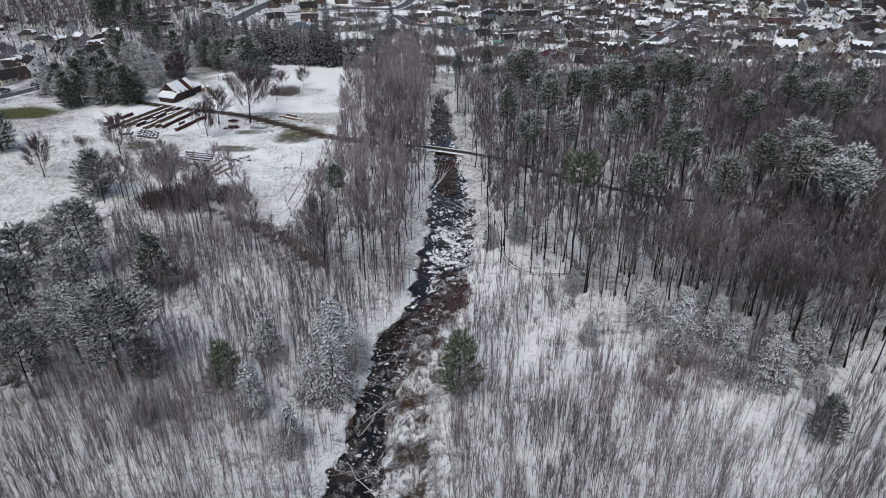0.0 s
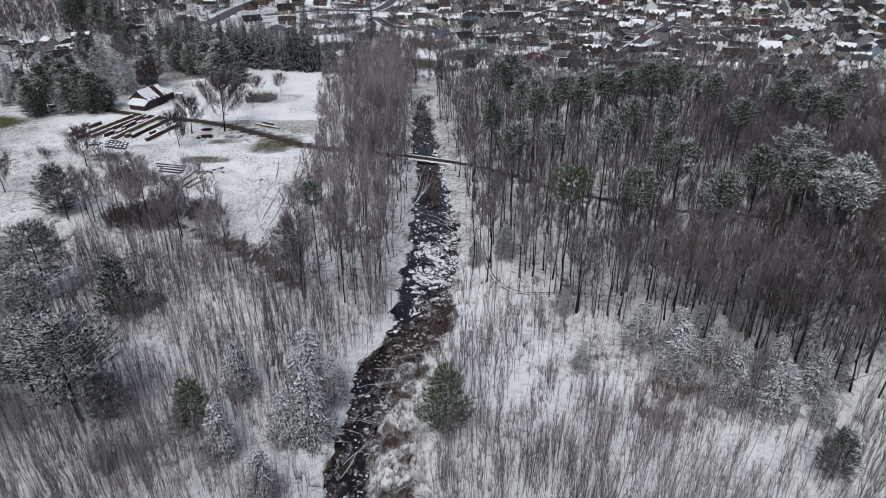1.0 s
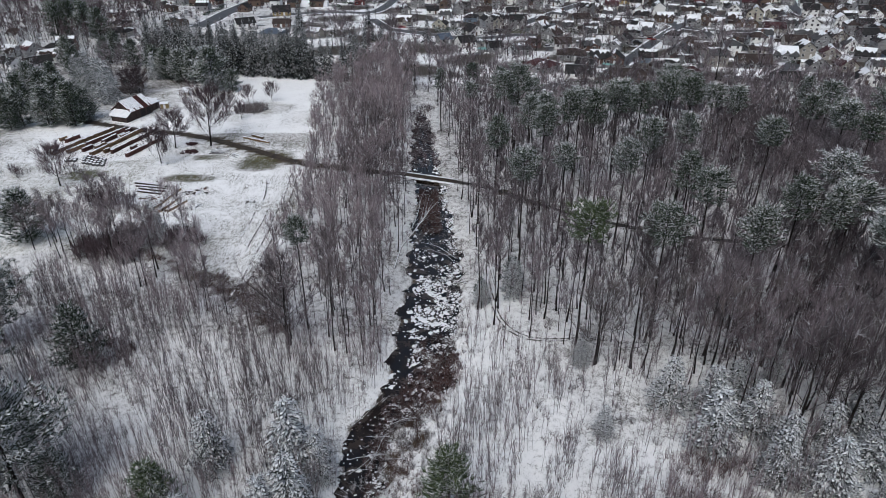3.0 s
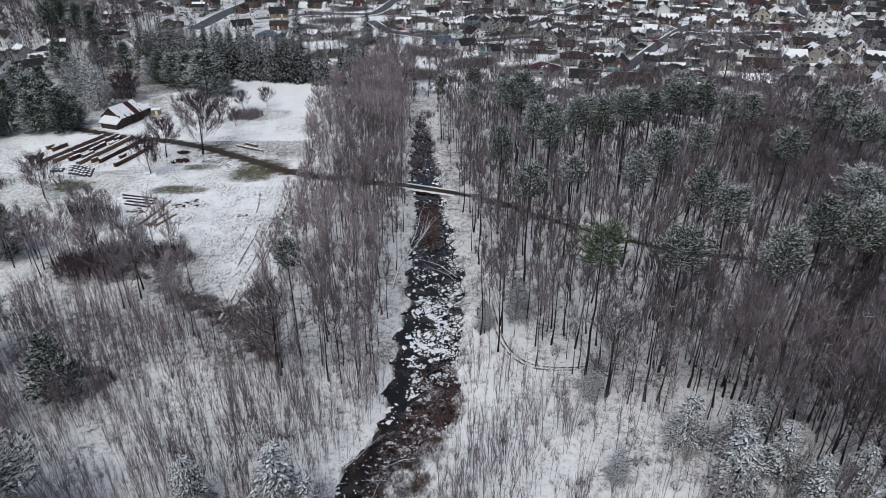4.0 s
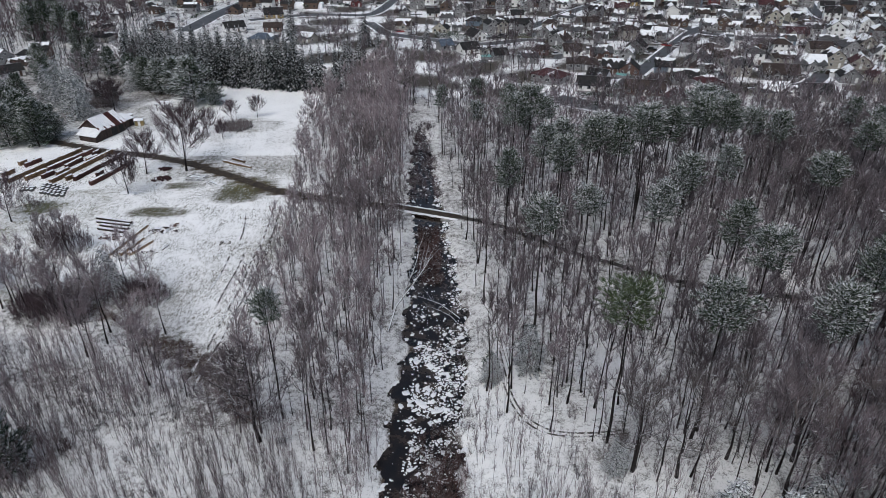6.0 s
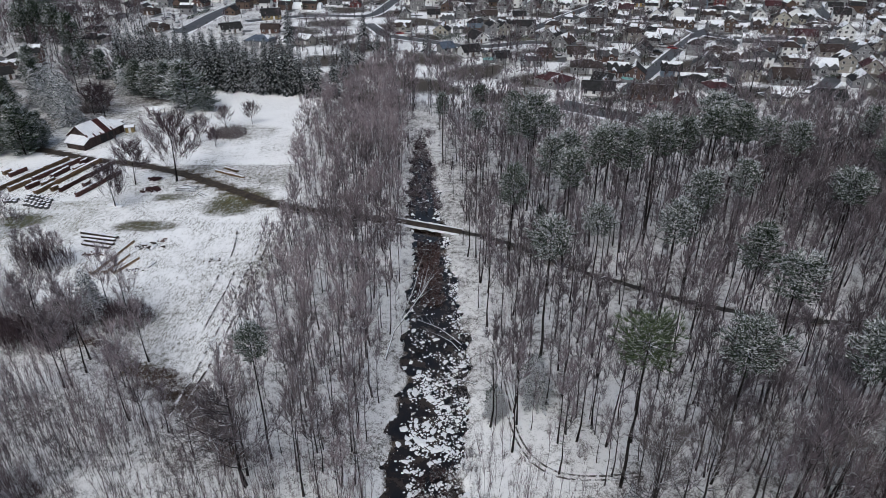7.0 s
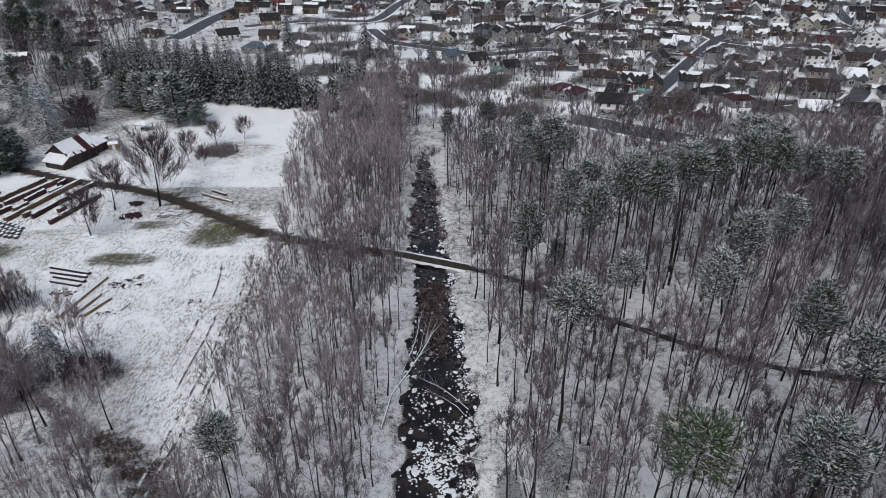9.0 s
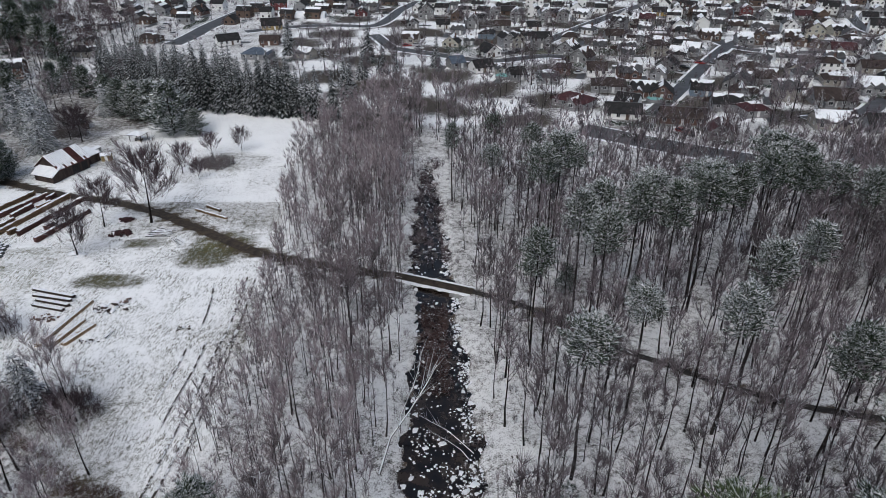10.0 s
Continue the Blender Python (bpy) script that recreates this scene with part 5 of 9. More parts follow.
TALL_SPRUCE.plant(-54.2, 304.6, 20.6, "tall dark spruce of a dense row behind the field", group="spruce row")
TALL_SPRUCE.plant(-49.8, 300.8, 19.5, "tall dark spruce of a dense row behind the field", group="spruce row")
TALL_SPRUCE.plant(-47.4, 302.5, 20.5, "tall dark spruce of a dense row behind the field", group="spruce row")
TALL_SPRUCE.plant(-44.3, 301.4, 17.7, "tall dark spruce of a dense row behind the field", group="spruce row")
TALL_SPRUCE.plant(-40.2, 297.9, 17.8, "tall dark spruce of a dense row behind the field", group="spruce row")
TALL_SPRUCE.plant(-37.4, 299.1, 18.0, "tall dark spruce of a dense row behind the field", group="spruce row")
TALL_SPRUCE.plant(-121.4, 329.3, 20.8, "tall dark spruce of a dense row behind the field", group="spruce row")
TALL_SPRUCE.plant(-117.8, 328.9, 17.8, "tall dark spruce of a dense row behind the field", group="spruce row")
TALL_SPRUCE.plant(-112.9, 329.1, 20.8, "tall dark spruce of a dense row behind the field", group="spruce row")
TALL_SPRUCE.plant(-107.9, 327.2, 21.2, "tall dark spruce of a dense row behind the field", group="spruce row")
TALL_SPRUCE.plant(-105.6, 328.0, 19.8, "tall dark spruce of a dense row behind the field", group="spruce row")
TALL_SPRUCE.plant(-101.6, 326.5, 19.0, "tall dark spruce of a dense row behind the field", group="spruce row")
TALL_SPRUCE.plant(-96.6, 325.6, 17.7, "tall dark spruce of a dense row behind the field", group="spruce row")
TALL_SPRUCE.plant(-91.8, 323.8, 21.1, "tall dark spruce of a dense row behind the field", group="spruce row")
TALL_SPRUCE.plant(-87.6, 322.5, 19.2, "tall dark spruce of a dense row behind the field", group="spruce row")
TALL_SPRUCE.plant(-83.7, 320.3, 19.7, "tall dark spruce of a dense row behind the field", group="spruce row")
TALL_SPRUCE.plant(-79.7, 319.3, 21.0, "tall dark spruce of a dense row behind the field", group="spruce row")
TALL_SPRUCE.plant(-76.0, 319.1, 20.1, "tall dark spruce of a dense row behind the field", group="spruce row")
TALL_SPRUCE.plant(-72.6, 318.7, 21.1, "tall dark spruce of a dense row behind the field", group="spruce row")
TALL_SPRUCE.plant(-67.9, 316.7, 17.5, "tall dark spruce of a dense row behind the field", group="spruce row")
TALL_SPRUCE.plant(-64.1, 315.5, 17.6, "tall dark spruce of a dense row behind the field", group="spruce row")
TALL_SPRUCE.plant(-59.9, 314.3, 17.7, "tall dark spruce of a dense row behind the field", group="spruce row")
TALL_SPRUCE.plant(-56.2, 314.0, 20.0, "tall dark spruce of a dense row behind the field", group="spruce row")
TALL_SPRUCE.plant(-52.6, 312.1, 20.2, "tall dark spruce of a dense row behind the field", group="spruce row")
TALL_SPRUCE.plant(-49.8, 313.7, 20.0, "tall dark spruce of a dense row behind the field", group="spruce row")
TALL_SPRUCE.plant(-126.3, 343.8, 19.3, "tall dark spruce of a dense row behind the field", group="spruce row")
TALL_SPRUCE.plant(-121.4, 342.1, 19.0, "tall dark spruce of a dense row behind the field", group="spruce row")
TALL_SPRUCE.plant(-116.3, 340.3, 19.8, "tall dark spruce of a dense row behind the field", group="spruce row")
TALL_SPRUCE.plant(-110.9, 338.9, 20.4, "tall dark spruce of a dense row behind the field", group="spruce row")
TALL_SPRUCE.plant(-105.7, 336.6, 20.3, "tall dark spruce of a dense row behind the field", group="spruce row")
TALL_SPRUCE.plant(-100.4, 336.9, 20.5, "tall dark spruce of a dense row behind the field", group="spruce row")
TALL_SPRUCE.plant(-95.4, 335.6, 19.2, "tall dark spruce of a dense row behind the field", group="spruce row")
TALL_SPRUCE.plant(-89.5, 334.7, 18.8, "tall dark spruce of a dense row behind the field", group="spruce row")
TALL_SPRUCE.plant(-83.9, 329.9, 19.2, "tall dark spruce of a dense row behind the field", group="spruce row")
TALL_SPRUCE.plant(-78.8, 331.5, 18.9, "tall dark spruce of a dense row behind the field", group="spruce row")
TALL_SPRUCE.plant(-73.2, 327.0, 19.2, "tall dark spruce of a dense row behind the field", group="spruce row")
FROSTED.plant(-23.4, 118.2, 13.3, "tall leafless tree with snow along its branches")
FROSTED.plant(28.3, 109.1, 16.1, "tall leafless tree with snow along its branches")
FROSTED.plant(28.5, 109.3, 15.1, "tall leafless tree with snow along its branches")
FROSTED.plant(-27.6, 120.7, 11.4, "tall leafless tree with snow along its branches")
OLD.plant(-23.3, 116.5, 19.2, "large leafless tree with a dark trunk beside the ditch")
OLD.plant(63.6, 85.7, 14.0, "large leafless tree with a dark trunk at the wood edge")
OLD.plant(74.5, 93.2, 15.0, "large leafless tree with a dark trunk at the wood edge")
OLD.plant(60.3, 95.8, 16.9, "large leafless tree with a dark trunk at the wood edge")
OLD.plant(61.2, 92.5, 16.9, "large leafless tree with a dark trunk at the wood edge")
OLD.plant(55.0, 94.2, 15.9, "large leafless tree with a dark trunk at the wood edge")
OLD.plant(39.9, 116.5, 16.1, "large leafless tree with a dark trunk at the wood edge")
FIELD_TREE.plant(-110.6, 171.7, 9.8, "spreading leafless tree standing in the snowy field")
FIELD_TREE.plant(-97.0, 189.5, 9.9, "spreading leafless tree standing in the snowy field")
FIELD_TREE.plant(-65.2, 219.9, 15.5, "large spreading leafless tree beside the farm track")
FIELD_TREE.plant(-75.3, 217.7, 10.0, "spreading leafless tree beside the farm track")
FIELD_TREE.plant(-74.6, 203.0, 9.6, "spreading leafless tree beside the farm track")
FIELD_TREE.plant(-67.5, 249.7, 7.1, "spreading leafless tree beside the farm track")
FIELD_TREE.plant(-62.7, 262.3, 6.1, "spreading leafless tree beside the farm track")
FIELD_TREE.plant(-55.4, 266.7, 6.1, "spreading leafless tree beside the farm track")
FIELD_TREE.plant(-61.7, 245.6, 5.1, "spreading leafless tree beside the farm track")
FROSTED.plant(72.0, 260.0, 13.2, "big leafless garden tree whitened with snow")
FROSTED.plant(-165.9, 450.8, 25.6, "big leafless garden tree whitened with snow")
FROSTED.plant(117.6, 312.1, 14.4, "big leafless garden tree whitened with snow")
OLD.plant(41.2, 337.3, 13.5, "leafless garden tree among the houses")
OLD.plant(-2.5, 367.6, 10.5, "leafless garden tree among the houses")
OLD.plant(-14.9, 374.1, 14.7, "leafless garden tree among the houses")
OLD.plant(-13.7, 374.0, 13.6, "leafless garden tree among the houses")
OLD.plant(81.7, 253.0, 15.2, "leafless garden tree among the houses")
OLD.plant(121.1, 289.6, 19.5, "leafless garden tree among the houses")
OLD.plant(141.1, 295.0, 14.4, "leafless garden tree among the houses")
OLD.plant(115.5, 289.8, 14.3, "leafless garden tree among the houses")
OLD.plant(64.2, 321.0, 11.4, "leafless garden tree among the houses")
OLD.plant(76.5, 336.1, 11.4, "leafless garden tree among the houses")
OLD.plant(-44.6, 382.5, 14.7, "leafless garden tree among the houses")
OLD.plant(-39.1, 379.0, 13.6, "leafless garden tree among the houses")
OLD.plant(115.2, 327.0, 12.4, "leafless garden tree among the houses")
OLD.plant(47.0, 325.2, 11.4, "leafless garden tree among the houses")
OLD.plant(34.3, 345.9, 11.4, "leafless garden tree among the houses")
OLD.plant(99.6, 352.7, 9.4, "leafless garden tree among the houses")
OLD.plant(117.9, 323.0, 9.3, "leafless garden tree among the houses")
OLD.plant(-180.0, 422.9, 13.8, "leafless garden tree among the houses")
OLD.plant(-185.3, 416.6, 14.8, "leafless garden tree among the houses")
OLD.plant(-191.0, 416.8, 13.8, "leafless garden tree among the houses")
OLD.plant(-156.8, 443.0, 14.9, "leafless garden tree among the houses")
OLD.plant(160.0, 350.8, 12.5, "leafless garden tree among the houses")
OLD.plant(139.3, 334.2, 13.5, "leafless garden tree among the houses")
OLD.plant(148.9, 338.0, 12.4, "leafless garden tree among the houses")
OLD.plant(19.9, 451.5, 12.8, "leafless garden tree among the houses")
OLD.plant(17.1, 459.6, 11.8, "leafless garden tree among the houses")
OLD.plant(70.0, 457.6, 10.7, "leafless garden tree among the houses")
OLD.plant(112.5, 464.1, 9.7, "leafless garden tree among the houses")
OLD.plant(112.0, 419.0, 9.5, "leafless garden tree among the houses")
OLD.plant(181.4, 359.5, 11.5, "leafless garden tree among the houses")
OLD.plant(131.5, 334.4, 10.4, "leafless garden tree among the houses")
OLD.plant(30.9, 436.0, 11.7, "leafless garden tree among the houses")

for x, y, h in ((-50.2, 341.0, 13), (-38.0, 349.0, 14), (-24.0, 341.0, 12), (-16.5, 362.0, 12), (-62.0, 349.0, 11), (-30.0, 330.0, 12), (-55.0, 372.0, 12)):
    EAST_HAZE.plant(x, y, h, "round brown leafless tree behind the spruce row")
for x, y, h in ((-35.0, 338.0, 13), (-20.0, 351.0, 12), (-43.0, 357.0, 14), (-10.0, 334.0, 10)):
    SPRUCE_FAR.plant(x, y, h, "snow-dusted evergreen behind the spruce row")

for x, y, h in ((34.0, 108.0, 16), (47.0, 104.5, 17), (56.0, 108.0, 17), (63.0, 102.0, 16), (42.0, 111.0, 15)):
    FROSTED.plant(x, y, h, "tall leafless tree with snow along its branches")
for x, y, h in ((51.0, 110.5, 17), (68.0, 105.0, 17)):
    OLD.plant(x, y, h, "large leafless tree with a dark trunk at the wood edge")

# ---- woods ----
def woodland(poly, step, keep, kind, lo, hi, seed, clear=1.2):
    rng = np.random.default_rng(seed)
    x, y = spread(rng, poly, step, keep)
    ok = ~in_creek(x, y, clear) & ~in_creek(x - 1.6, y, clear) & ~inside_poly(x, y, [(-8.0, 252.6), (4.2, 248.0), (6.3, 270.9), (-6.0, 277.8)]) & (near_line(x, y, PATH) > 1.8) & (near_line(x, y, TRACK) > 2.2)
    x, y = x[ok], y[ok]
    return x, y, rng.uniform(lo, hi, len(x))


EAST_WOOD = [(8.7, 123.3), (19.5, 113.5), (34.4, 106.0), (50.0, 90.9), (71.6, 82.4), (109.0, 73.9), (149.7, 114.9), (167.9, 214.5), (123.0, 239.3), (62.0, 242.5), (21.5, 257.2), (3.3, 296.3), (-0.9, 242.3), (6.0, 191.7)]
WEST_STRIP = [(-5.3, 108.1), (-18.0, 113.5), (-20.5, 134.1), (-20.5, 158.3), (-19.5, 182.7), (-20.0, 203.9), (-21.5, 240.0), (-23.0, 263.9), (-21.0, 289.3), (-13.1, 300.9), (3.0, 298.6), (5.3, 282.5), (-1.9, 265.2), (-3.1, 191.6), (-2.2, 136.4)]
WEST_FRINGE = [(-18.0, 113.5), (-29.1, 115.6), (-32.1, 134.1), (-32.2, 158.3), (-30.7, 182.6), (-31.8, 203.9), (-36.0, 240.0), (-38.5, 266.2), (-33.6, 292.2), (-21.0, 289.3), (-23.0, 263.9), (-21.5, 240.0), (-20.0, 203.9), (-19.5, 182.7), (-20.5, 158.3), (-20.5, 134.1)]
WEST_EDGE = [(-92, 152), (-78, 150), (-62, 141), (-49.5, 131.5), (-40, 126.5), (-26, 118), (-24, 122), (-37, 132), (-47, 140), (-59, 150), (-76, 158), (-92, 162)]


def grove(poly, step, keep, kind, lo, hi, seed, limit, label, mass_label, far=None):
    """Trees one by one where the plan is nearest to the low end of y, the rest as one mass."""
    x, y, h = woodland(poly, step, keep, kind, lo, hi, seed)
    near = y < limit
    for a, b, c in zip(x[near], y[near], h[near]):
        kind.plant(float(a), float(b), float(c), label, group="bare trees of the wood")
    for some, form in ((~near & (y < 180), kind), (~near & (y >= 180), far or kind)):
        if some.any():
            form.mass("woodland_trees", x[some], y[some], h[some], mass_label)


grove(EAST_WOOD, 5.1, 0.9, EAST_BARE, 15.5, 20.5, 101, 117, "tall slender leafless tree on the snowy forest floor", "dense leafless purplish brown wood over snow", EAST_FAR)
grove(EAST_WOOD, 6.8, 0.85, THIN, 9, 15, 102, 104, "thin leafless tree on the snowy forest floor", "thin leafless trees between taller ones over snow", THIN_FAR)
grove([(28.5, 111.4), (50.1, 93.1), (74.6, 84.5), (99.5, 91.0), (95.4, 132.2), (50.6, 136.5)], 8.0, 0.7, EAST_FAR, 11, 17, 111, 0, "", "close leafless trees at the front of the wood")
grove([(40, 112), (60, 100), (85, 92), (108, 100), (108, 140), (70, 138), (44, 128)], 7.5, 0.8, EAST_HAZE, 11, 16, 115, 0, "", "close twiggy leafless trees of the wood")
grove([(14, 120), (34, 104), (60, 94), (74, 106), (50, 126), (22, 130)], 4.6, 0.85, THIN, 9, 16, 117, 110, "thin leafless tree on the snowy forest floor", "thin leafless trees between taller ones over snow")
grove([(85, 150), (125, 140), (160, 200), (120, 236), (85, 225)], 6.5, 0.8, EAST_HAZE, 12, 17, 116, 0, "", "dark leafless trees in the snowy wood")
grove(WEST_STRIP, 3.9, 0.9, BARE, 13, 18.5, 103, 122, "slender leafless tree beside the creek", "dense strip of leafless trees along the creek", BARE_FAR)
grove(WEST_STRIP, 5.6, 0.8, THIN, 8, 14, 104, 114, "thin leafless tree beside the creek", "thin leafless trees along the creek", THIN_FAR)
grove([(46.2, 97.4), (59.9, 86.6), (84.4, 78.1), (111.0, 78.1), (118.2, 127.9), (80.5, 134.4), (52.4, 119.0)], 6.2, 0.85, DARK, 14, 19, 109, 147, "big dark spreading leafless tree in the snowy wood", "dark leafless trees in the snowy wood")
grove(WEST_FRINGE, 3.6, 0.75, THIN, 6, 10.5, 110, 119, "small leafless tree at the edge of the strip", "small leafless trees along the field", THIN_FAR)
grove([(-19, 172), (-19, 176), (-21, 236), (-22, 262), (-20, 288), (-12, 299), (2, 296), (3, 284), (-3, 262), (-6, 200), (-6, 172)], 5.6, 0.85, STRIP_HAZE, 10, 16, 112, 0, "", "soft pinkish crowns of the strip along the creek")
grove(WEST_FRINGE, 3.7, 0.85, STRIP_HAZE, 6, 11, 113, 0, "", "rounded grey shrubs along the field")
grove(WEST_EDGE, 7.5, 0.8, HAZE_TREE, 10, 14, 114, 170, "twiggy leafless tree at the edge of the snowy field", "")
grove(WEST_EDGE, 5.6, 0.8, EDGE, 8.5, 13, 105, 170, "upright leafless tree at the edge of the snowy field", "leafless trees at the field's edge")
grove([(-310.1, 375.2), (-154.3, 369.8), (-145.2, 426.3), (-200.2, 509.8), (-319.7, 559.6)], 5.6, 0.8, TOWN_TREE, 8, 13, 106, 0, "", "leafless wood beyond the houses")
grove([(-142.6, 311.0), (-123.8, 295.9), (-99.7, 328.6), (-114.7, 361.6), (-138.8, 375.8)], 8.0, 0.6, OLD, 8, 13, 107, 0, "", "leafless garden trees between the houses")
grove([(-39.8, 303.2), (9.5, 303.3), (17.0, 352.6), (-40.2, 394.1)], 7.5, 0.5, BARE_FAR, 7, 13, 108, 0, "", "leafless trees behind the strip")


def scrub(name, pieces, poly, step, keep, lo, hi, seed, material, label, clear=0.3, limit=()):
    rng = np.random.default_rng(seed)
    x, y = spread(rng, poly, step, keep)
    ok = ~in_creek(x, y, clear) & (near_line(x, y, PATH) > 1.4) & (near_line(x, y, TRACK) > 1.6)
    clump = 0.7 * waves(x + 13, y - 40, 0.11) + waves(x + seed, y - seed, 0.35) + 0.6 * waves(x, y, 0.9) + rng.normal(0, 0.45, len(x))
    ok &= clump > (limit[0] if limit else -0.2)
    x, y = x[ok], y[ok]
    pick = rng.integers(len(pieces), size=len(x))
    out = []
    for k, piece in enumerate(pieces):
        s = pick == k
        if s.any():
            out.append(scatter(piece, np.stack([x[s], y[s], ground_z(x[s], y[s])], 1), rng.uniform(0, 6.28, s.sum()), rng.uniform(lo, hi, s.sum())))
    tagged(mesh_object(name, join(out), material), label, "brush", kind="stuff")


BUSHES = [bush_arrays(s) for s in (211, 212, 213, 214)]


def copse(name, kind, poly, step, keep, lo, hi, seed, label, limit=-0.2, fade=None):
    """Saplings past counting, denser here and thinner there."""
    rng = np.random.default_rng(seed)
    x, y = spread(rng, poly, step, keep)
    clump = 0.8 * waves(x + 13, y - 40, 0.09) + waves(x + seed, y - seed, 0.3) + rng.normal(0, 0.35, len(x))
    if fade:
        clump = clump + np.clip((fade - y) / 14, -1.6, 0.9)
    ok = ~in_creek(x, y, 0.3) & (near_line(x, y, PATH) > 1.4) & (near_line(x, y, TRACK) > 1.6) & (clump > limit) & (np.hypot((x - 63.8) / 10, (y - 85.0) / 5.2) > 1)
    high = np.clip(0.5 + 0.5 * waves(x, y + seed, 0.12) + rng.normal(0, 0.25, len(x)), 0, 1)
    kind.mass(name, x[ok], y[ok], (lo + (hi - lo) * high)[ok], label, "saplings")


EAST_FRONT = [(-1.5, 39.7), (73.9, 39.8), (84.3, 73.8), (55.0, 90.9), (34.4, 108.2), (19.5, 114.6), (9.7, 123.3), (5.7, 118.9)]
WEST_FRONT = [(-4.3, 103.7), (-4.3, 114.6), (-27.1, 121.0), (-59.0, 138.4), (-90.9, 138.4), (-78.2, 71.4), (-72.9, 39.5), (-15.2, 39.6), (-13.2, 77.9)]
WEST_LOW = [(-11.2, 84.3), (-29.1, 105.9), (-58.8, 114.5), (-78.2, 71.4), (-72.9, 39.5), (-17.1, 39.6)]
THICKET = "thicket of thin leafless saplings standing in snow"
copse("sapling_thicket", SAPLING, EAST_FRONT, 2.6, 0.9, 6, 11.5, 301, THICKET, -0.4)
copse("sapling_thicket", SAPLING, EAST_FRONT, 2.3, 0.9, 6.5, 12, 321, THICKET, 0.25, 92)
copse("sapling_thicket", SAPLING, WEST_FRONT, 2.0, 0.95, 6, 11, 302, THICKET, -0.9)
copse("sapling_thicket", SAPLING, EAST_FRONT, 5.5, 0.9, 11, 16.5, 340, THICKET, -0.4)
copse("sapling_thicket", SAPLING, WEST_FRONT, 6.5, 0.9, 11, 15, 341, THICKET, -0.4)
copse("brush_thicket", CLUMP, EAST_FRONT, 3.9, 0.9, 5, 9.5, 307, "clumps of upright leafless brush standing in snow", -0.2)
copse("sapling_thicket", SAPLING, [(34, 40), (74, 40), (80, 72), (58, 74), (36, 66)], 2.4, 0.9, 7, 12, 329, THICKET, -0.5)
copse("brush_thicket", TALL_CLUMP, [(78, 186), (100, 186), (128, 225), (118, 242), (92, 232)], 4.0, 0.9, 5, 9, 330, "dark brown leafless thicket below the pines", -0.6)
copse("brush_thicket", CLUMP, EAST_FRONT, 3.3, 0.9, 5, 10, 327, "clumps of upright leafless brush standing in snow", 0.4, 90)
copse("brush_thicket", CLUMP, WEST_FRONT, 2.6, 0.95, 5, 9.5, 308, "clumps of upright leafless brush standing in snow", -0.9)
copse("brush_thicket", CLUMP, WEST_LOW, 2.9, 0.9, 4, 8, 328, "clumps of upright leafless brush standing in snow", -0.3)
copse("brush_thicket", CLUMP, [(8.7, 132.0), (60.5, 132.1), (109.7, 104.0), (149.7, 114.9), (167.9, 214.5), (123.0, 239.3), (62.0, 242.5), (11.3, 253.8)], 6.5, 0.7, 3.5, 8, 309, "clumps of leafless brush below the trees", 0.0)
scrub("undergrowth", BUSHES, EAST_FRONT, 2.5, 0.7, 0.5, 1.4, 303, M_TWIG_GREY, "low leafless twiggy undergrowth in snow", limit=(0.0,))
scrub("undergrowth", BUSHES, WEST_FRONT, 3.0, 0.7, 0.6, 1.5, 304, M_TWIG_GREY, "low leafless twiggy undergrowth in snow", limit=(0.1,))
scrub("undergrowth", BUSHES, EAST_WOOD, 3.8, 0.7, 0.6, 1.4, 305, M_TWIG_GREY, "low leafless undergrowth on the forest floor")
scrub("undergrowth", BUSHES, WEST_STRIP, 2.8, 0.8, 0.6, 1.4, 306, M_TWIG, "low leafless undergrowth along the creek")
scrub("undergrowth", BUSHES, [(31.2, 85.5), (34.1, 78.0), (44.0, 78.0), (47.0, 85.5), (36.2, 89.8)], 1.2, 0.9, 0.8, 1.7, 310, M_BRUSH, "red-brown leafless brush around the young spruces", limit=(-0.3,))


scrub("undergrowth", BUSHES, [(-60.8, 113.4), (-52.9, 111.2), (-48.9, 115.6), (-54.9, 119.9), (-61.8, 118.8)], 1.0, 0.9, 0.8, 1.5, 313, M_BRUSH, "red-brown leafless brush below a small pine", limit=(-0.8,))


def field_tufts():
    rng = np.random.default_rng(331)
    x, y = spread(rng, FIELD, 1.0, 0.9)
    ok = (waves(x + 9, y + 4, 0.06) + 0.8 * waves(x, y, 0.5) + rng.normal(0, 0.5, len(x)) > 0.55) & (y < 231)
    x, y = x[ok], y[ok]
    piece = bush_arrays(332, h=0.4, n=4, wide=0.4, r=0.022)
    tagged(mesh_object("dead_grass", scatter(piece, np.stack([x, y, ground_z(x, y)], 1), rng.uniform(0, 6.28, len(x)), rng.uniform(0.6, 1.5, len(x))), M_DRYGRASS), "tufts of dead brown grass poking through the snow", "grass", kind="stuff")


field_tufts()

# ---- houses ----
def unit_window():
    bm = bmesh.new()
    for x0, x1, z0, z1 in ((-0.5, -0.42, 0, 1), (0.42, 0.5, 0, 1), (-0.42, 0.42, 0, 0.08), (-0.42, 0.42, 0.92, 1), (-0.03, 0.03, 0.08, 0.92)):
        add_box(bm, x0, x1, -0.06, 0.02, z0, z1)
    fr = bpy.data.meshes.new("window")
    bm.to_mesh(fr)
    fr.materials.append(M_TRIM)
    bm = box(-0.42, 0.42, -0.03, 0.01, 0.08, 0.92)
    pa = bpy.data.meshes.new("pane")
    bm.to_mesh(pa)
    pa.materials.append(M_GLASS)
    return fr, pa


WINDOW, PANE = unit_window()
FAR_WINDOW = bpy.data.meshes.new("window")
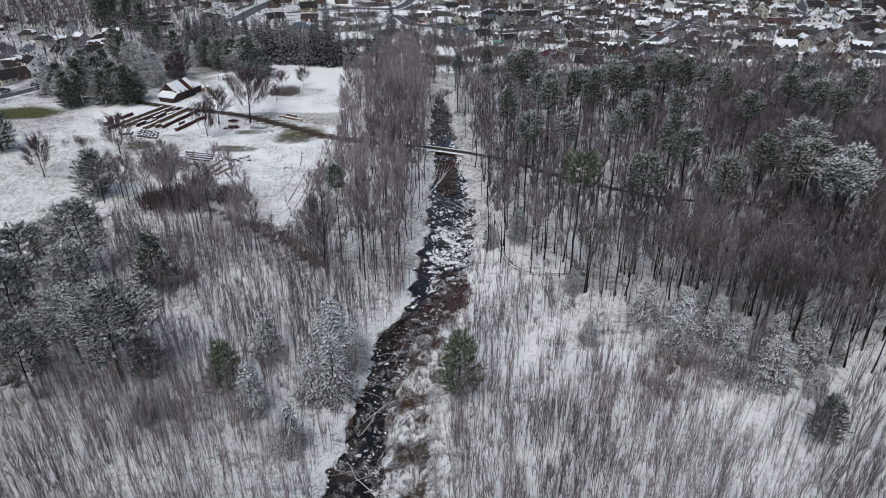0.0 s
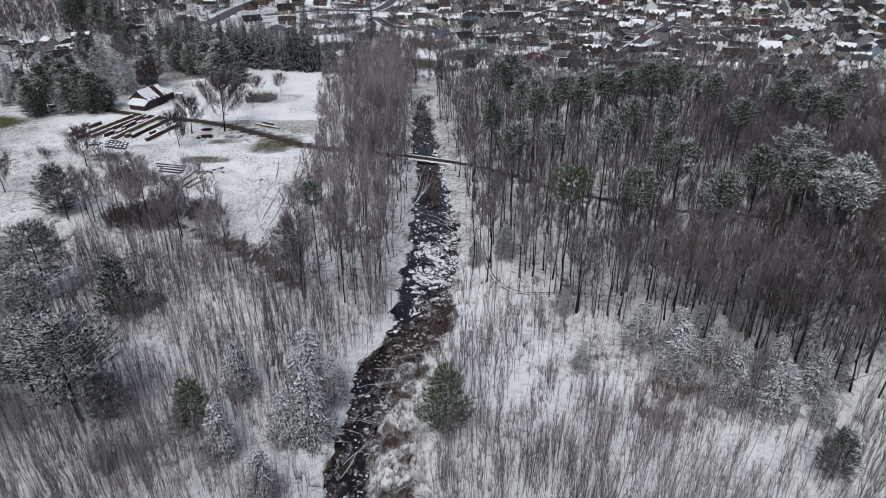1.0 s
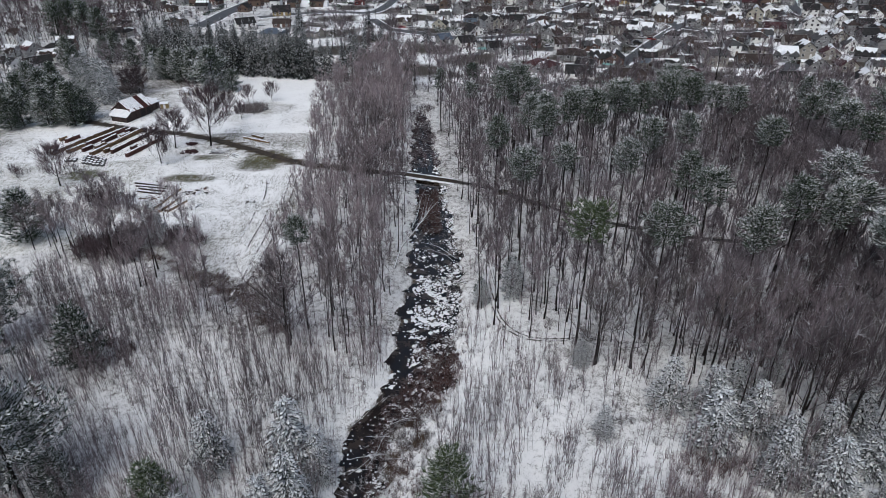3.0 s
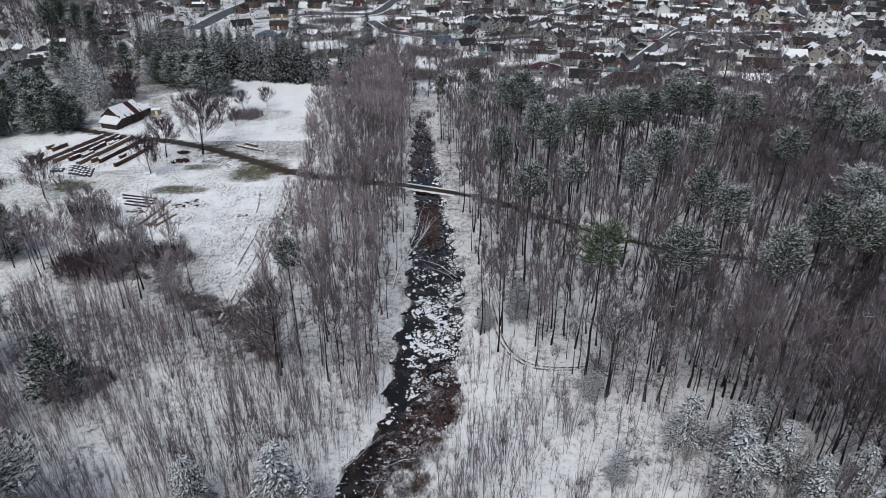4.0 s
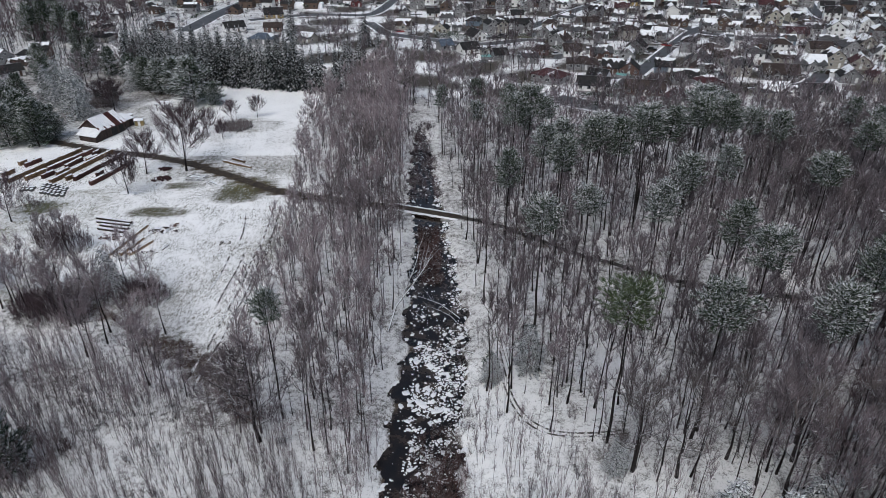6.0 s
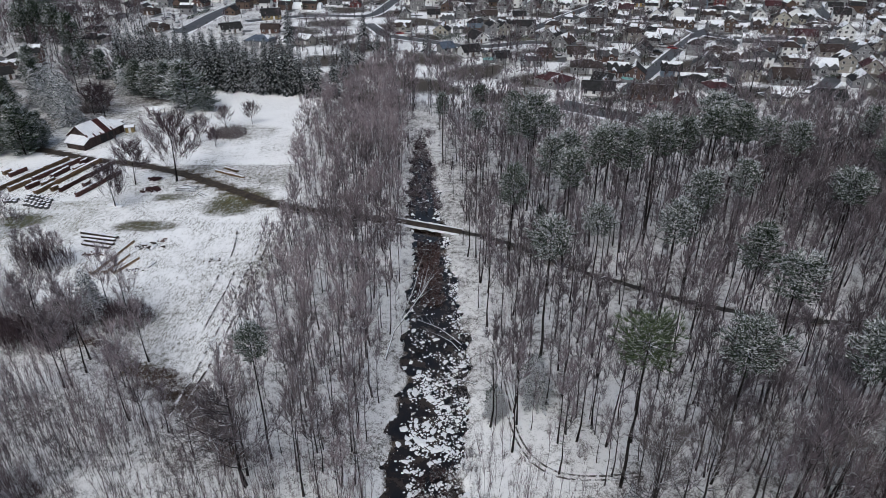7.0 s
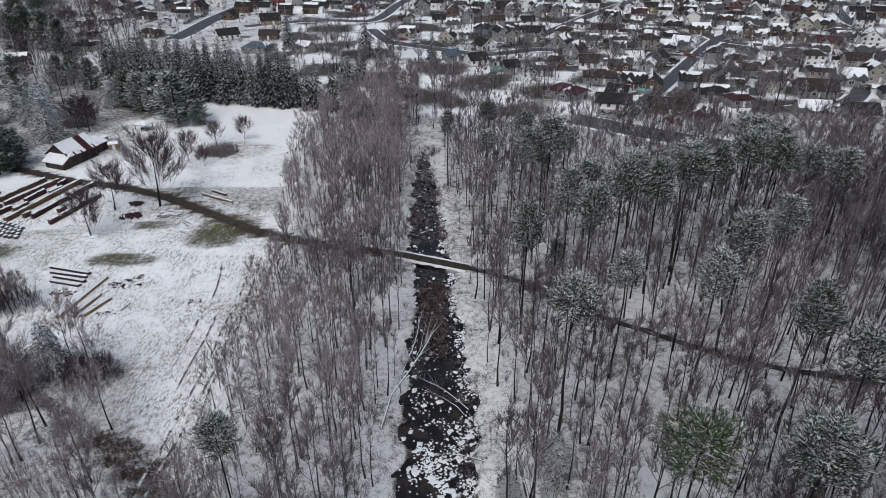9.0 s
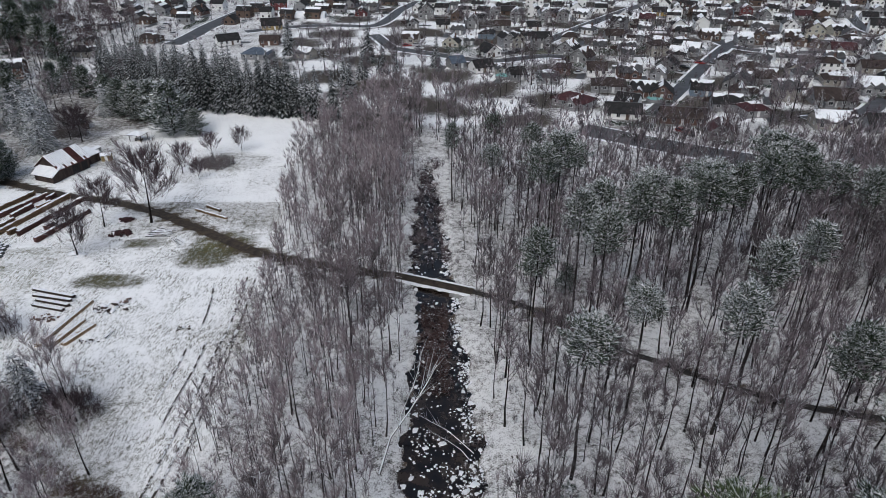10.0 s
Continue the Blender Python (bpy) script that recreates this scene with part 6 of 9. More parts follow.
fb = bmesh.new()
add_box(fb, -0.5, 0.5, -0.06, 0.02, 0, 1)
add_box(fb, -0.42, -0.03, -0.07, 0.0, 0.08, 0.92)
add_box(fb, 0.03, 0.42, -0.07, 0.0, 0.08, 0.92)
fb.to_mesh(FAR_WINDOW)
FAR_WINDOW.materials.append(M_TRIM), FAR_WINDOW.materials.append(M_GLASS)
for far_face in FAR_WINDOW.polygons[6:]:
    far_face.material_index = 1


def window_on(parent, x, y, z, w, h, turn):
    if parent.location.y > 285 or abs(parent.location.x) > 150:
        shared("window", FAR_WINDOW, Matrix.LocRotScale((x, y, z), Euler((0, 0, turn)), (w, 1, h)), parent)
        return
    ob = shared("window", WINDOW, Matrix.LocRotScale((x, y, z), Euler((0, 0, turn)), (w, 1, h)), parent)
    shared("pane", PANE, Matrix(), ob)


def gable_roof(parent, x0, x1, y0, y1, z, rise, mat, snow, over=0.32, thick=0.2, ridge="x"):
    """Two slabs that meet at a ridge along x (or y); snow: share of each slope under snow."""
    turn = Matrix.Rotation(radians(90), 4, "Z") if ridge == "y" else Matrix()
    cx, cy = (x0 + x1) / 2, (y0 + y1) / 2
    lx, ly = (x1 - x0, y1 - y0) if ridge == "x" else (y1 - y0, x1 - x0)
    hx, hy = lx / 2 + over, ly / 2
    drop = rise * over / hy
    pts, n = [], []
    for s in (-1, 1):
        for xx in (-hx, hx):
            pts += [(xx, 0, rise), (xx, s * (hy + over), -drop), (xx, s * (hy + over), -drop + thick), (xx, 0, rise + thick)]
    faces = []
    for b in (0, 8):
        faces += [(b, b + 1, b + 2, b + 3), (b + 4, b + 7, b + 6, b + 5), (b + 3, b + 2, b + 6, b + 7), (b, b + 4, b + 5, b + 1), (b + 1, b + 5, b + 6, b + 2)]
    bm = solid(pts, faces)
    m = Matrix.Translation((cx, cy, z)) @ turn
    bm.transform(m)
    roof = part("roof", bm, mat, parent)
    for s, share in zip((-1, 1), snow):
        if share <= 0.12:
            continue
        # a snow slab with a ragged lower edge, 8 cm deep
        k = 9
        low = [max(0.06, min(1.0, share + (random.uniform(-0.22, 0.22) if share < 0.97 else 0))) for _ in range(k + 1)]
        pts, faces = [], []
        for i in range(k + 1):
            xx = -hx + 2 * hx * i / k
            yy = s * (hy + over) * low[i]
            zz = rise + thick - (rise + drop) * low[i]
            pts += [(xx, 0, rise + thick + 0.01), (xx, 0, rise + thick + 0.13), (xx, yy, zz + 0.10), (xx, yy, zz + 0.005)]
        for i in range(k):
            a, b = 4 * i, 4 * i + 4
            faces += [(a + 1, a + 2, b + 2, b + 1), (a + 2, a + 3, b + 3, b + 2)]
        faces += [(0, 1, 2, 3), (4 * k + 3, 4 * k + 2, 4 * k + 1, 4 * k)]
        bm = solid(pts, faces)
        bm.transform(m)
        part("roof_snow", bm, M_SNOW, roof, "thin snow lying on the roof")
    return roof


def hip_roof(parent, x0, x1, y0, y1, z, rise, mat, snow, over=0.32, thick=0.2):
    x0, x1, y0, y1 = x0 - over, x1 + over, y0 - over, y1 + over
    r = min(x1 - x0, y1 - y0) / 2
    if x1 - x0 >= y1 - y0:
        a, b = (x0 + r * 0.9, (y0 + y1) / 2), (x1 - r * 0.9, (y0 + y1) / 2)
    else:
        a, b = ((x0 + x1) / 2, y0 + r * 0.9), ((x0 + x1) / 2, y1 - r * 0.9)
    lowr, top = z - 0.12, z + rise
    base = [(x0, y0), (x1, y0), (x1, y1), (x0, y1)]
    pts = [(*p, lowr) for p in base] + [(*p, lowr + thick) for p in base] + [(*a, top), (*b, top)]
    wide = x1 - x0 >= y1 - y0
    slopes = [(4, 5, 9, 8), (5, 6, 9), (6, 7, 8, 9), (7, 4, 8)] if wide else [(4, 5, 8), (5, 6, 9, 8), (6, 7, 9), (7, 4, 8, 9)]
    roof = part("roof", solid(pts, [(3, 2, 1, 0), (0, 1, 5, 4), (1, 2, 6, 5), (2, 3, 7, 6), (3, 0, 4, 7)] + slopes), mat, parent)
    P = [Vector(p) for p in pts]
    for i, share in enumerate(snow):
        if share <= 0.05:
            continue
        f = [P[k] for k in slopes[i % 4]]
        foot, head = f[:2], f[2:]
        head = [head[0], head[-1]]
        f = [foot[0].lerp(head[1], 1 - share), foot[1].lerp(head[0], 1 - share)] + f[2:]
        nrm = (f[1] - f[0]).cross(f[2] - f[0]).normalized()
        nrm = nrm if nrm.z > 0 else -nrm
        n = len(f)
        pts2 = [p + nrm * 0.004 for p in f] + [p + nrm * 0.1 for p in f]
        part("roof_snow", solid(pts2, [tuple(range(n)), tuple(range(n, 2 * n))] + [(k, (k + 1) % n, n + (k + 1) % n, n + k) for k in range(n)]), M_SNOW, roof, "thin snow lying on the roof")
    return roof


HOUSE_SPOTS = []


def house(x, y, turn, w=9.0, d=8.0, floors=1, wall="grey", roof="dark", kind="gable", snow=(0.25, 0.8), rise=None, wing=None, label="", plain=False):
    """A house whose front looks to -y before the turn. wing: (offset, width) of a gable that looks forward."""
    HOUSE_SPOTS.append((x, y))
    words = label or f"{wall} {'two-storey' if floors > 1 else 'single-storey'} family house with a {'snowy' if max(snow) > 0.6 else 'partly snowy'} {roof} {'gable' if kind == 'front' else kind} roof"
    root = empty("house", pose(x, y, 0, 0, 0, turn), words, "house", "houses of the suburb")
    h = 0.4 + 2.3 * floors
    rise = rise or (d * 0.34 if kind in ("gable", "front") else 2.2)
    hw, hd = w / 2, d / 2
    pts = [(-hw, -hd, -0.1), (hw, -hd, -0.1), (hw, hd, -0.1), (-hw, hd, -0.1), (-hw, -hd, h), (hw, -hd, h), (hw, hd, h), (-hw, hd, h)]
    faces = [(0, 1, 5, 4), (2, 3, 7, 6), (0, 3, 2, 1)]
    if kind == "gable":
        pts += [(-hw, 0, h + rise), (hw, 0, h + rise)]
        faces += [(1, 2, 6, 9, 5), (3, 0, 4, 8, 7), (4, 5, 9, 8), (6, 7, 8, 9)]
    elif kind == "front":
        rise = w * 0.38
        pts += [(0, -hd, h + rise), (0, hd, h + rise)]
        faces = [(0, 3, 2, 1), (0, 1, 5, 8, 4), (2, 3, 7, 9, 6), (1, 2, 6, 5), (3, 0, 4, 7), (5, 6, 9, 8), (7, 4, 8, 9)]
    else:
        faces += [(1, 2, 6, 5), (3, 0, 4, 7), (4, 5, 6, 7)]
    part("wall", solid(pts, faces), WALLS[wall], root)
    if kind == "gable":
        gable_roof(root, -hw, hw, -hd, hd, h, rise, ROOFS[roof], snow)
    elif kind == "front":
        gable_roof(root, -hw, hw, -hd, hd, h, rise, ROOFS[roof], snow, ridge="y")
    else:
        hip_roof(root, -hw, hw, -hd, hd, h, rise, ROOFS[roof], (snow[0], snow[1], 0.9, snow[0]))
    if not plain:
        part("foundation", box(-hw - 0.04, hw + 0.04, -hd - 0.04, hd + 0.04, -0.15, 0.45), M_CONCRETE, root, "grey concrete foundation")
    count = max(2, int(w / 2.6))
    for f in range(floors):
        z = 1.2 + 2.35 * f
        for i in range(count):
            xx = -hw + w * (i + 0.5) / count
            if f == 0 and i == count // 2:
                continue
            window_on(root, xx, -hd, z, 1.25, 1.3, 0)
        for s in (-1, 1):
            for yy in (-hd * 0.45, hd * 0.45):
                if yy > 0 and y > 323 or plain and (y > 412 or s * x > 0):
                    continue
                window_on(root, s * hw, yy, z, 1.0, 1.2, radians(90 * s))
    if kind == "front":
        window_on(root, 0, -hd, h + rise * 0.22, 1.1, 1.1, 0)
    dx = -hw + w * (count // 2 + 0.5) / count
    door = part("door", box(dx - 0.5, dx + 0.5, -hd - 0.05, -hd + 0.02, 0.3, 2.35), M_TRIM if wall not in ("white", "cream") else WALLS["brown"], root, "front door")
    if not plain:
        part("step", box(dx - 0.9, dx + 0.9, -hd - 1.2, -hd, -0.1, 0.3), M_CONCRETE, root, "concrete doorstep")
    if wing:
        ox, ww = wing
        dep = 1.8
        hr = ww * 0.42
        pts = [(ox - ww / 2, -hd - dep, -0.1), (ox + ww / 2, -hd - dep, -0.1), (ox + ww / 2, 0, -0.1), (ox - ww / 2, 0, -0.1), (ox - ww / 2, -hd - dep, h - 0.1), (ox + ww / 2, -hd - dep, h - 0.1), (ox + ww / 2, 0, h - 0.1), (ox - ww / 2, 0, h - 0.1), (ox, -hd - dep, h + hr - 0.1), (ox, 0, h + hr - 0.1)]
        part("wing", solid(pts, [(0, 3, 2, 1), (0, 1, 5, 8, 4), (2, 3, 7, 9, 6), (1, 2, 6, 5), (3, 0, 4, 7), (5, 6, 9, 8), (7, 4, 8, 9)]), WALLS[wall], root)
        gable_roof(root, ox - ww / 2, ox + ww / 2, -hd - dep, 0, h - 0.1, hr, ROOFS[roof], (snow[1], snow[0]), ridge="y", over=0.35)
        window_on(root, ox, -hd - dep, 1.2, min(2.0, ww * 0.5), 1.4, 0)
        if floors > 1:
            window_on(root, ox, -hd - dep, 3.5, 1.3, 1.2, 0)
    if int(abs(x) * 7 + abs(y)) % 3 == 0:
        part("chimney", box(hw * 0.35, hw * 0.35 + 0.7, 0.2, 0.9, h + rise * 0.4, h + rise + 0.9), WALLS["brick"], root, "brick chimney")
    return root


house(-170.3, 355.0, 12, 7.8, 7.4, 2, "brick", "dark", "gable", (0.4, 0.68))
house(-160.5, 394.9, -9, 10.6, 8.3, 1, "beige", "dark", "hip", (0.04, 0.45), label="long low house with black hip roof edged with snow")
house(-169.9, 418.8, -9, 9.2, 7.6, 1, "beige", "dark", "hip", (0.04, 0.38))
house(-187.8, 454.0, -11, 5.7, 6.7, 1, "brown", "grey", "hip", (0.72, 0.68))
house(-176.5, 459.0, -11, 7.2, 8.4, 1, "grey", "grey", "hip", (0.76, 0.68))
house(-140.3, 423.4, -17, 10.7, 8.4, 1, "brown", "brown", "hip", (0.08, 0.38))
house(-165.8, 515.2, -23, 6.5, 7.8, 2, "brown", "brown", "gable", (0.56, 0.68))
house(-139.2, 502.4, -23, 8.0, 7.7, 1, "brick", "dark", "front", (0.08, 0.45))
house(-161.2, 474.4, -14, 8.7, 7.7, 1, "brown", "brown", "hip", (0.16, 0.38))
house(-99.4, 416.6, 29, 10.7, 7.6, 1, "white", "dark", "gable", (0.04, 0.38))
house(-77.6, 387.2, -11, 12.7, 9.1, 1, "grey", "blue", "hip", (0.04, 0.68), label="grey house with a slate-blue hip roof")
house(-78.2, 415.3, 0, 9.2, 5.9, 1, "brick", "brown", "gable", (0.08, 0.38))
house(-85.9, 456.3, 14, 10.8, 9.2, 1, "olive", "dark", "gable", (0.04, 0.6), label="ochre house with a dark gable roof")
house(-94.4, 518.6, 12, 10.1, 7.8, 2, "red", "dark", "gable", (0.12, 0.45), label="dark red barn-like house")
house(-40.1, 494.5, 0, 6.9, 6.8, 1, "red", "dark", "front", (0.16, 0.45))
house(-36.9, 518.3, -6, 10.1, 7.8, 1, "grey", "grey", "gable", (0.4, 0.68))
house(-1.1, 486.7, 0, 9.3, 9.3, 2, "grey", "dark", "front", (0.08, 0.3))
house(-8.6, 458.6, 6, 6.4, 6.7, 1, "grey", "dark", "front", (0.16, 0.38))
house(-9.4, 418.8, -11, 10.0, 7.6, 1, "beige", "brown", "gable", (0.4, 0.68), wing=(2.0, 3.4))
house(-55.5, 386.6, -28, 7.1, 6.6, 1, "beige", "grey", "gable", (0.72, 0.71))
house(8.3, 454.9, 0, 7.2, 6.7, 1, "white", "dark", "gable", (0.08, 0.45))
house(24.7, 457.4, 0, 6.4, 6.7, 2, "grey", "grey", "front", (0.4, 0.6))
house(38.6, 484.0, 0, 6.5, 6.8, 2, "grey", "brown", "front", (0.32, 0.52))
house(40.3, 450.5, 0, 8.6, 6.7, 1, "grey", "brown", "gable", (0.08, 0.38))
house(50.8, 475.0, -11, 6.5, 7.7, 2, "grey", "grey", "front", (0.4, 0.6))
house(57.0, 446.8, 0, 7.2, 6.7, 1, "white", "dark", "gable", (0.08, 0.38))
house(67.7, 472.2, -9, 6.5, 6.8, 2, "grey", "grey", "front", (0.32, 0.68))
house(77.3, 471.9, -11, 6.5, 6.8, 2, "grey", "dark", "front", (0.4, 0.6))
house(11.7, 407.5, -17, 7.8, 6.6, 1, "cream", "dark", "front", (0.32, 0.6), label="cream house with a dark roof behind a snowy hedge")
house(20.1, 411.4, 0, 5.0, 5.0, 1, "grey", "grey", "gable", (0.64, 0.68))
house(28.3, 387.8, 28, 7.8, 8.3, 1, "white", "dark", "front", (0.68, 0.08), label="white gable house with a steep dark roof")
house(37.8, 406.9, 17, 5.6, 7.5, 2, "grey", "dark", "front", (0.72, 0.15))
house(42.9, 406.4, 23, 5.6, 6.6, 2, "beige", "dark", "front", (0.16, 0.22))
house(54.9, 406.0, 0, 9.2, 6.6, 2, "grey", "dark", "gable", (0.04, 0.3), wing=(2.7, 3.4))
house(66.0, 393.1, -34, 8.6, 8.3, 1, "grey", "dark", "front", (0.56, 0.15))
house(12.2, 366.9, 23, 6.3, 6.6, 1, "grey", "blue", "gable", (0.08, 0.38))
house(22.7, 359.3, 23, 8.5, 7.4, 1, "white", "dark", "gable", (0.04, 0.45))
house(30.3, 354.6, 23, 3.5, 3.3, 1, "beige", "grey", "front", (0.4, 0.38), label="small beige garden shed")
house(36.1, 347.0, 12, 6.3, 6.5, 1, "grey", "dark", "gable", (0.08, 0.38))
house(48.3, 342.5, -6, 9.1, 9.0, 1, "grey", "grey", "hip", (0.4, 0.22))
house(52.7, 309.8, -42, 12.9, 9.2, 1, "grey", "maroon", "hip", (0.02, 0.15), wing=(2.3, 3.9), label="grey house with a large maroon hip roof")
house(66.3, 295.3, -13, 12.0, 7.3, 1, "white", "dark", "gable", (0.04, 0.52), label="white bungalow with a dark roof and shuttered windows")
house(91.1, 483.7, -40, 8.7, 6.8, 1, "white", "grey", "gable", (0.64, 0.68))
house(84.6, 437.2, -39, 7.9, 7.6, 1, "white", "grey", "hip", (0.64, 0.3))
house(103.7, 448.0, -39, 7.2, 6.7, 2, "grey", "dark", "gable", (0.24, 0.52), wing=(1.4, 2.7))
house(94.4, 422.4, 0, 9.2, 6.7, 1, "grey", "brown", "gable", (0.08, 0.52))
house(116.2, 441.5, -39, 6.4, 6.7, 1, "grey", "grey", "gable", (0.64, 0.68))
house(108.0, 416.5, -23, 6.4, 6.7, 1, "grey", "grey", "gable", (0.64, 0.6))
house(138.4, 489.1, -11, 8.0, 6.8, 1, "yellow", "dark", "gable", (0.08, 0.38), label="yellow house with a dark roof")
house(147.2, 484.9, -17, 6.5, 6.8, 2, "white", "dark", "front", (0.32, 0.52))
house(158.8, 477.1, -17, 7.2, 6.8, 2, "white", "grey", "front", (0.64, 0.38))
house(174.4, 478.3, -17, 7.2, 6.8, 2, "blue", "dark", "front", (0.24, 0.45))
house(132.6, 430.6, -23, 7.2, 6.7, 1, "grey", "dark", "gable", (0.24, 0.6))
house(143.2, 420.9, -6, 9.2, 7.6, 1, "brown", "brown", "gable", (0.56, 0.68), wing=(2.0, 3.4))
house(113.1, 403.8, -39, 7.8, 6.6, 1, "grey", "grey", "gable", (0.64, 0.68))
house(121.7, 387.3, 58, 7.8, 7.5, 1, "grey", "grey", "front", (0.16, 0.68))
house(113.5, 380.0, 58, 7.1, 7.5, 1, "grey", "dark", "front", (0.08, 0.6))
house(102.0, 359.7, -28, 8.5, 8.2, 1, "grey", "dark", "front", (0.12, 0.22))
house(93.8, 344.9, -23, 6.3, 6.5, 1, "grey", "grey", "front", (0.64, 0.38))
house(86.9, 318.6, -17, 8.0, 8.4, 1, "brick", "dark", "front", (0.12, 0.3), label="brick house with a dark roof edged with snow")
house(80.5, 321.7, -13, 8.0, 8.4, 1, "brick", "dark", "gable", (0.24, 0.52), wing=(-1.6, 3.1))
house(69.8, 330.2, -11, 12.9, 10.2, 1, "grey", "brown", "hip", (0.04, 0.22))
house(69.3, 376.7, -39, 8.5, 8.3, 1, "grey", "brown", "front", (0.32, 0.22))
house(156.8, 411.1, -6, 8.6, 7.6, 1, "grey", "grey", "gable", (0.68, 0.71), wing=(1.4, 3.4))
house(163.2, 408.4, -17, 6.4, 7.6, 2, "brown", "brown", "front", (0.24, 0.22))
house(167.6, 404.1, -17, 6.4, 6.6, 1, "grey", "brown", "gable", (0.48, 0.6), wing=(0.7, 3.4))
house(190.3, 435.9, -17, 7.2, 7.6, 2, "white", "grey", "front", (0.56, 0.22), label="tall white gable house")
house(198.6, 460.0, -17, 7.9, 6.7, 1, "grey", "dark", "gable", (0.24, 0.52))
house(217.0, 474.8, -11, 8.7, 6.8, 1, "grey", "maroon", "gable", (0.08, 0.45), label="grey house with a maroon roof")
house(197.1, 421.7, -23, 8.6, 8.4, 2, "cream", "brown", "front", (0.32, 0.22), label="cream two-storey gable house with brown roof")
house(241.9, 490.6, -29, 8.7, 7.7, 2, "white", "dark", "gable", (0.08, 0.38), wing=(-2.0, 2.7))
house(180.9, 403.5, -14, 6.4, 6.6, 1, "brown", "brown", "front", (0.24, 0.3))
house(185.8, 400.9, -14, 6.4, 6.6, 1, "brown", "dark", "front", (0.4, 0.3))
house(191.9, 386.8, -14, 10.6, 7.5, 1, "beige", "maroon", "gable", (0.04, 0.6), wing=(-2.7, 4.1), label="beige house with a maroon roof")
house(215.3, 420.7, -23, 7.9, 7.6, 1, "grey", "grey", "front", (0.24, 0.22))
house(235.1, 431.4, -23, 8.6, 8.4, 2, "white", "dark", "gable", (0.08, 0.38))
house(178.8, 370.0, -14, 7.1, 6.6, 1, "blue", "grey", "gable", (0.24, 0.45))
house(185.5, 352.5, -11, 9.9, 7.4, 1, "beige", "brown", "gable", (0.04, 0.38))
house(166.1, 324.0, -13, 10.4, 9.3, 1, "grey", "grey", "gable", (0.68, 0.68), wing=(-0.8, 3.9))
house(120.3, 330.6, -28, 10.4, 10.2, 1, "grey", "grey", "front", (0.12, 0.22), label="grey gable house beside a driveway")
house(134.8, 354.5, -34, 9.1, 7.4, 1, "brown", "brown", "hip", (0.08, 0.22))
house(145.6, 368.4, -34, 7.8, 7.5, 1, "grey", "grey", "front", (0.32, 0.15))
house(161.1, 334.9, -17, 10.4, 8.4, 1, "beige", "brown", "hip", (0.48, 0.6))
house(145.2, 309.1, -11, 13.7, 9.2, 1, "grey", "brown", "gable", (0.08, 0.45), wing=(-2.3, 3.1))
house(105.2, 304.6, -9, 9.7, 7.3, 1, "grey", "dark", "gable", (0.24, 0.6))
house(130.6, 283.7, -9, 10.3, 8.3, 1, "beige", "grey", "gable", (0.72, 0.71), label="beige house with a snow-covered roof")
house(84.5, 289.5, -13, 14.4, 7.3, 1, "brick", "brown", "gable", (0.02, 0.15), label="long brown brick bungalow")
house(91.9, 275.5, -17, 7.2, 8.3, 1, "grey", "maroon", "front", (0.08, 0.15))
house(145.4, 280.4, -9, 9.6, 8.3, 1, "grey", "dark", "gable", (0.08, 0.6))
house(123.2, 250.5, -28, 8.8, 8.2, 1, "blue", "grey", "front", (0.32, 0.38), label="blue-grey house behind the pines")
house(187.0, 481.5, -16, 6.5, 6.8, 2, "red", "maroon", "front", (0.28, 0.64))
house(190.7, 467.1, -16, 6.5, 6.8, 2, "grey", "brown", "front", (0.28, 0.64))
house(165.8, 445.5, -16, 7.2, 6.7, 1, "grey", "brown", "gable", (0.28, 0.64))
house(159.0, 452.0, -16, 6.4, 6.7, 1, "grey", "grey", "gable", (0.28, 0.64))
house(177.3, 440.5, -16, 7.9, 6.7, 1, "grey", "grey", "gable", (0.28, 0.64))
house(210.2, 499.4, -16, 8.0, 6.8, 1, "white", "dark", "gable", (0.28, 0.64))
house(245.6, 478.8, -16, 7.2, 6.8, 2, "grey", "grey", "gable", (0.28, 0.64))
house(278.8, 506.5, -16, 8.0, 6.8, 2, "white", "dark", "front", (0.28, 0.64))
house(235.4, 518.9, -16, 8.8, 6.9, 2, "white", "grey", "gable", (0.28, 0.64))
house(192.7, 520.9, -16, 6.5, 6.9, 2, "beige", "brown", "front", (0.28, 0.64))
house(164.1, 522.1, -16, 7.3, 6.9, 1, "white", "dark", "gable", (0.28, 0.64))
house(140.2, 527.6, -16, 8.0, 6.9, 1, "grey", "grey", "gable", (0.28, 0.64))
house(114.7, 520.1, -16, 8.0, 6.9, 1, "white", "grey", "gable", (0.28, 0.64))
house(81.8, 517.2, -16, 8.0, 6.8, 1, "grey", "dark", "gable", (0.28, 0.64))
house(65.8, 517.9, -16, 7.3, 6.8, 2, "white", "grey", "front", (0.28, 0.64))
house(47.6, 514.5, -16, 8.0, 6.8, 1, "grey", "dark", "gable", (0.28, 0.64))
house(32.3, 523.5, -16, 7.3, 6.9, 1, "white", "dark", "gable", (0.28, 0.64))
house(15.9, 520.0, -16, 8.7, 6.8, 1, "grey", "grey", "gable", (0.28, 0.64))
house(16.3, 439.4, -16, 6.4, 6.7, 1, "grey", "grey", "gable", (0.28, 0.64))
house(50.1, 424.1, -16, 5.7, 6.7, 1, "grey", "dark", "gable", (0.28, 0.64))
house(81.7, 397.7, -16, 5.6, 6.6, 1, "grey", "grey", "gable", (0.28, 0.64))
house(90.5, 380.5, -16, 5.6, 6.6, 1, "grey", "grey", "gable", (0.28, 0.64))
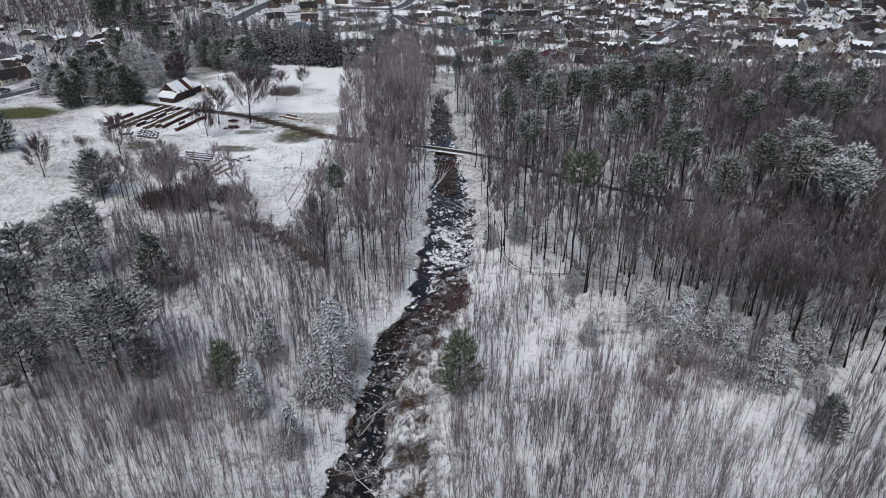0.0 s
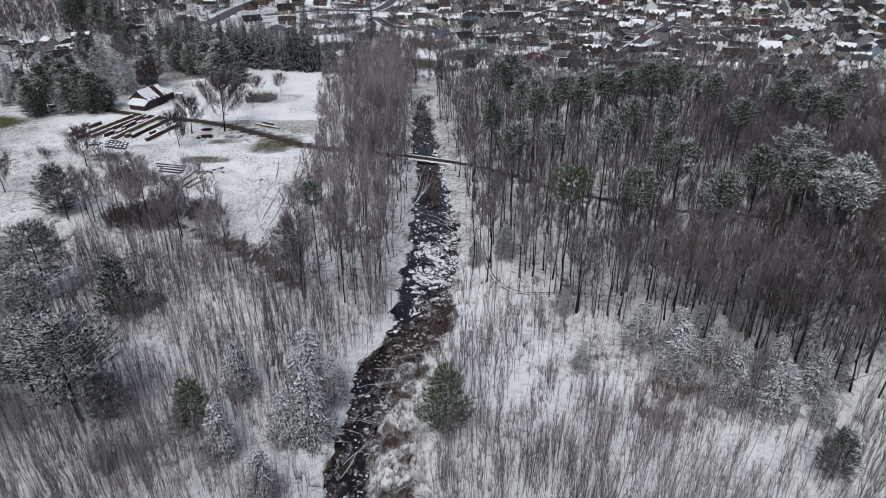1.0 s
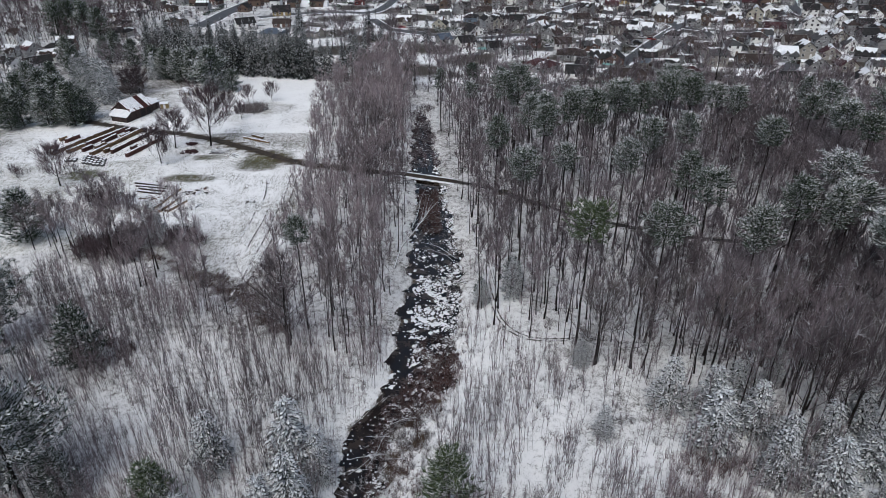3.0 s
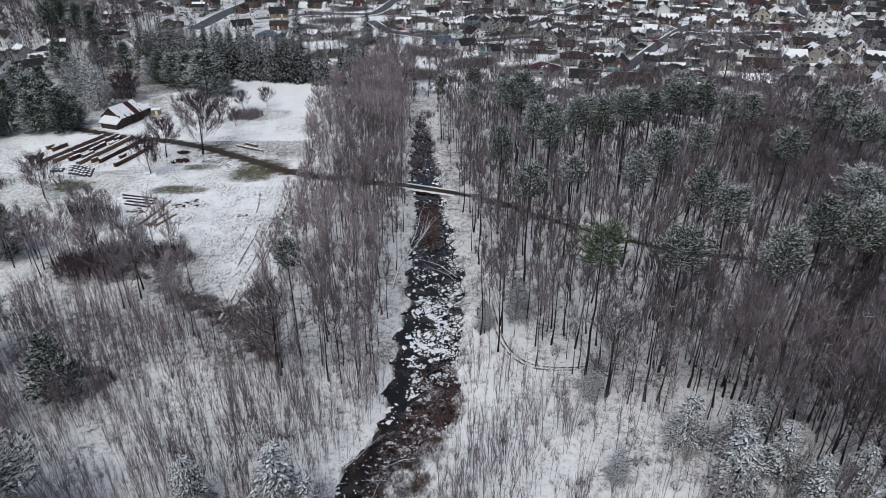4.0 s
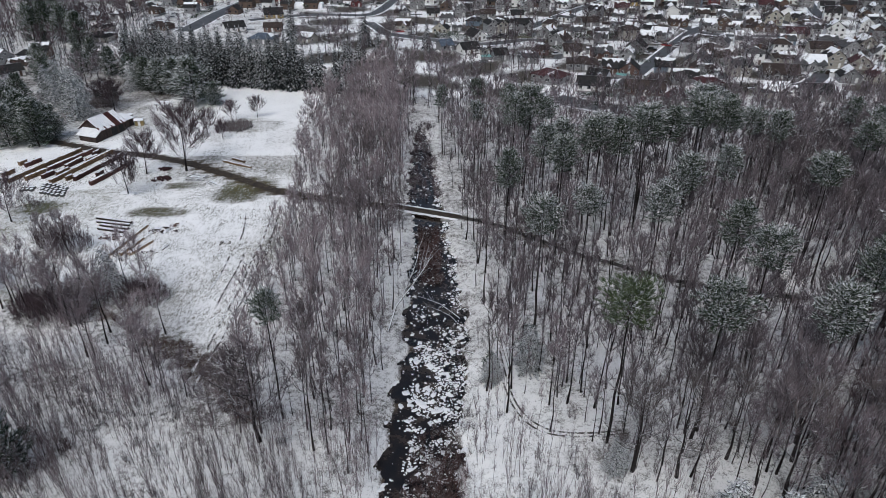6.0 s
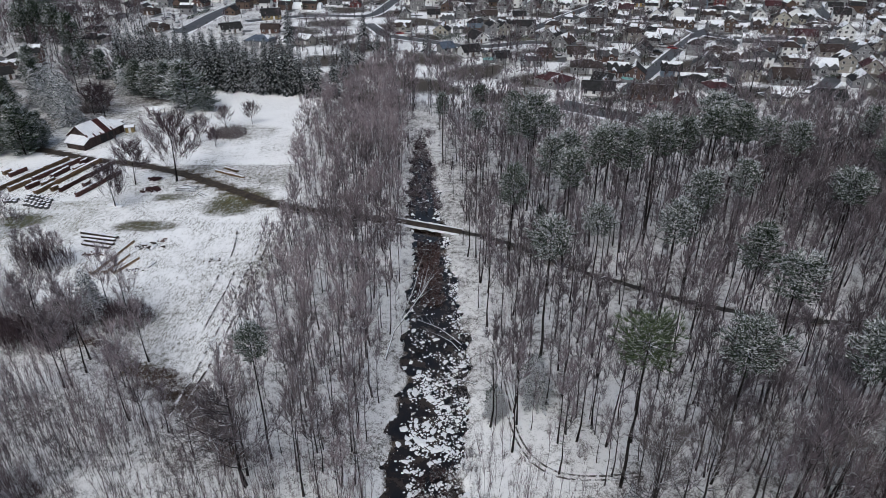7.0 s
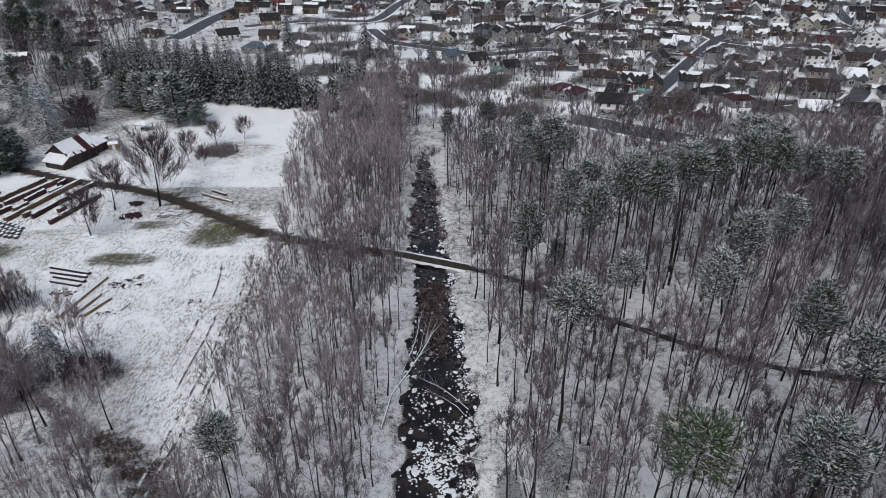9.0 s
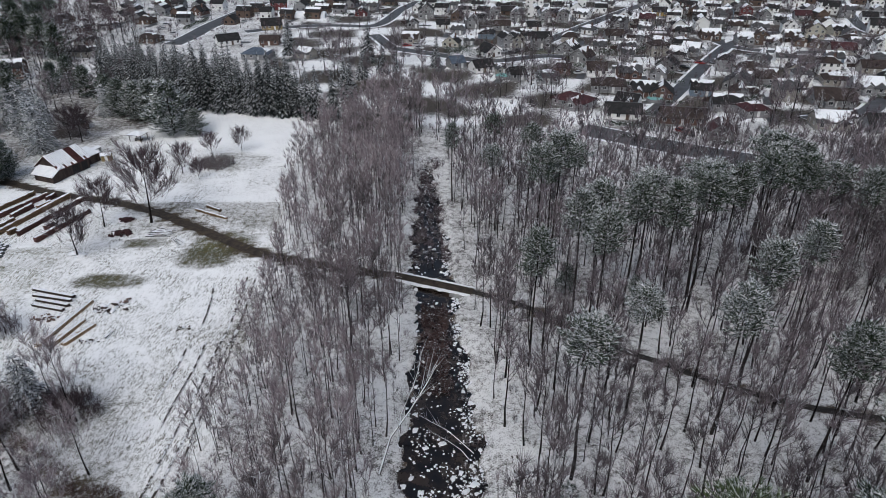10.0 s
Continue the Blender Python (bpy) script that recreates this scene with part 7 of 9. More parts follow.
house(206.6, 398.9, -16, 7.8, 6.6, 1, "grey", "grey", "gable", (0.28, 0.64))
house(211.6, 386.9, -16, 8.6, 6.6, 2, "white", "grey", "front", (0.28, 0.64))
house(-70.4, 523.4, -16, 8.7, 6.8, 1, "white", "grey", "gable", (0.28, 0.64))
house(-57.9, 540.5, -16, 8.8, 6.9, 1, "grey", "dark", "gable", (0.28, 0.64))
house(-81.9, 550.8, -16, 8.8, 6.9, 1, "beige", "dark", "gable", (0.28, 0.64))
house(-206.6, 516.4, -16, 8.7, 6.8, 1, "grey", "dark", "gable", (0.28, 0.64))
house(-191.9, 532.6, -16, 8.7, 6.9, 1, "white", "grey", "gable", (0.28, 0.64))
house(-245.8, 517.8, -16, 8.7, 6.8, 1, "grey", "grey", "gable", (0.28, 0.64))
house(-209.8, 479.2, -16, 7.9, 6.8, 1, "brown", "grey", "gable", (0.28, 0.64))
house(-212.8, 331.1, -33, 6.3, 6.5, 1, "grey", "grey", "gable", (0.12, 0.6))
house(-197.2, 327.1, -33, 7.7, 6.5, 1, "white", "blue", "gable", (0.12, 0.6))
house(-181.4, 324.3, -27, 9.1, 6.5, 1, "white", "dark", "gable", (0.12, 0.6))
house(-171.3, 321.6, -22, 6.3, 6.5, 1, "white", "dark", "front", (0.12, 0.6))
house(-168.1, 326.4, 45, 6.3, 6.5, 1, "white", "dark", "gable", (0.12, 0.6))
house(-176.2, 356.1, -11, 9.1, 6.5, 1, "grey", "dark", "hip", (0.12, 0.6))
house(-221.7, 369.1, -11, 9.1, 6.6, 1, "beige", "brown", "hip", (0.12, 0.6))
house(-255.8, 408.8, -28, 7.1, 6.6, 1, "white", "dark", "front", (0.12, 0.6))
house(-235.6, 402.9, -22, 8.6, 6.6, 1, "white", "grey", "gable", (0.12, 0.6))
house(-179.9, 273.6, -32, 7.6, 6.4, 1, "cream", "dark", "front", (0.12, 0.6))
house(-178.1, 281.0, -32, 5.5, 6.4, 1, "brick", "brown", "front", (0.12, 0.6))
house(-178.3, 292.9, -38, 7.7, 6.4, 2, "white", "dark", "gable", (0.12, 0.6))
house(-200.4, 307.1, -33, 7.7, 6.5, 1, "beige", "grey", "gable", (0.12, 0.6))


DISTANT = []


def fill_streets(poly, seed, turn=-14, pitch=13.6, rowgap=22.0):
    """More houses on the same lots further along the streets."""
    rng = np.random.default_rng(seed)
    rnd = rng.random
    c, s = math.cos(radians(turn)), math.sin(radians(turn))
    walls = ["grey", "grey", "beige", "white", "white", "white", "cream", "beige", "brick", "blue"]
    tops = ["dark", "dark", "dark", "brown", "brown", "grey", "grey", "maroon"]
    for i in range(-40, 41):
        for j in range(-30, 31):
            a, b = i * pitch + rng.normal(0, 1.0), j * rowgap + rng.normal(0, 1.5)
            x, y = 106 + a * c - b * s, 389 + a * s + b * c
            if not inside_poly(np.array(x), np.array(y), poly) or rnd() < 0.08:
                continue
            if min((x - p) ** 2 + (y - q) ** 2 for p, q in HOUSE_SPOTS) < 9.6 ** 2 or min(float(near_line(np.array(x), np.array(y), l)) for l in ROAD_LINES) < 6.5:
                continue
            if y > 467 or abs(x) > 235:
                HOUSE_SPOTS.append((x, y))
                DISTANT.append((x, y, turn + float(rng.choice([0, 90])) + float(rng.normal(0, 7)), float(rng.uniform(6.5, 9)), float(rng.uniform(6, 7)), float(rng.uniform(2.6, 4.4)), int(rng.integers(3))))
                continue
            kind = ["gable", "gable", "front", "hip"][rng.integers(4)]
            house(round(x, 1), round(y, 1), turn + float(rng.choice([0, 90, 90, 12])) + float(rng.normal(0, 7)), float(rng.uniform(7.0, 9.2)), float(rng.uniform(6.6, 8)), int(rng.choice([1, 1, 1, 2])), walls[rng.integers(len(walls))], tops[rng.integers(len(tops))], kind, (float(rng.uniform(0.02, 0.42)), float(rng.uniform(0.18, 0.70))), wing=(1.2, 3.4) if kind == "gable" and rnd() < 0.4 else None, plain=True)


fill_streets([(73.1, 296.5), (154.4, 271.4), (324.9, 214.9), (355.5, 537.2), (-30.1, 535.6), (-14.1, 479.4), (22.5, 412.4), (63.4, 340.9)], 401)
fill_streets([(-335.9, 281.5), (-188.1, 287.7), (-163.9, 340.2), (-206.6, 381.5), (-341.6, 381.1)], 402, turn=-28)
fill_streets([(-166.9, 454.3), (-61.8, 485.4), (-40.8, 535.5), (-233.0, 534.7)], 403, turn=-10)


def distant_houses():
    """The far rows, joined: walls, roofs, windows and the snow on one slope of each roof."""
    mats = [WALLS["grey"], WALLS["white"], WALLS["brown"], ROOFS["dark"], M_SNOW, M_GLASS]
    bm = bmesh.new()
    rnd = random.Random(31)
    for x, y, turn, w, d, h, wall in DISTANT:
        m = pose(x, y, 0, 0, 0, turn)
        hw, hd, rise = w / 2, d / 2, d * 0.36
        def face(pts, mat):
            f = bm.faces.new([bm.verts.new(m @ Vector(p)) for p in pts])
            f.material_index = mat
        face([(-hw, -hd, 0), (hw, -hd, 0), (hw, -hd, h), (-hw, -hd, h)], wall)
        face([(hw, hd, 0), (-hw, hd, 0), (-hw, hd, h), (hw, hd, h)], wall)
        face([(hw, -hd, 0), (hw, hd, 0), (hw, hd, h), (hw, 0, h + rise), (hw, -hd, h)], wall)
        face([(-hw, hd, 0), (-hw, -hd, 0), (-hw, -hd, h), (-hw, 0, h + rise), (-hw, hd, h)], wall)
        o, k = 0.35, rise / hd
        for s in (-1, 1):
            low, top = h - o * k, h + rise + 0.12
            face([(-hw - o, s * (hd + o), low), (hw + o, s * (hd + o), low), (hw + o, 0, top), (-hw - o, 0, top)], 3)
            share = rnd.uniform(0.0, 0.5) if s < 0 else rnd.uniform(0.2, 1.0)
            if share > 0.1:
                yy, zz = s * (hd + o) * share, top + 0.1 - (top - low) * share
                face([(-hw - o, yy, zz), (hw + o, yy, zz), (hw + o, 0, top + 0.1), (-hw - o, 0, top + 0.1)], 4)
        for s in (-1, 1):
            for u in (-0.28, 0.28):
                face([(u * w - 0.5, s * (hd + 0.03), 1.1), (u * w + 0.5, s * (hd + 0.03), 1.1), (u * w + 0.5, s * (hd + 0.03), 2.2), (u * w - 0.5, s * (hd + 0.03), 2.2)], 5)
                face([(s * (hw + 0.03), u * d - 0.5, 1.1), (s * (hw + 0.03), u * d + 0.5, 1.1), (s * (hw + 0.03), u * d + 0.5, 2.2), (s * (hw + 0.03), u * d - 0.5, 2.2)], 5)
    ob = part("distant_houses", bm, mats[0])
    for mat in mats[1:]:
        ob.data.materials.append(mat)
    tagged(ob, "far rows of small houses with snowy roofs", "houses", kind="stuff")


distant_houses()

# ---- the creek ----
def hummock_arrays(seed):
    """A low lump of snow on a stone or tussock, with a ragged rim."""
    rng = np.random.default_rng(seed)
    n = 7
    a = np.arange(n) * 2 * np.pi / n
    r = rng.uniform(0.45, 1.35, n)
    rim = np.column_stack([np.cos(a) * r, np.sin(a) * r * rng.uniform(0.6, 1.0), np.full(n, -0.12)])
    mid = np.column_stack([rim[:, 0] * 0.72, rim[:, 1] * 0.72, rng.uniform(0.06, 0.28, n)])
    v = np.concatenate([rim, mid, [[rng.normal(0, 0.1), rng.normal(0, 0.1), 0.3]]])
    t = []
    for i in range(n):
        j = (i + 1) % n
        t += [(i, j, n + j), (i, n + j, n + i), (n + i, n + j, 2 * n)]
    return v, np.array(t)


def creek_lumps():
    rng = np.random.default_rng(501)
    forms = [hummock_arrays(s) for s in range(6)]
    meshes = []
    for v in forms:
        me = tri_mesh("snow_hummock", *v)
        me.materials.append(M_SNOW)
        meshes.append(me)
    y = rng.uniform(52, 257, 25500)
    lo, hi = np.interp(y, CREEK_Y, CREEK_L), np.interp(y, CREEK_Y, CREEK_R)
    f = rng.random(len(y))
    x = lo + (hi - lo) * f
    # the current keeps the west side open; the middle reach is nearly choked
    thick = np.interp(y, [50, 72, 93, 109, 117, 125, 136, 145, 154, 167, 180, 194, 208, 259], [0.25, 0.25, 0.3, 0.6, 0.95, 1.35, 1.1, 0.3, 0.12, 0.08, 0.06, 0.05, 0.04, 0.08])
    west = np.interp(y, [50, 93, 115, 128, 136, 169, 259], [0.30, 0.30, 0.30, 0.22, 0.14, 0.1, 0.1])
    thick = np.where(f < np.where(y < 100, 0.62, west), thick * np.where(y < 109, 0.18, 0.06), thick)
    thick = np.where((f > 0.82) & (y > 136) & (y < 212), np.maximum(thick, 0.75), thick)
    patch = 1.2 * waves(x, y, 0.5) + 0.9 * waves(x + 5, y, 1.4)
    ok = rng.random(len(y)) < thick * np.clip(0.62 + 0.7 * patch, 0.04, 1.3)
    x, y = x[ok], y[ok]
    s = rng.uniform(0.07, 0.26, len(x)) * np.where(rng.random(len(x)) < 0.08, 2.6, 1.0)
    n_bank = 620
    by = rng.uniform(56, 256, n_bank)
    east = rng.random(n_bank) < 0.5
    bx = np.where(east, np.interp(by, CREEK_Y, CREEK_R), np.interp(by, CREEK_Y, CREEK_L)) + rng.normal(0, 0.45, n_bank) + np.where(east, 0.15, -0.15)
    x, y = np.append(x, bx), np.append(y, by)
    lift = np.append(np.full(len(s), -0.60), np.full(n_bank, -0.52))
    s = np.append(s, rng.uniform(0.12, 0.4, n_bank) * np.where(rng.random(n_bank) < 0.1, 2.0, 1.0))
    order = np.argsort(np.abs(y - 128) - 60 * (s > 0.3))
    single, rest = order[:200], order[200:]
    for k in single:
        ob = new("snow_hummock", meshes[k % 6])
        ob.matrix_basis = Matrix.LocRotScale((x[k], y[k], lift[k]), Euler((0, 0, rng.uniform(0, 6.28))), (s[k] * 1.15, s[k] * 1.15, s[k]))
        tagged(ob, "lump of snow on a stone in the dark creek", "snow lump", "snow lumps in the creek")
    out = []
    for q in range(6):
        g = rest[rest % 6 == q]
        out.append(scatter(forms[q], np.stack([x[g], y[g], lift[g]], 1), rng.uniform(0, 6.28, len(g)), s[g]))
    tagged(mesh_object("snow_lumps", join(out), M_SNOW), "many small snow lumps scattered over the dark creek", "snow", kind="stuff")


creek_lumps()


def creek_brush(poly, step, seed, material, lo, hi, keep, name="creek_brush", label="tangled dead brown brush growing in the creek bed"):
    rng = np.random.default_rng(seed)
    x, y = spread(rng, poly, step, keep)
    out = []
    pick = rng.integers(len(BUSHES), size=len(x))
    for k, piece in enumerate(BUSHES):
        m = pick == k
        if m.any():
            out.append(scatter(piece, np.stack([x[m], y[m], np.maximum(ground_z(x[m], y[m]), -0.7)], 1), rng.uniform(0, 6.28, m.sum()), rng.uniform(lo, hi, m.sum())))
    tagged(mesh_object(name, join(out), material), label, "brush", kind="stuff")


creek_brush([(-10, 55), (-2, 55), (-1.5, 80), (1.5, 97), (6, 107), (5, 118), (-1, 119), (-2, 106), (-6.5, 97), (-9, 82)], 0.95, 511, M_BRUSH, 0.4, 1.1, 0.7)
creek_brush([(-9.5, 55), (3.5, 55), (3.5, 84), (4, 99), (-5, 97), (-8, 80)], 1.15, 512, M_FROST_TWIG, 0.4, 1.1, 0.8, label="tangle of grey brush and twigs whitened with snow")
creek_brush([(-14.5, 60), (-9, 60), (-9, 72), (-8, 86), (-11.5, 86), (-14, 72)], 1.4, 517, M_FROST_TWIG, 0.5, 1.2, 0.5, label="tangle of grey brush and twigs whitened with snow")
creek_brush([(-9, 89), (-4, 91), (1, 100), (5.5, 107), (6.5, 114), (1, 113), (-3, 106), (-6.5, 99)], 0.85, 518, M_BRUSH, 0.5, 1.15, 0.8)
creek_brush([(-0.7, 158.3), (4.3, 158.4), (4.4, 183.8), (-0.6, 183.8)], 0.65, 513, M_BRUSH, 0.4, 1.0, 0.9)
creek_brush([(-4.1, 198.3), (5.0, 198.4), (3.2, 257.2), (-2.9, 257.2)], 1.5, 514, M_TWIG_DARK, 0.7, 1.8, 0.6)
creek_brush([(3.2, 109.2), (8.1, 114.6), (9.3, 158.4), (6.4, 180.5), (4.4, 180.5), (5.8, 152.9), (4.2, 125.5)], 1.2, 515, M_TWIG_GREY, 0.3, 0.8, 0.5)
# the reddish ditch along the field's edge
creek_brush(DITCH, 0.7, 516, M_BRUSH, 0.3, 0.85, 0.85, "ditch_brush", "dark red-brown brush along the ditch beside the field")


def fallen_branch(x0, y0, z0, x1, y1, z1, r, seed, label="grey fallen branch lying over the creek"):
    rng = np.random.default_rng(seed)
    a, b = np.array([x0, y0, z0], float), np.array([x1, y1, z1], float)
    ln = np.linalg.norm(b - a)
    pts = [a + (b - a) * f + np.array([0, 0, math.sin(f * 3.14) * ln * 0.07]) + rng.normal(0, 0.02 * ln, 3) * (0 < f < 1) for f in np.linspace(0, 1, 5)]
    rr = np.linspace(r, r * 0.3, 5)
    t0, t1 = [], []
    for _ in range(int(5 + ln)):
        f = rng.uniform(0.3, 0.97)
        p = a + (b - a) * f + np.array([0, 0, math.sin(f * 3.14) * ln * 0.07])
        t0.append(p), t1.append(p + (unit(b - a) * 0.7 + rng.normal(0, 0.5, 3)) * rng.uniform(0.12, 0.3) * ln)
    root = empty("fallen_branch", Matrix(), label, "branch", "fallen branches")
    mesh_object("limb", rods(pts[:-1], pts[1:], rr[:-1], rr[1:], 5), M_BARK_GREY, root)
    tagged(mesh_object("twig_spray", spikes(t0, t1, r * 0.35, 3), M_TWIG_GREY, root), kind="stuff")


rng_f = np.random.default_rng(55)
for k in range(46):
    fx, fy = rng_f.uniform(-12, 0), rng_f.uniform(58, 98)
    fa = rng_f.normal(0.1, 0.55) + (math.pi if rng_f.random() < 0.4 else 0)
    fl = rng_f.uniform(4, 9)
    fallen_branch(fx, fy, -0.4, fx + math.cos(fa) * fl, fy + math.sin(fa) * fl, rng_f.uniform(-0.1, 1.4), rng_f.uniform(0.035, 0.09), 600 + k)
fallen_branch(-6.0, 142.4, 0.0, 2.0, 157.3, 6.5, 0.20, 701, "pale tree leaning from the bank over the creek")
fallen_branch(-3.6, 148.4, 0.0, -0.2, 158.3, 8.5, 0.15, 702, "pale tree leaning from the bank over the creek")
fallen_branch(7.0, 145.7, 0.2, -0.7, 153.4, 0.2, 0.10, 703)
fallen_branch(6.3, 144.6, 0.2, 0.8, 150.1, 0.1, 0.08, 704)
fallen_branch(8.7, 135.5, 0.15, 2.0, 137.3, -0.2, 0.11, 705, "dark fallen log reaching from the snowy bank")


def footbridge():
    a, b = Vector((-7.3, 194.4, 0)), Vector((9.2, 187.4, 0))
    root = empty("footbridge", Matrix.LocRotScale((a + b) / 2, Euler((0, 0, math.atan2(b.y - a.y, b.x - a.x))), None), "low dark bridge with snow along both edges over the creek", "bridge")
    ln = (b - a).length / 2
    part("deck", box(-ln, ln, -1.2, 1.2, -0.25, 0.16, 0.02), M_TRACK, root, "dark wet deck")
    for s in (-1, 1):
        rngb = random.Random(20 + s)
        n, pts, faces = 26, [], []
        for i in range(n + 1):
            xx = -ln + 2 * ln * i / n
            o = 1.22 + rngb.uniform(-0.06, 0.06)
            w = 0.6 + rngb.uniform(-0.2, 0.25)
            pts += [(xx, s * o, 0.02), (xx, s * o, 0.24), (xx, s * (o + w * 0.6), 0.3 + rngb.uniform(-0.04, 0.05)), (xx, s * (o + w), -0.05)]
        for i in range(n):
            for k in range(3):
                q, r2 = 4 * i + k, 4 * i + 4 + k
                faces.append((q, r2, r2 + 1, q + 1))
        faces += [(0, 1, 2, 3), (4 * n, 4 * n + 3, 4 * n + 2, 4 * n + 1)]
        part("snow_edge", solid(pts, faces), M_SNOW, root, "bank of snow along the bridge's edge")
        part("side_beam", box(-ln, ln, s * 1.2 - 0.12, s * 1.2 + 0.12, -0.75, 0.0), M_OLDWOOD, root)
    for s in (-1, 1):
        part("abutment", box(s * (ln - 2.4) - 1.6, s * (ln - 2.4) + 1.6, -2.2, 2.2, -1.2, -0.02), M_SNOW if s > 3 else M_CONCRETE, root)
    return root


footbridge()
for off in (-0.35, 0.35):
    ribbon("wheel_track", [(12.7 + off, 145.2), (12.8 + off, 139.4), (13.1 + off, 132.5), (13.6 + off, 124.0), (16.0 + off, 117.8 + off), (21.8, 115.9 + off), (29.9, 116.6 + off)], 0.26, 0.03, M_WHEEL, "narrow dark wheel track pressed into the snow", "track", thick=0.05)

for off in (0.0, 1.7):
    ribbon("wheel_track", [(-38.0 + off, 127.6), (-37.3 + off * 0.9, 136.3), (-36.6 + off, 141.8), (-36.4 + off * 1.1, 150.6), (-35.7 + off, 158.3), (-35.9 + off * 0.85, 167.1), (-35.2 + off, 176.0), (-36.1 + off, 193.8)], 0.34, 0.014, M_RUT, "broken wheel rut in the snowy field", "track", thick=0.05)
for line in ([(-33.3, 143.0), (-33.6, 155.0), (-33.2, 166.0), (-33.5, 178.0)], [(-38.9, 152.0), (-38.4, 161.0), (-37.9, 166.0), (-38.1, 172.0)], [(-41.5, 158.0), (-40.8, 165.0), (-40.9, 170.0)], [(-42.4, 192.0), (-40.9, 184.0), (-40.4, 177.0)]):
    ribbon("wheel_track", line, 0.30, 0.014, M_RUT, "broken wheel rut in the snowy field", "track", thick=0.05)

# ---- the farmyard ----
def barn():
    root = empty("barn", Matrix.LocRotScale((-100.8, 252.0, 0), Euler((0, 0, radians(67.7))), (0.98, 1.0, 1.0)), "old dark wooden barn with a rusty, half snowy tin roof", "barn")
    hx, hy, h, rise = 5.0, 4.0, 3.1, 3.0
    pts = [(-hx, -hy, -0.1), (hx, -hy, -0.1), (hx, hy, -0.1), (-hx, hy, -0.1), (-hx, -hy, h), (hx, -hy, h), (hx, hy, h), (-hx, hy, h), (-hx, 0, h + rise), (hx, 0, h + rise)]
    part("wall", solid(pts, [(0, 1, 5, 4), (2, 3, 7, 6), (0, 3, 2, 1), (1, 2, 6, 9, 5), (3, 0, 4, 8, 7), (4, 5, 9, 8), (6, 7, 8, 9)]), M_OLDWOOD, root)
    roof = gable_roof(root, -hx, hx, -hy, hy, h, rise, M_RUST, (0, 0.95), over=0.5)
    # ribs of tin and snow between them
    for i in range(20):
        xx = -5.5 + 11.0 * i / 19
        rib = bmesh.new()
        add_box(rib, xx - 0.05, xx + 0.05, -4.45, -0.05, 0.22, 0.30)
        for v in rib.verts:
            v.co.z += h + rise - rise * abs(v.co.y) / hy
        part("rib", rib, M_RUST, roof)
        if not 10 < i < 15 and i < 19:
            lowest = -4.45 if i % 4 else -3.2 - 0.3 * (i % 3)
            sn = bmesh.new()
            add_box(sn, xx + 0.03, xx + 0.56, lowest, -0.02, 0.225, 0.315)
            for v in sn.verts:
                v.co.z += h + rise - rise * abs(v.co.y) / hy
            part("roof_snow", sn, M_SNOW, roof, "strip of snow between the tin ribs")
    # black panels on the closed wall; their colour paints the unlit inside
    for x0, x1 in ((-0.8, 1.4), (2.4, 4.2)):
        part("opening", box(x0, x1, -hy - 0.03, -hy + 0.05, 0, 2.5), M_BLACK, root, "black panel painted as the dark inside a doorway")
    lean = solid([(-7.6, -4.2, -0.1), (-5.0, -4.2, -0.1), (-5.0, 2.6, -0.1), (-7.6, 2.6, -0.1), (-7.6, -4.2, 1.9), (-5.0, -4.2, 3.2), (-5.0, 2.6, 3.2), (-7.6, 2.6, 1.9)], [(0, 1, 5, 4), (1, 2, 6, 5), (2, 3, 7, 6), (3, 0, 4, 7), (4, 5, 6, 7), (0, 3, 2, 1)])
    lt = part("lean_to", lean, M_OLDWOOD, root)
    part("roof_snow", solid([(-8.1, -4.7, 1.75), (-4.6, -4.7, 3.5), (-4.6, 3.0, 3.5), (-8.1, 3.0, 1.75), (-8.1, -4.7, 2.0), (-4.6, -4.7, 3.72), (-4.6, 3.0, 3.72), (-8.1, 3.0, 2.0)], [(0, 1, 5, 4), (1, 2, 6, 5), (2, 3, 7, 6), (3, 0, 4, 7), (4, 5, 6, 7), (0, 3, 2, 1)]), M_SNOW, lt, "snow-covered lean-to roof")
    an = part("annex", box(6.2, 10.2, -2.6, 2.0, -0.1, 2.7), M_OLDWOOD, root)
    part("roof_snow", solid([(5.9, -3.0, 2.5), (10.5, -3.0, 2.5), (10.5, 2.4, 3.4), (5.9, 2.4, 3.4), (5.9, -3.0, 2.75), (10.5, -3.0, 2.75), (10.5, 2.4, 3.65), (5.9, 2.4, 3.65)], [(0, 1, 5, 4), (1, 2, 6, 5), (2, 3, 7, 6), (3, 0, 4, 7), (4, 5, 6, 7), (0, 3, 2, 1)]), M_SNOW, an, "snow-covered annex roof")
    return root


barn()


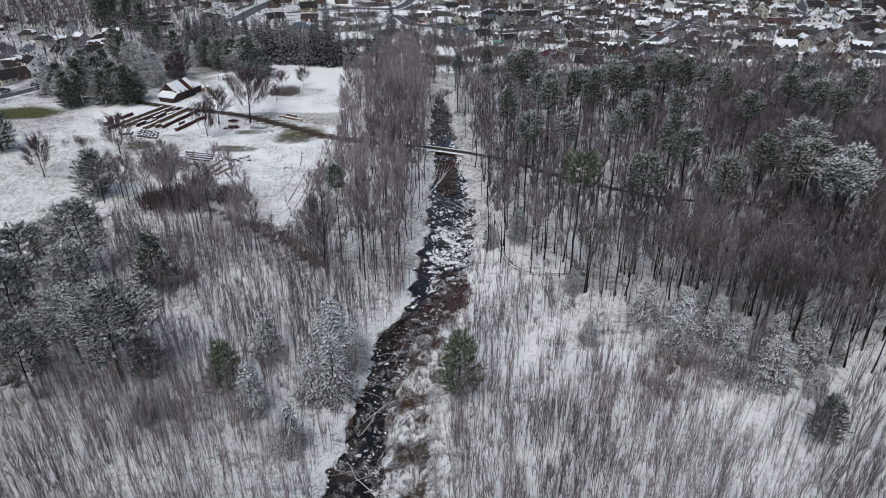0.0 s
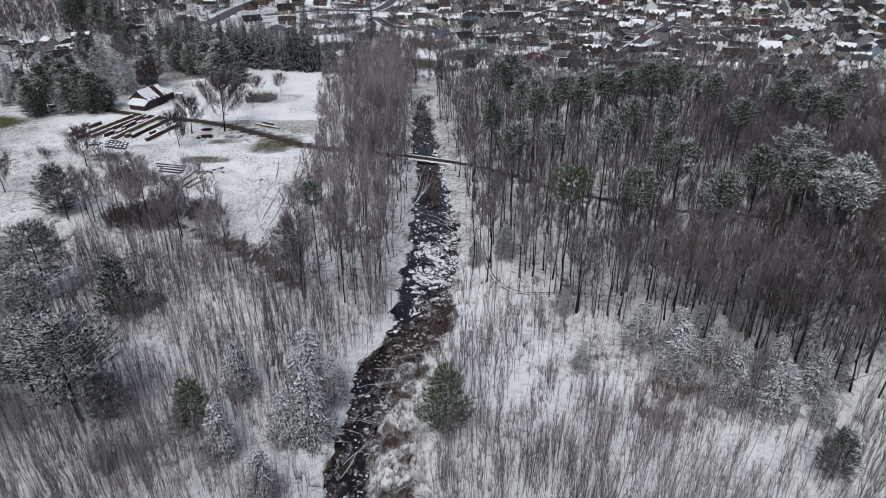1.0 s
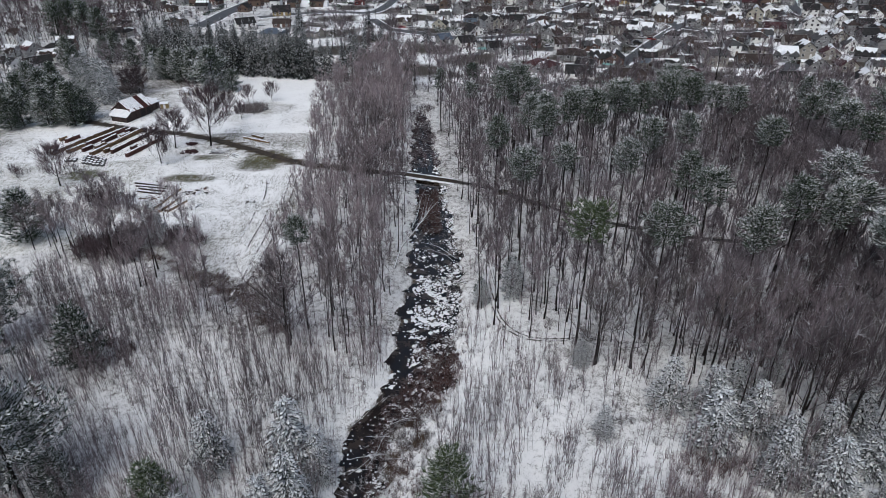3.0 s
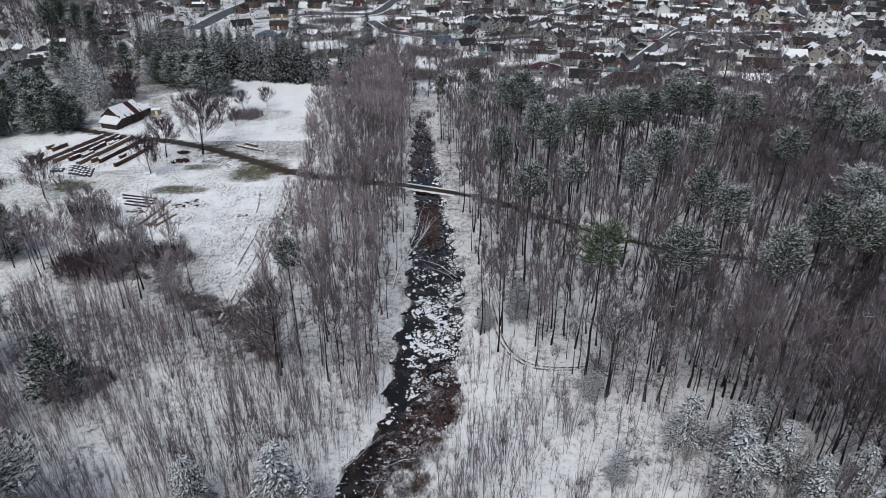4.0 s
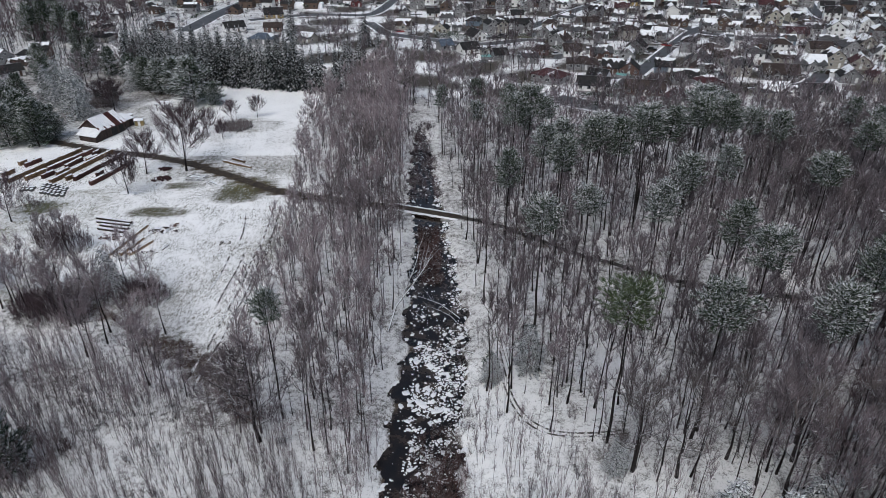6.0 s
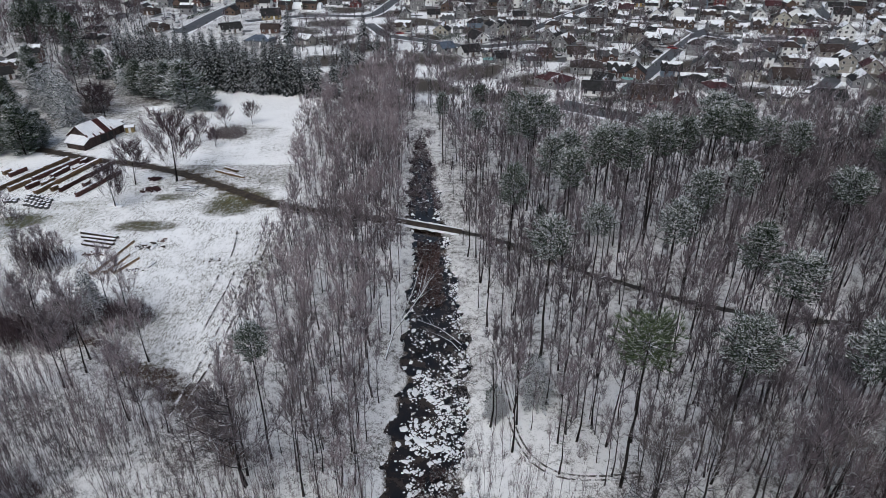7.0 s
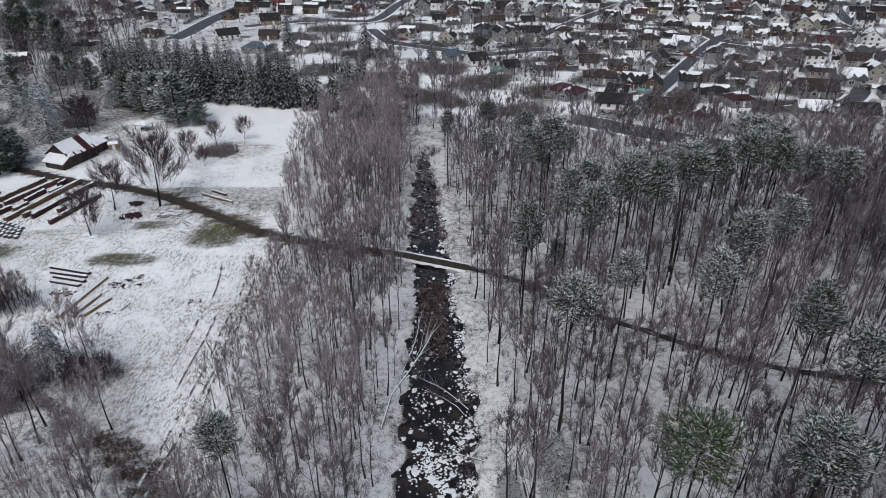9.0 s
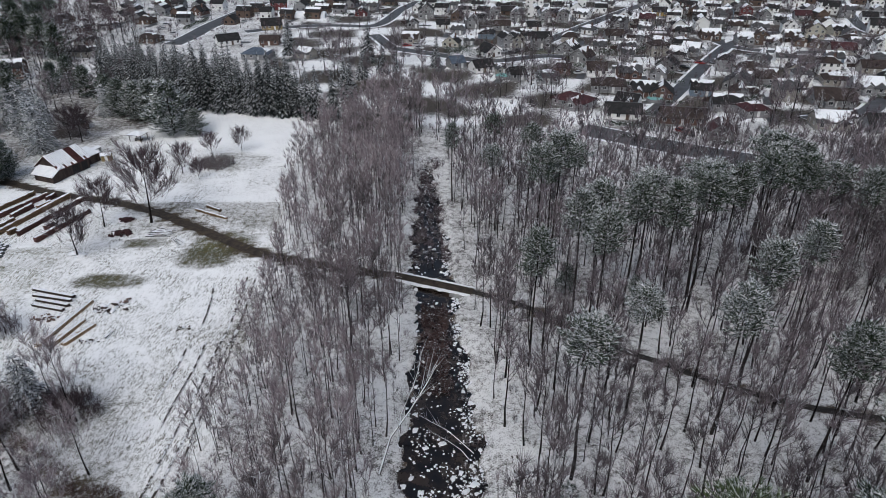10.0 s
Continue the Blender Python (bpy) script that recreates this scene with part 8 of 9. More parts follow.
def shed(x, y, turn, w, d, h, rise, wall, roof, snow, label, name="garden_shed"):
    root = empty(name, pose(x, y, 0, 0, 0, turn), label, "shed", "sheds")
    hw, hd = w / 2, d / 2
    pts = [(-hw, -hd, -0.1), (hw, -hd, -0.1), (hw, hd, -0.1), (-hw, hd, -0.1), (-hw, -hd, h), (hw, -hd, h), (hw, hd, h), (-hw, hd, h), (-hw, 0, h + rise), (hw, 0, h + rise)]
    part("wall", solid(pts, [(0, 1, 5, 4), (2, 3, 7, 6), (0, 3, 2, 1), (1, 2, 6, 9, 5), (3, 0, 4, 8, 7), (4, 5, 9, 8), (6, 7, 8, 9)]), wall, root)
    gable_roof(root, -hw, hw, -hd, hd, h, rise, roof, snow, over=0.2, thick=0.1)
    part("door", box(-0.4, 0.4, -hd - 0.04, -hd + 0.02, 0, min(2.0, h - 0.1)), M_TRIM, root)
    return root


shed(-115.0, 289.0, 34, 7, 5.5, 2.4, 2.0, M_OLDWOOD, ROOFS["dark"], (0.05, 0.1), "old dark shed with a mossy brown roof behind brush", "old_shed")
shed(104.1, 224.9, 17, 2.2, 1.8, 1.9, 0.5, WALLS["white"], ROOFS["grey"], (1.0, 1.0), "small white hut with a snowy roof in the wood")
shed(-92.7, 260.3, 11, 2.6, 2.0, 1.7, 0.4, WALLS["olive"], ROOFS["grey"], (1.0, 1.0), "small ochre booth with a snow-covered roof")
shed(-98.8, 266.6, 67, 2.4, 1.8, 1.4, 0.2, WALLS["grey"], ROOFS["grey"], (1.0, 1.0), "small grey box with a snowy lid beside the barn", "storage_box")


def gazebo(x, y, turn):
    root = empty("gazebo", pose(x, y, 0, 0, 0, turn), "small open picnic shelter with a snow-covered roof", "shelter")
    for sx in (-2.0, 2.0):
        for sy in (-1.6, 1.6):
            part("post", box(sx - 0.08, sx + 0.08, sy - 0.08, sy + 0.08, -0.1, 2.2), M_OLDWOOD, root)
    hip_roof(root, -2.2, 2.2, -1.8, 1.8, 2.3, 0.8, M_OLDWOOD, (1.0, 1.0, 1.0, 1.0), over=0.3, thick=0.1)
    part("tabletop", box(-1.2, 1.2, -0.4, 0.4, 0.70, 0.76), M_PLANK, root)
    for sy in (-0.75, 0.75):
        part("bench", box(-1.2, 1.2, sy - 0.15, sy + 0.15, 0.40, 0.46), M_PLANK, root)
    for sx in (-0.8, 0.8):
        part("leg", box(sx - 0.06, sx + 0.06, -0.75, 0.75, -0.05, 0.70), M_OLDWOOD, root)


gazebo(-90.0, 277.0, -15)


def log_arrays():
    """Half a metre of split log lying across a stack."""
    n = 6
    a = np.arange(n) * 2 * np.pi / n
    ring = np.column_stack([np.cos(a), np.zeros(n), np.sin(a)])
    v = np.concatenate([ring + [0, -0.5, 0], ring + [0, 0.5, 0]])
    i = np.arange(n)
    j = (i + 1) % n
    t = [np.stack([i, j, n + j], 1), np.stack([i, n + j, n + i], 1)]
    for b in (0, n):
        t.append(np.stack([np.full(n - 2, b), b + np.arange(1, n - 1), b + np.arange(2, n)], 1))
    return v, np.concatenate(t)


LOG = log_arrays()


def wood_stack(x0, y0, x1, y1, seed, h=1.15, w=0.95, snowy=0.85, label="long row of stacked brown firewood topped with snow"):
    rng = np.random.default_rng(seed)
    ln = math.hypot(x1 - x0, y1 - y0)
    root = empty("firewood_row", Matrix.LocRotScale(((x0 + x1) / 2, (y0 + y1) / 2, float(ground_z((x0 + x1) / 2, (y0 + y1) / 2))), Euler((0, 0, math.atan2(y1 - y0, x1 - x0))), None), label, "firewood", "firewood rows")
    place, size = [], []
    for k, z in enumerate(np.arange(0.10, h, 0.22)):
        for xx in np.arange(-ln / 2 + 0.1 + 0.11 * (k % 2), ln / 2, 0.26):
            place.append((xx + rng.normal(0, 0.02), rng.normal(0, 0.05), z + rng.normal(0, 0.02)))
            size.append((rng.uniform(0.10, 0.15), w * rng.uniform(0.9, 1.1), rng.uniform(0.10, 0.14)))
    tagged(mesh_object("stacked_wood", scatter(LOG, np.array(place), rng.normal(0, 0.06, len(place)), np.array(size)), M_LOG_RED if seed in (3, 4, 6, 8, 10, 12, 14, 16) else M_LOG, root), kind="stuff")
    n = max(4, int(ln / 0.6))
    pts, faces = [], []
    for i in range(n + 1):
        xx = -ln / 2 + ln * i / n
        ww = w * 0.5 * rng.uniform(0.55, 1.0) * (1 if rng.random() < snowy else 0.35)
        o = rng.normal(0, 0.05)
        pts += [(xx, o - ww, h + 0.02), (xx, o - ww * 0.6, h + 0.14), (xx, o + ww * 0.6, h + 0.14), (xx, o + ww, h + 0.02)]
    for i in range(n):
        for k in range(3):
            faces.append((4 * i + k, 4 * i + 4 + k, 4 * i + 5 + k, 4 * i + 1 + k))
    part("snow_cap", solid(pts, faces), M_SNOW, root, "uneven cap of snow on the logs")


wood_stack(-110.4, 213.2, -101.2, 236.3, 1)
wood_stack(-106.3, 214.1, -103.7, 220.0, 2)
wood_stack(-103.5, 220.6, -97.2, 235.0, 3)
wood_stack(-102.2, 214.9, -100.8, 218.5, 4)
wood_stack(-99.1, 216.7, -97.7, 220.6, 5)
wood_stack(-99.3, 222.1, -97.5, 228.5, 6)
wood_stack(-95.5, 226.9, -94.0, 230.4, 7)
wood_stack(-95.9, 232.1, -95.2, 235.0, 8)
wood_stack(-98.3, 211.4, -91.2, 234.3, 9)
wood_stack(-92.8, 213.1, -86.7, 232.2, 10)
wood_stack(-95.0, 213.3, -94.3, 215.3, 11)
wood_stack(-87.3, 210.0, -82.0, 225.3, 12)
wood_stack(-113.6, 225.0, -112.7, 227.3, 13)
wood_stack(-111.3, 223.7, -109.2, 228.6, 14)
wood_stack(-114.4, 217.4, -112.7, 220.8, 15)
wood_stack(-87.8, 215.6, -87.3, 218.0, 16)
wood_stack(-56.5, 225.9, -47.5, 220.7, 17, h=0.6, w=0.6)
wood_stack(-54.3, 227.7, -50.2, 225.0, 18, h=0.6, w=0.6)


def plank_stack(x0, y0, x1, y1, seed, w=1.1, h=0.75, snowy=False, label="long stack of pale sawn planks in the snow"):
    rng = np.random.default_rng(seed)
    ln = math.hypot(x1 - x0, y1 - y0)
    root = empty("plank_stack", Matrix.LocRotScale(((x0 + x1) / 2, (y0 + y1) / 2, float(ground_z((x0 + x1) / 2, (y0 + y1) / 2))), Euler((0, 0, math.atan2(y1 - y0, x1 - x0))), None), label, "planks", "plank stacks")
    rows, cols = max(2, int(h / 0.22)), 4
    for k in range(rows):
        for c in range(cols):
            yy = -w / 2 + w * c / cols
            e0, e1 = rng.uniform(-0.35, 0.1), rng.uniform(-0.1, 0.35)
            part("plank", box(-ln / 2 + e0, ln / 2 + e1, yy + 0.02, yy + w / cols - 0.02, k * 0.22 + 0.02, k * 0.22 + 0.20), M_PLANK if not snowy else M_OLDWOOD, root)
    if not snowy:
        part("snow_cap", box(-ln / 2 + 0.3, ln / 2 - 0.2, -w / 2 + 0.04, w / 2 - 0.75, rows * 0.22 - 0.02, rows * 0.22 + 0.08, 0.04), M_SNOW, root, "strip of snow on the planks")
    if snowy:
        part("snow_cap", box(-ln / 2, ln / 2, -w / 2 + 0.05, w / 2 - 0.05, rows * 0.22, rows * 0.22 + 0.14, 0.05), M_SNOW, root, "snow on the stack")


plank_stack(-67.3, 172.0, -64.1, 185.7, 21)
plank_stack(-64.9, 172.5, -62.7, 179.5, 22)
plank_stack(-62.9, 172.4, -60.2, 178.0, 23)
for k, (a, b, c, d) in enumerate(((-77.0, 189.9, -68.0, 187.1), (-76.2, 187.9, -67.9, 185.8), (-74.7, 186.3, -67.7, 184.2), (-74.5, 184.7, -68.1, 182.8))):
    plank_stack(a, b, c, d, 30 + k, w=0.7, h=0.5, snowy=True, label="row of dark poles covered with snow")


def heap(x, y, rx, ry, n, seed, material, label, size=0.3, name="rubble_heap", category="heap", snow=0.35):
    """A loose heap of chunks, some under snow."""
    rng = np.random.default_rng(seed)
    root = empty(name, pose(x, y, float(ground_z(x, y))), label, category)
    out = {0: [], 1: []}
    for k in range(n):
        a, r = rng.uniform(0, 6.28), rng.random() ** 0.6
        s = size * rng.uniform(0.5, 1.3)
        v, t = hummock_arrays(seed * 100 + k)
        v = v * [s * rng.uniform(0.7, 1.6), s, s * 1.6] + [0, 0, 0.12]
        q = scatter((v, t), np.array([[math.cos(a) * r * rx, math.sin(a) * r * ry, 0.5 * size * (1 - r) * 2]]), np.array([rng.uniform(0, 6.28)]), np.array([1.0]))
        out[1 if rng.random() < snow else 0].append(q)
    tagged(mesh_object("rubble", join(out[0]), material, root), kind="stuff")
    if out[1]:
        tagged(mesh_object("snowy_rubble", join(out[1]), M_SNOW, root, "chunks covered with snow"), kind="stuff")


heap(-59.8, 183.0, 2.6, 2.0, 46, 41, M_OLDWOOD, "dark heap of chunks dusted with snow in the field", 0.36)
heap(-57.6, 185.9, 1.5, 1.0, 16, 42, WALLS["brick"], "small red-brown heap of bricks in the snow", 0.34, "brick_heap")
heap(-70.4, 180.9, 2.6, 2.0, 42, 43, WALLS["brick"], "red-brown heap of bricks beside the planks", 0.32, "brick_heap")
heap(-59.1, 173.1, 2.2, 0.6, 20, 44, M_OLDWOOD, "low dark heap of scrap in the snow", 0.25)
heap(-56.2, 183.1, 0.8, 0.4, 7, 45, M_OLDWOOD, "little dark heap of scrap in the snow", 0.25)
heap(-43.4, 176.4, 1.6, 0.9, 18, 46, M_OLDWOOD, "dark tussock breaking the snow", 0.22, snow=0.2)


def stone_blocks():
    block = bpy.data.meshes.new("block")
    bm = box(-0.5, 0.5, -0.4, 0.4, 0.0, 0.62, 0.05)
    bm.to_mesh(block)
    block.materials.append(surface("dark_stone", (0.05, 0.05, 0.052), (0.12, 0.12, 0.122), 1.5, 0.85, fine=6))
    cap = bpy.data.meshes.new("snow_cap")
    bm = box(-0.44, 0.44, -0.34, 0.34, 0.62, 0.74, 0.06)
    bm.to_mesh(cap)
    cap.materials.append(M_SNOW)
    rng = np.random.default_rng(91)
    spots = [(-99.2 + 1.3 * i + 0.36 * j, 210.7 - 0.52 * i - 1.56 * j) for i in range(6) for j in range(4)] + [(-103.6 + 1.24 * i, 208.6 - 1.27 * j) for i in range(3) for j in range(2)]
    for x, y in spots:
        if rng.random() < 0.12:
            continue
        root = empty("stone_block", pose(x + rng.normal(0, 0.12), y + rng.normal(0, 0.12), float(ground_z(x, y)) - 0.03, 0, 0, rng.normal(62, 7)), "dark stone block capped with snow", "block", "stone blocks")
        shared("block", block, Matrix(), root)
        shared("snow_cap", cap, Matrix(), root)


stone_blocks()
heap(-75.3, 203.8, 1.9, 0.9, 14, 49, M_SNOW, "rounded white mound of snow beside a bare tree", 0.7, "snow_mound")
heap(-71.4, 221.1, 1.8, 1.2, 40, 50, M_DARK_BRUSH, "red-brown brush heap beside the track", 0.5, "brush_heap", snow=0.0)
heap(-70.2, 214.2, 2.6, 1.7, 60, 51, M_DARK_BRUSH, "red-brown brush heap beside the track", 0.5, "brush_heap", snow=0.05)


def log_pile(x, y, turn, n, ln, seed, label):
    rng = np.random.default_rng(seed)
    root = empty("log_pile", pose(x, y, float(ground_z(x, y)), 0, 0, turn), label, "logs")
    for k in range(n):
        yy, zz = rng.normal(0, 0.7), 0.12 + 0.16 * (k % 3)
        a = rng.normal(0, 0.18)
        l = ln * rng.uniform(0.6, 1.0)
        p0 = np.array([[-l / 2 * math.cos(a), yy - l / 2 * math.sin(a), zz]])
        mesh_object("pole", rods(p0, p0 * [-1, 0, 1] + [[0, yy + l / 2 * math.sin(a), 0]], 0.13, 0.09, 6), M_BARK if k % 4 else M_SNOW, root)


log_pile(-60.6, 214.1, -8, 22, 6.0, 61, "loose pile of dark poles dusted with snow")
log_pile(-55.5, 209.4, -38, 6, 4.5, 62, "few snowy poles lying beside the grass verge")
log_pile(-55.9, 174.8, 55, 2, 3.5, 63, "two dark poles lying in the snow")


def field_bush(x, y, rx, ry, h, seed, material, label):
    creek_brush([(x - rx, y - ry * 0.5), (x - rx * 0.4, y - ry), (x + rx * 0.5, y - ry * 0.9), (x + rx, y), (x + rx * 0.5, y + ry), (x - rx * 0.5, y + ry * 0.9)], 0.75, seed, material, h / 2.2, h / 1.4, 0.9, "field_bush", label)


field_bush(-60.5, 255.3, 5.5, 3.2, 3.0, 71, M_TWIG_GREY, "wide rounded grey thicket in the snowy field")
field_bush(-114.3, 282.7, 6.0, 3.0, 3.0, 74, M_TWIG_GREY, "grey brush crowding the old shed")


def tall_thicket(x, y, rx, ry, n, lo, hi, seed, label):
    """A close group of many-stemmed bare shrubs."""
    rng = np.random.default_rng(seed)
    a, r = rng.uniform(0, 6.28, n), rng.random(n) ** 0.6
    px, py = x + np.cos(a) * r * rx, y + np.sin(a) * r * ry
    TALL_CLUMP.mass("shrub_thicket", px, py, rng.uniform(lo, hi, n) * (1.1 - 0.4 * r), label, "shrubs")


tall_thicket(-78.4, 175.3, 6.0, 4.0, 26, 5, 8, 72, "tall rounded leafless thicket beside the lumber")
tall_thicket(-54.2, 154.8, 5.5, 4.5, 64, 2.6, 5.2, 73, "tall brown thicket at the field's edge")
tall_thicket(-65.6, 155.4, 6.0, 4.0, 26, 3.5, 6.5, 76, "brown leafless thicket at the field's edge")
tall_thicket(-67.5, 150.0, 8.5, 5.0, 84, 3.5, 7.0, 78, "brown leafless thicket at the field's edge")
tall_thicket(-97.8, 198.1, 4.5, 3.0, 12, 3, 5, 75, "brown leafless thicket in the field")
tall_thicket(-111.8, 196.9, 6.0, 3.0, 14, 2.5, 4.5, 77, "brown leafless thicket in the field")

# ---- gardens and streets ----
def hedge(x0, y0, x1, y1, h, w, seed, label="clipped evergreen hedge dusted with snow"):
    rng = np.random.default_rng(seed)
    ln = math.hypot(x1 - x0, y1 - y0)
    n = int(ln * h * 26)
    a = math.atan2(y1 - y0, x1 - x0)
    p = np.column_stack([rng.uniform(-ln / 2, ln / 2, n), rng.uniform(-0.5, 0.5, n) * w, rng.random(n) ** 0.6 * h])
    way = unit(rng.normal(0, 1, (n, 3)) + [0, 0, 0.6])
    side = unit(np.cross(way, rng.normal(0, 1, (n, 3))))
    piece = blades(p, p + way * 0.45, side, 0.16)
    ob = mesh_object("hedge", piece, M_HEDGE)
    ob.matrix_basis = Matrix.LocRotScale(((x0 + x1) / 2, (y0 + y1) / 2, 0), Euler((0, 0, a)), None)
    return tagged(ob, label, "hedge", "hedges")


hedge(7.9, 395.2, 24.4, 385.6, 3, 1.6, 900)
hedge(-73.0, 485.4, -65.2, 488.8, 3, 2, 901)
hedge(-57.2, 477.7, -50.6, 477.5, 3, 2, 902)
hedge(-133.7, 454.3, -129.7, 487.7, 1.6, 1, 903)
hedge(-159.1, 496.2, -142.5, 492.0, 1.5, 1, 904)
hedge(80.9, 407.1, 93.4, 401.8, 1.6, 1.2, 905)
hedge(80.4, 392.7, 95.2, 388.7, 2, 1.5, 906)
hedge(63.3, 365.4, 72.6, 358.3, 2.2, 2, 907)
hedge(82.6, 355.2, 91.5, 353.1, 2, 2, 908)
hedge(95.2, 388.7, 106.4, 400.0, 1.6, 1.2, 909)
hedge(161.4, 358.3, 174.8, 352.1, 1.6, 1, 910)
hedge(58.5, 287.3, 74.1, 283.6, 1.6, 1.4, 911)
hedge(58.5, 276.4, 73.7, 270.9, 1.2, 1, 912)
hedge(112.7, 305.5, 119.1, 308.6, 4, 3, 913)
hedge(74.3, 336.2, 88.6, 331.7, 1.5, 1, 914)


def car_paint(name, colour):
    n = Nodes(name, 0.3, 0.5)
    return n.done(n.mix(n.ramp(n.noise(0.8, 2), 0.3, 0.7), colour, tuple(c * 0.8 for c in colour)))


def make_car(paint, label, long=4.5):
    root = empty("car", Matrix(), label, "car", "parked cars")
    half, w = long / 2, 0.9
    side = [(-half, 0.35), (half, 0.35), (half, 0.75), (half * 0.55, 0.92), (half * 0.25, 0.95), (-half * 0.8, 0.98), (-half, 0.85)]
    n = len(side)
    pts = [(x, s * w, z) for s in (-1, 1) for x, z in side]
    part("body", solid(pts, [tuple(range(n)), tuple(range(2 * n - 1, n - 1, -1))] + [(i, n + i, n + (i + 1) % n, (i + 1) % n) for i in range(n)]), paint, root)
    pts = [(half * 0.32, -0.84, 0.94), (half * 0.32, 0.84, 0.94), (-half * 0.82, 0.84, 0.96), (-half * 0.82, -0.84, 0.96), (half * 0.02, -0.66, 1.42), (half * 0.02, 0.66, 1.42), (-half * 0.62, 0.66, 1.45), (-half * 0.62, -0.66, 1.45)]
    part("cabin", solid(pts, [(0, 1, 5, 4), (1, 2, 6, 5), (2, 3, 7, 6), (3, 0, 4, 7), (4, 5, 6, 7)]), M_GLASS, root, "dark car windows")
    part("roof", box(-half * 0.64, half * 0.04, -0.68, 0.68, 1.43, 1.49, 0.02), paint, root)
    for sx in (-0.62, 0.62):
        for sy in (-1, 1):
            tyre = rods([(sx * half, sy * 0.74, 0.32)], [(sx * half, sy * 0.93, 0.32)], 0.33, 0.33, 10)
            mesh_object("wheel", tyre, M_BLACK, root)
    return root


CARS = [make_car(car_paint("white_paint", (0.6, 0.6, 0.62)), "white car parked on a driveway"), make_car(car_paint("black_paint", (0.015, 0.015, 0.017)), "black car parked on a driveway"), make_car(car_paint("red_paint", (0.22, 0.012, 0.012)), "red car parked on a driveway"), make_car(car_paint("silver_paint", (0.25, 0.26, 0.28)), "silver grey car parked on a driveway", 4.8)]
for k, c in enumerate(CARS):
    c.matrix_basis = pose(124.1 + 3.2 * k, 366.0 + 2.9 * k, 0.06, 0, 0, -37)


def park(k, x, y, turn):
    copy_thing(CARS[k], pose(x, y, 0.06, 0, 0, turn))


park(0, 37.0, 395.3, 23)
park(1, 39.3, 391.7, 17)
park(1, 43.3, 396.3, 23)
park(0, 63.4, 353.9, 12)
park(0, 116.3, 373.8, -34)
park(2, 119.8, 369.5, -36)
park(1, 110.2, 361.9, -31)
park(0, 105.5, 352.6, -34)
park(0, 130.5, 395.6, -34)
park(2, 130.6, 364.1, 23)
park(0, 156.3, 309.6, -17)
park(2, 81.5, 279.4, -64)
park(1, 83.6, 276.8, 71)
park(0, 142.2, 289.0, 71)
park(0, -148.1, 469.3, 45)
park(0, -145.1, 457.8, 23)
park(0, -106.5, 477.9, 82)
park(0, -28.8, 518.8, -11)
park(0, -30.1, 502.6, 0)
park(1, -26.0, 502.5, 0)
park(2, -10.2, 409.1, 12)
park(0, -5.6, 410.2, -11)
park(0, -4.2, 403.9, -17)
park(0, 103.1, 360.2, 62)
park(0, 245.7, 491.4, 70)
park(0, 258.1, 483.3, 70)
park(3, 259.9, 511.0, 70)
park(0, -134.8, 442.1, -6)
park(3, 147.3, 381.3, -17)
park(1, 142.7, 351.3, -11)
park(3, 139.7, 342.6, -11)
park(1, -45.9, 495.6, 0)
park(1, -165.2, 269.8, 23)
park(1, -173.8, 261.3, 28)
park(3, -169.6, 257.0, 28)
park(0, -198.6, 322.6, 34)
park(3, -152.7, 252.6, 23)


def pool(x, y, r, label="round above-ground pool with pale turquoise cover"):
    root = empty("pool", pose(x, y, 0), label, "pool")
    mesh_object("wall", rods([(0, 0, -0.05)], [(0, 0, 1.25)], r, r, 24), WALLS["grey"], root)
    a = np.arange(24) * 2 * np.pi / 24
    v = np.concatenate([np.column_stack([np.cos(a) * r * 0.97, np.sin(a) * r * 0.97, np.full(24, 1.15)]), [[0, 0, 1.1]]])
    i = np.arange(24)
    mesh_object("cover", (v, np.stack([i, (i + 1) % 24, np.full(24, 24)], 1)), M_POOL, root, "turquoise pool cover")
    return root


M_POOL = surface("pool_cover", (0.12, 0.32, 0.32), (0.22, 0.45, 0.44), 0.8, 0.4)
pool(31.0, 348.5, 3.2)
pool(83.1, 314.0, 3.0)

# a long white tunnel shed beside the street
tunnel_root = empty("tunnel_shed", pose(-75.1, 491.6, 0, 0, 0, -4), "long white rounded tunnel shed under snow", "shed")
prof = [(math.cos(t) * 4.0, math.sin(t) * 3.6) for t in np.linspace(0, math.pi, 13)]
tb = bmesh.new()
ringv = [[tb.verts.new((xx, p, z)) for p, z in prof] for xx in (-14, 14)]
for i in range(12):
    tb.faces.new((ringv[0][i], ringv[1][i], ringv[1][i + 1], ringv[0][i + 1]))
tb.faces.new(ringv[0]), tb.faces.new(ringv[1][::-1])
part("cover", tb, M_SNOW, tunnel_root)
part("door", box(14.0, 14.06, -1.2, 1.2, 0, 2.4), M_CONCRETE, tunnel_root)


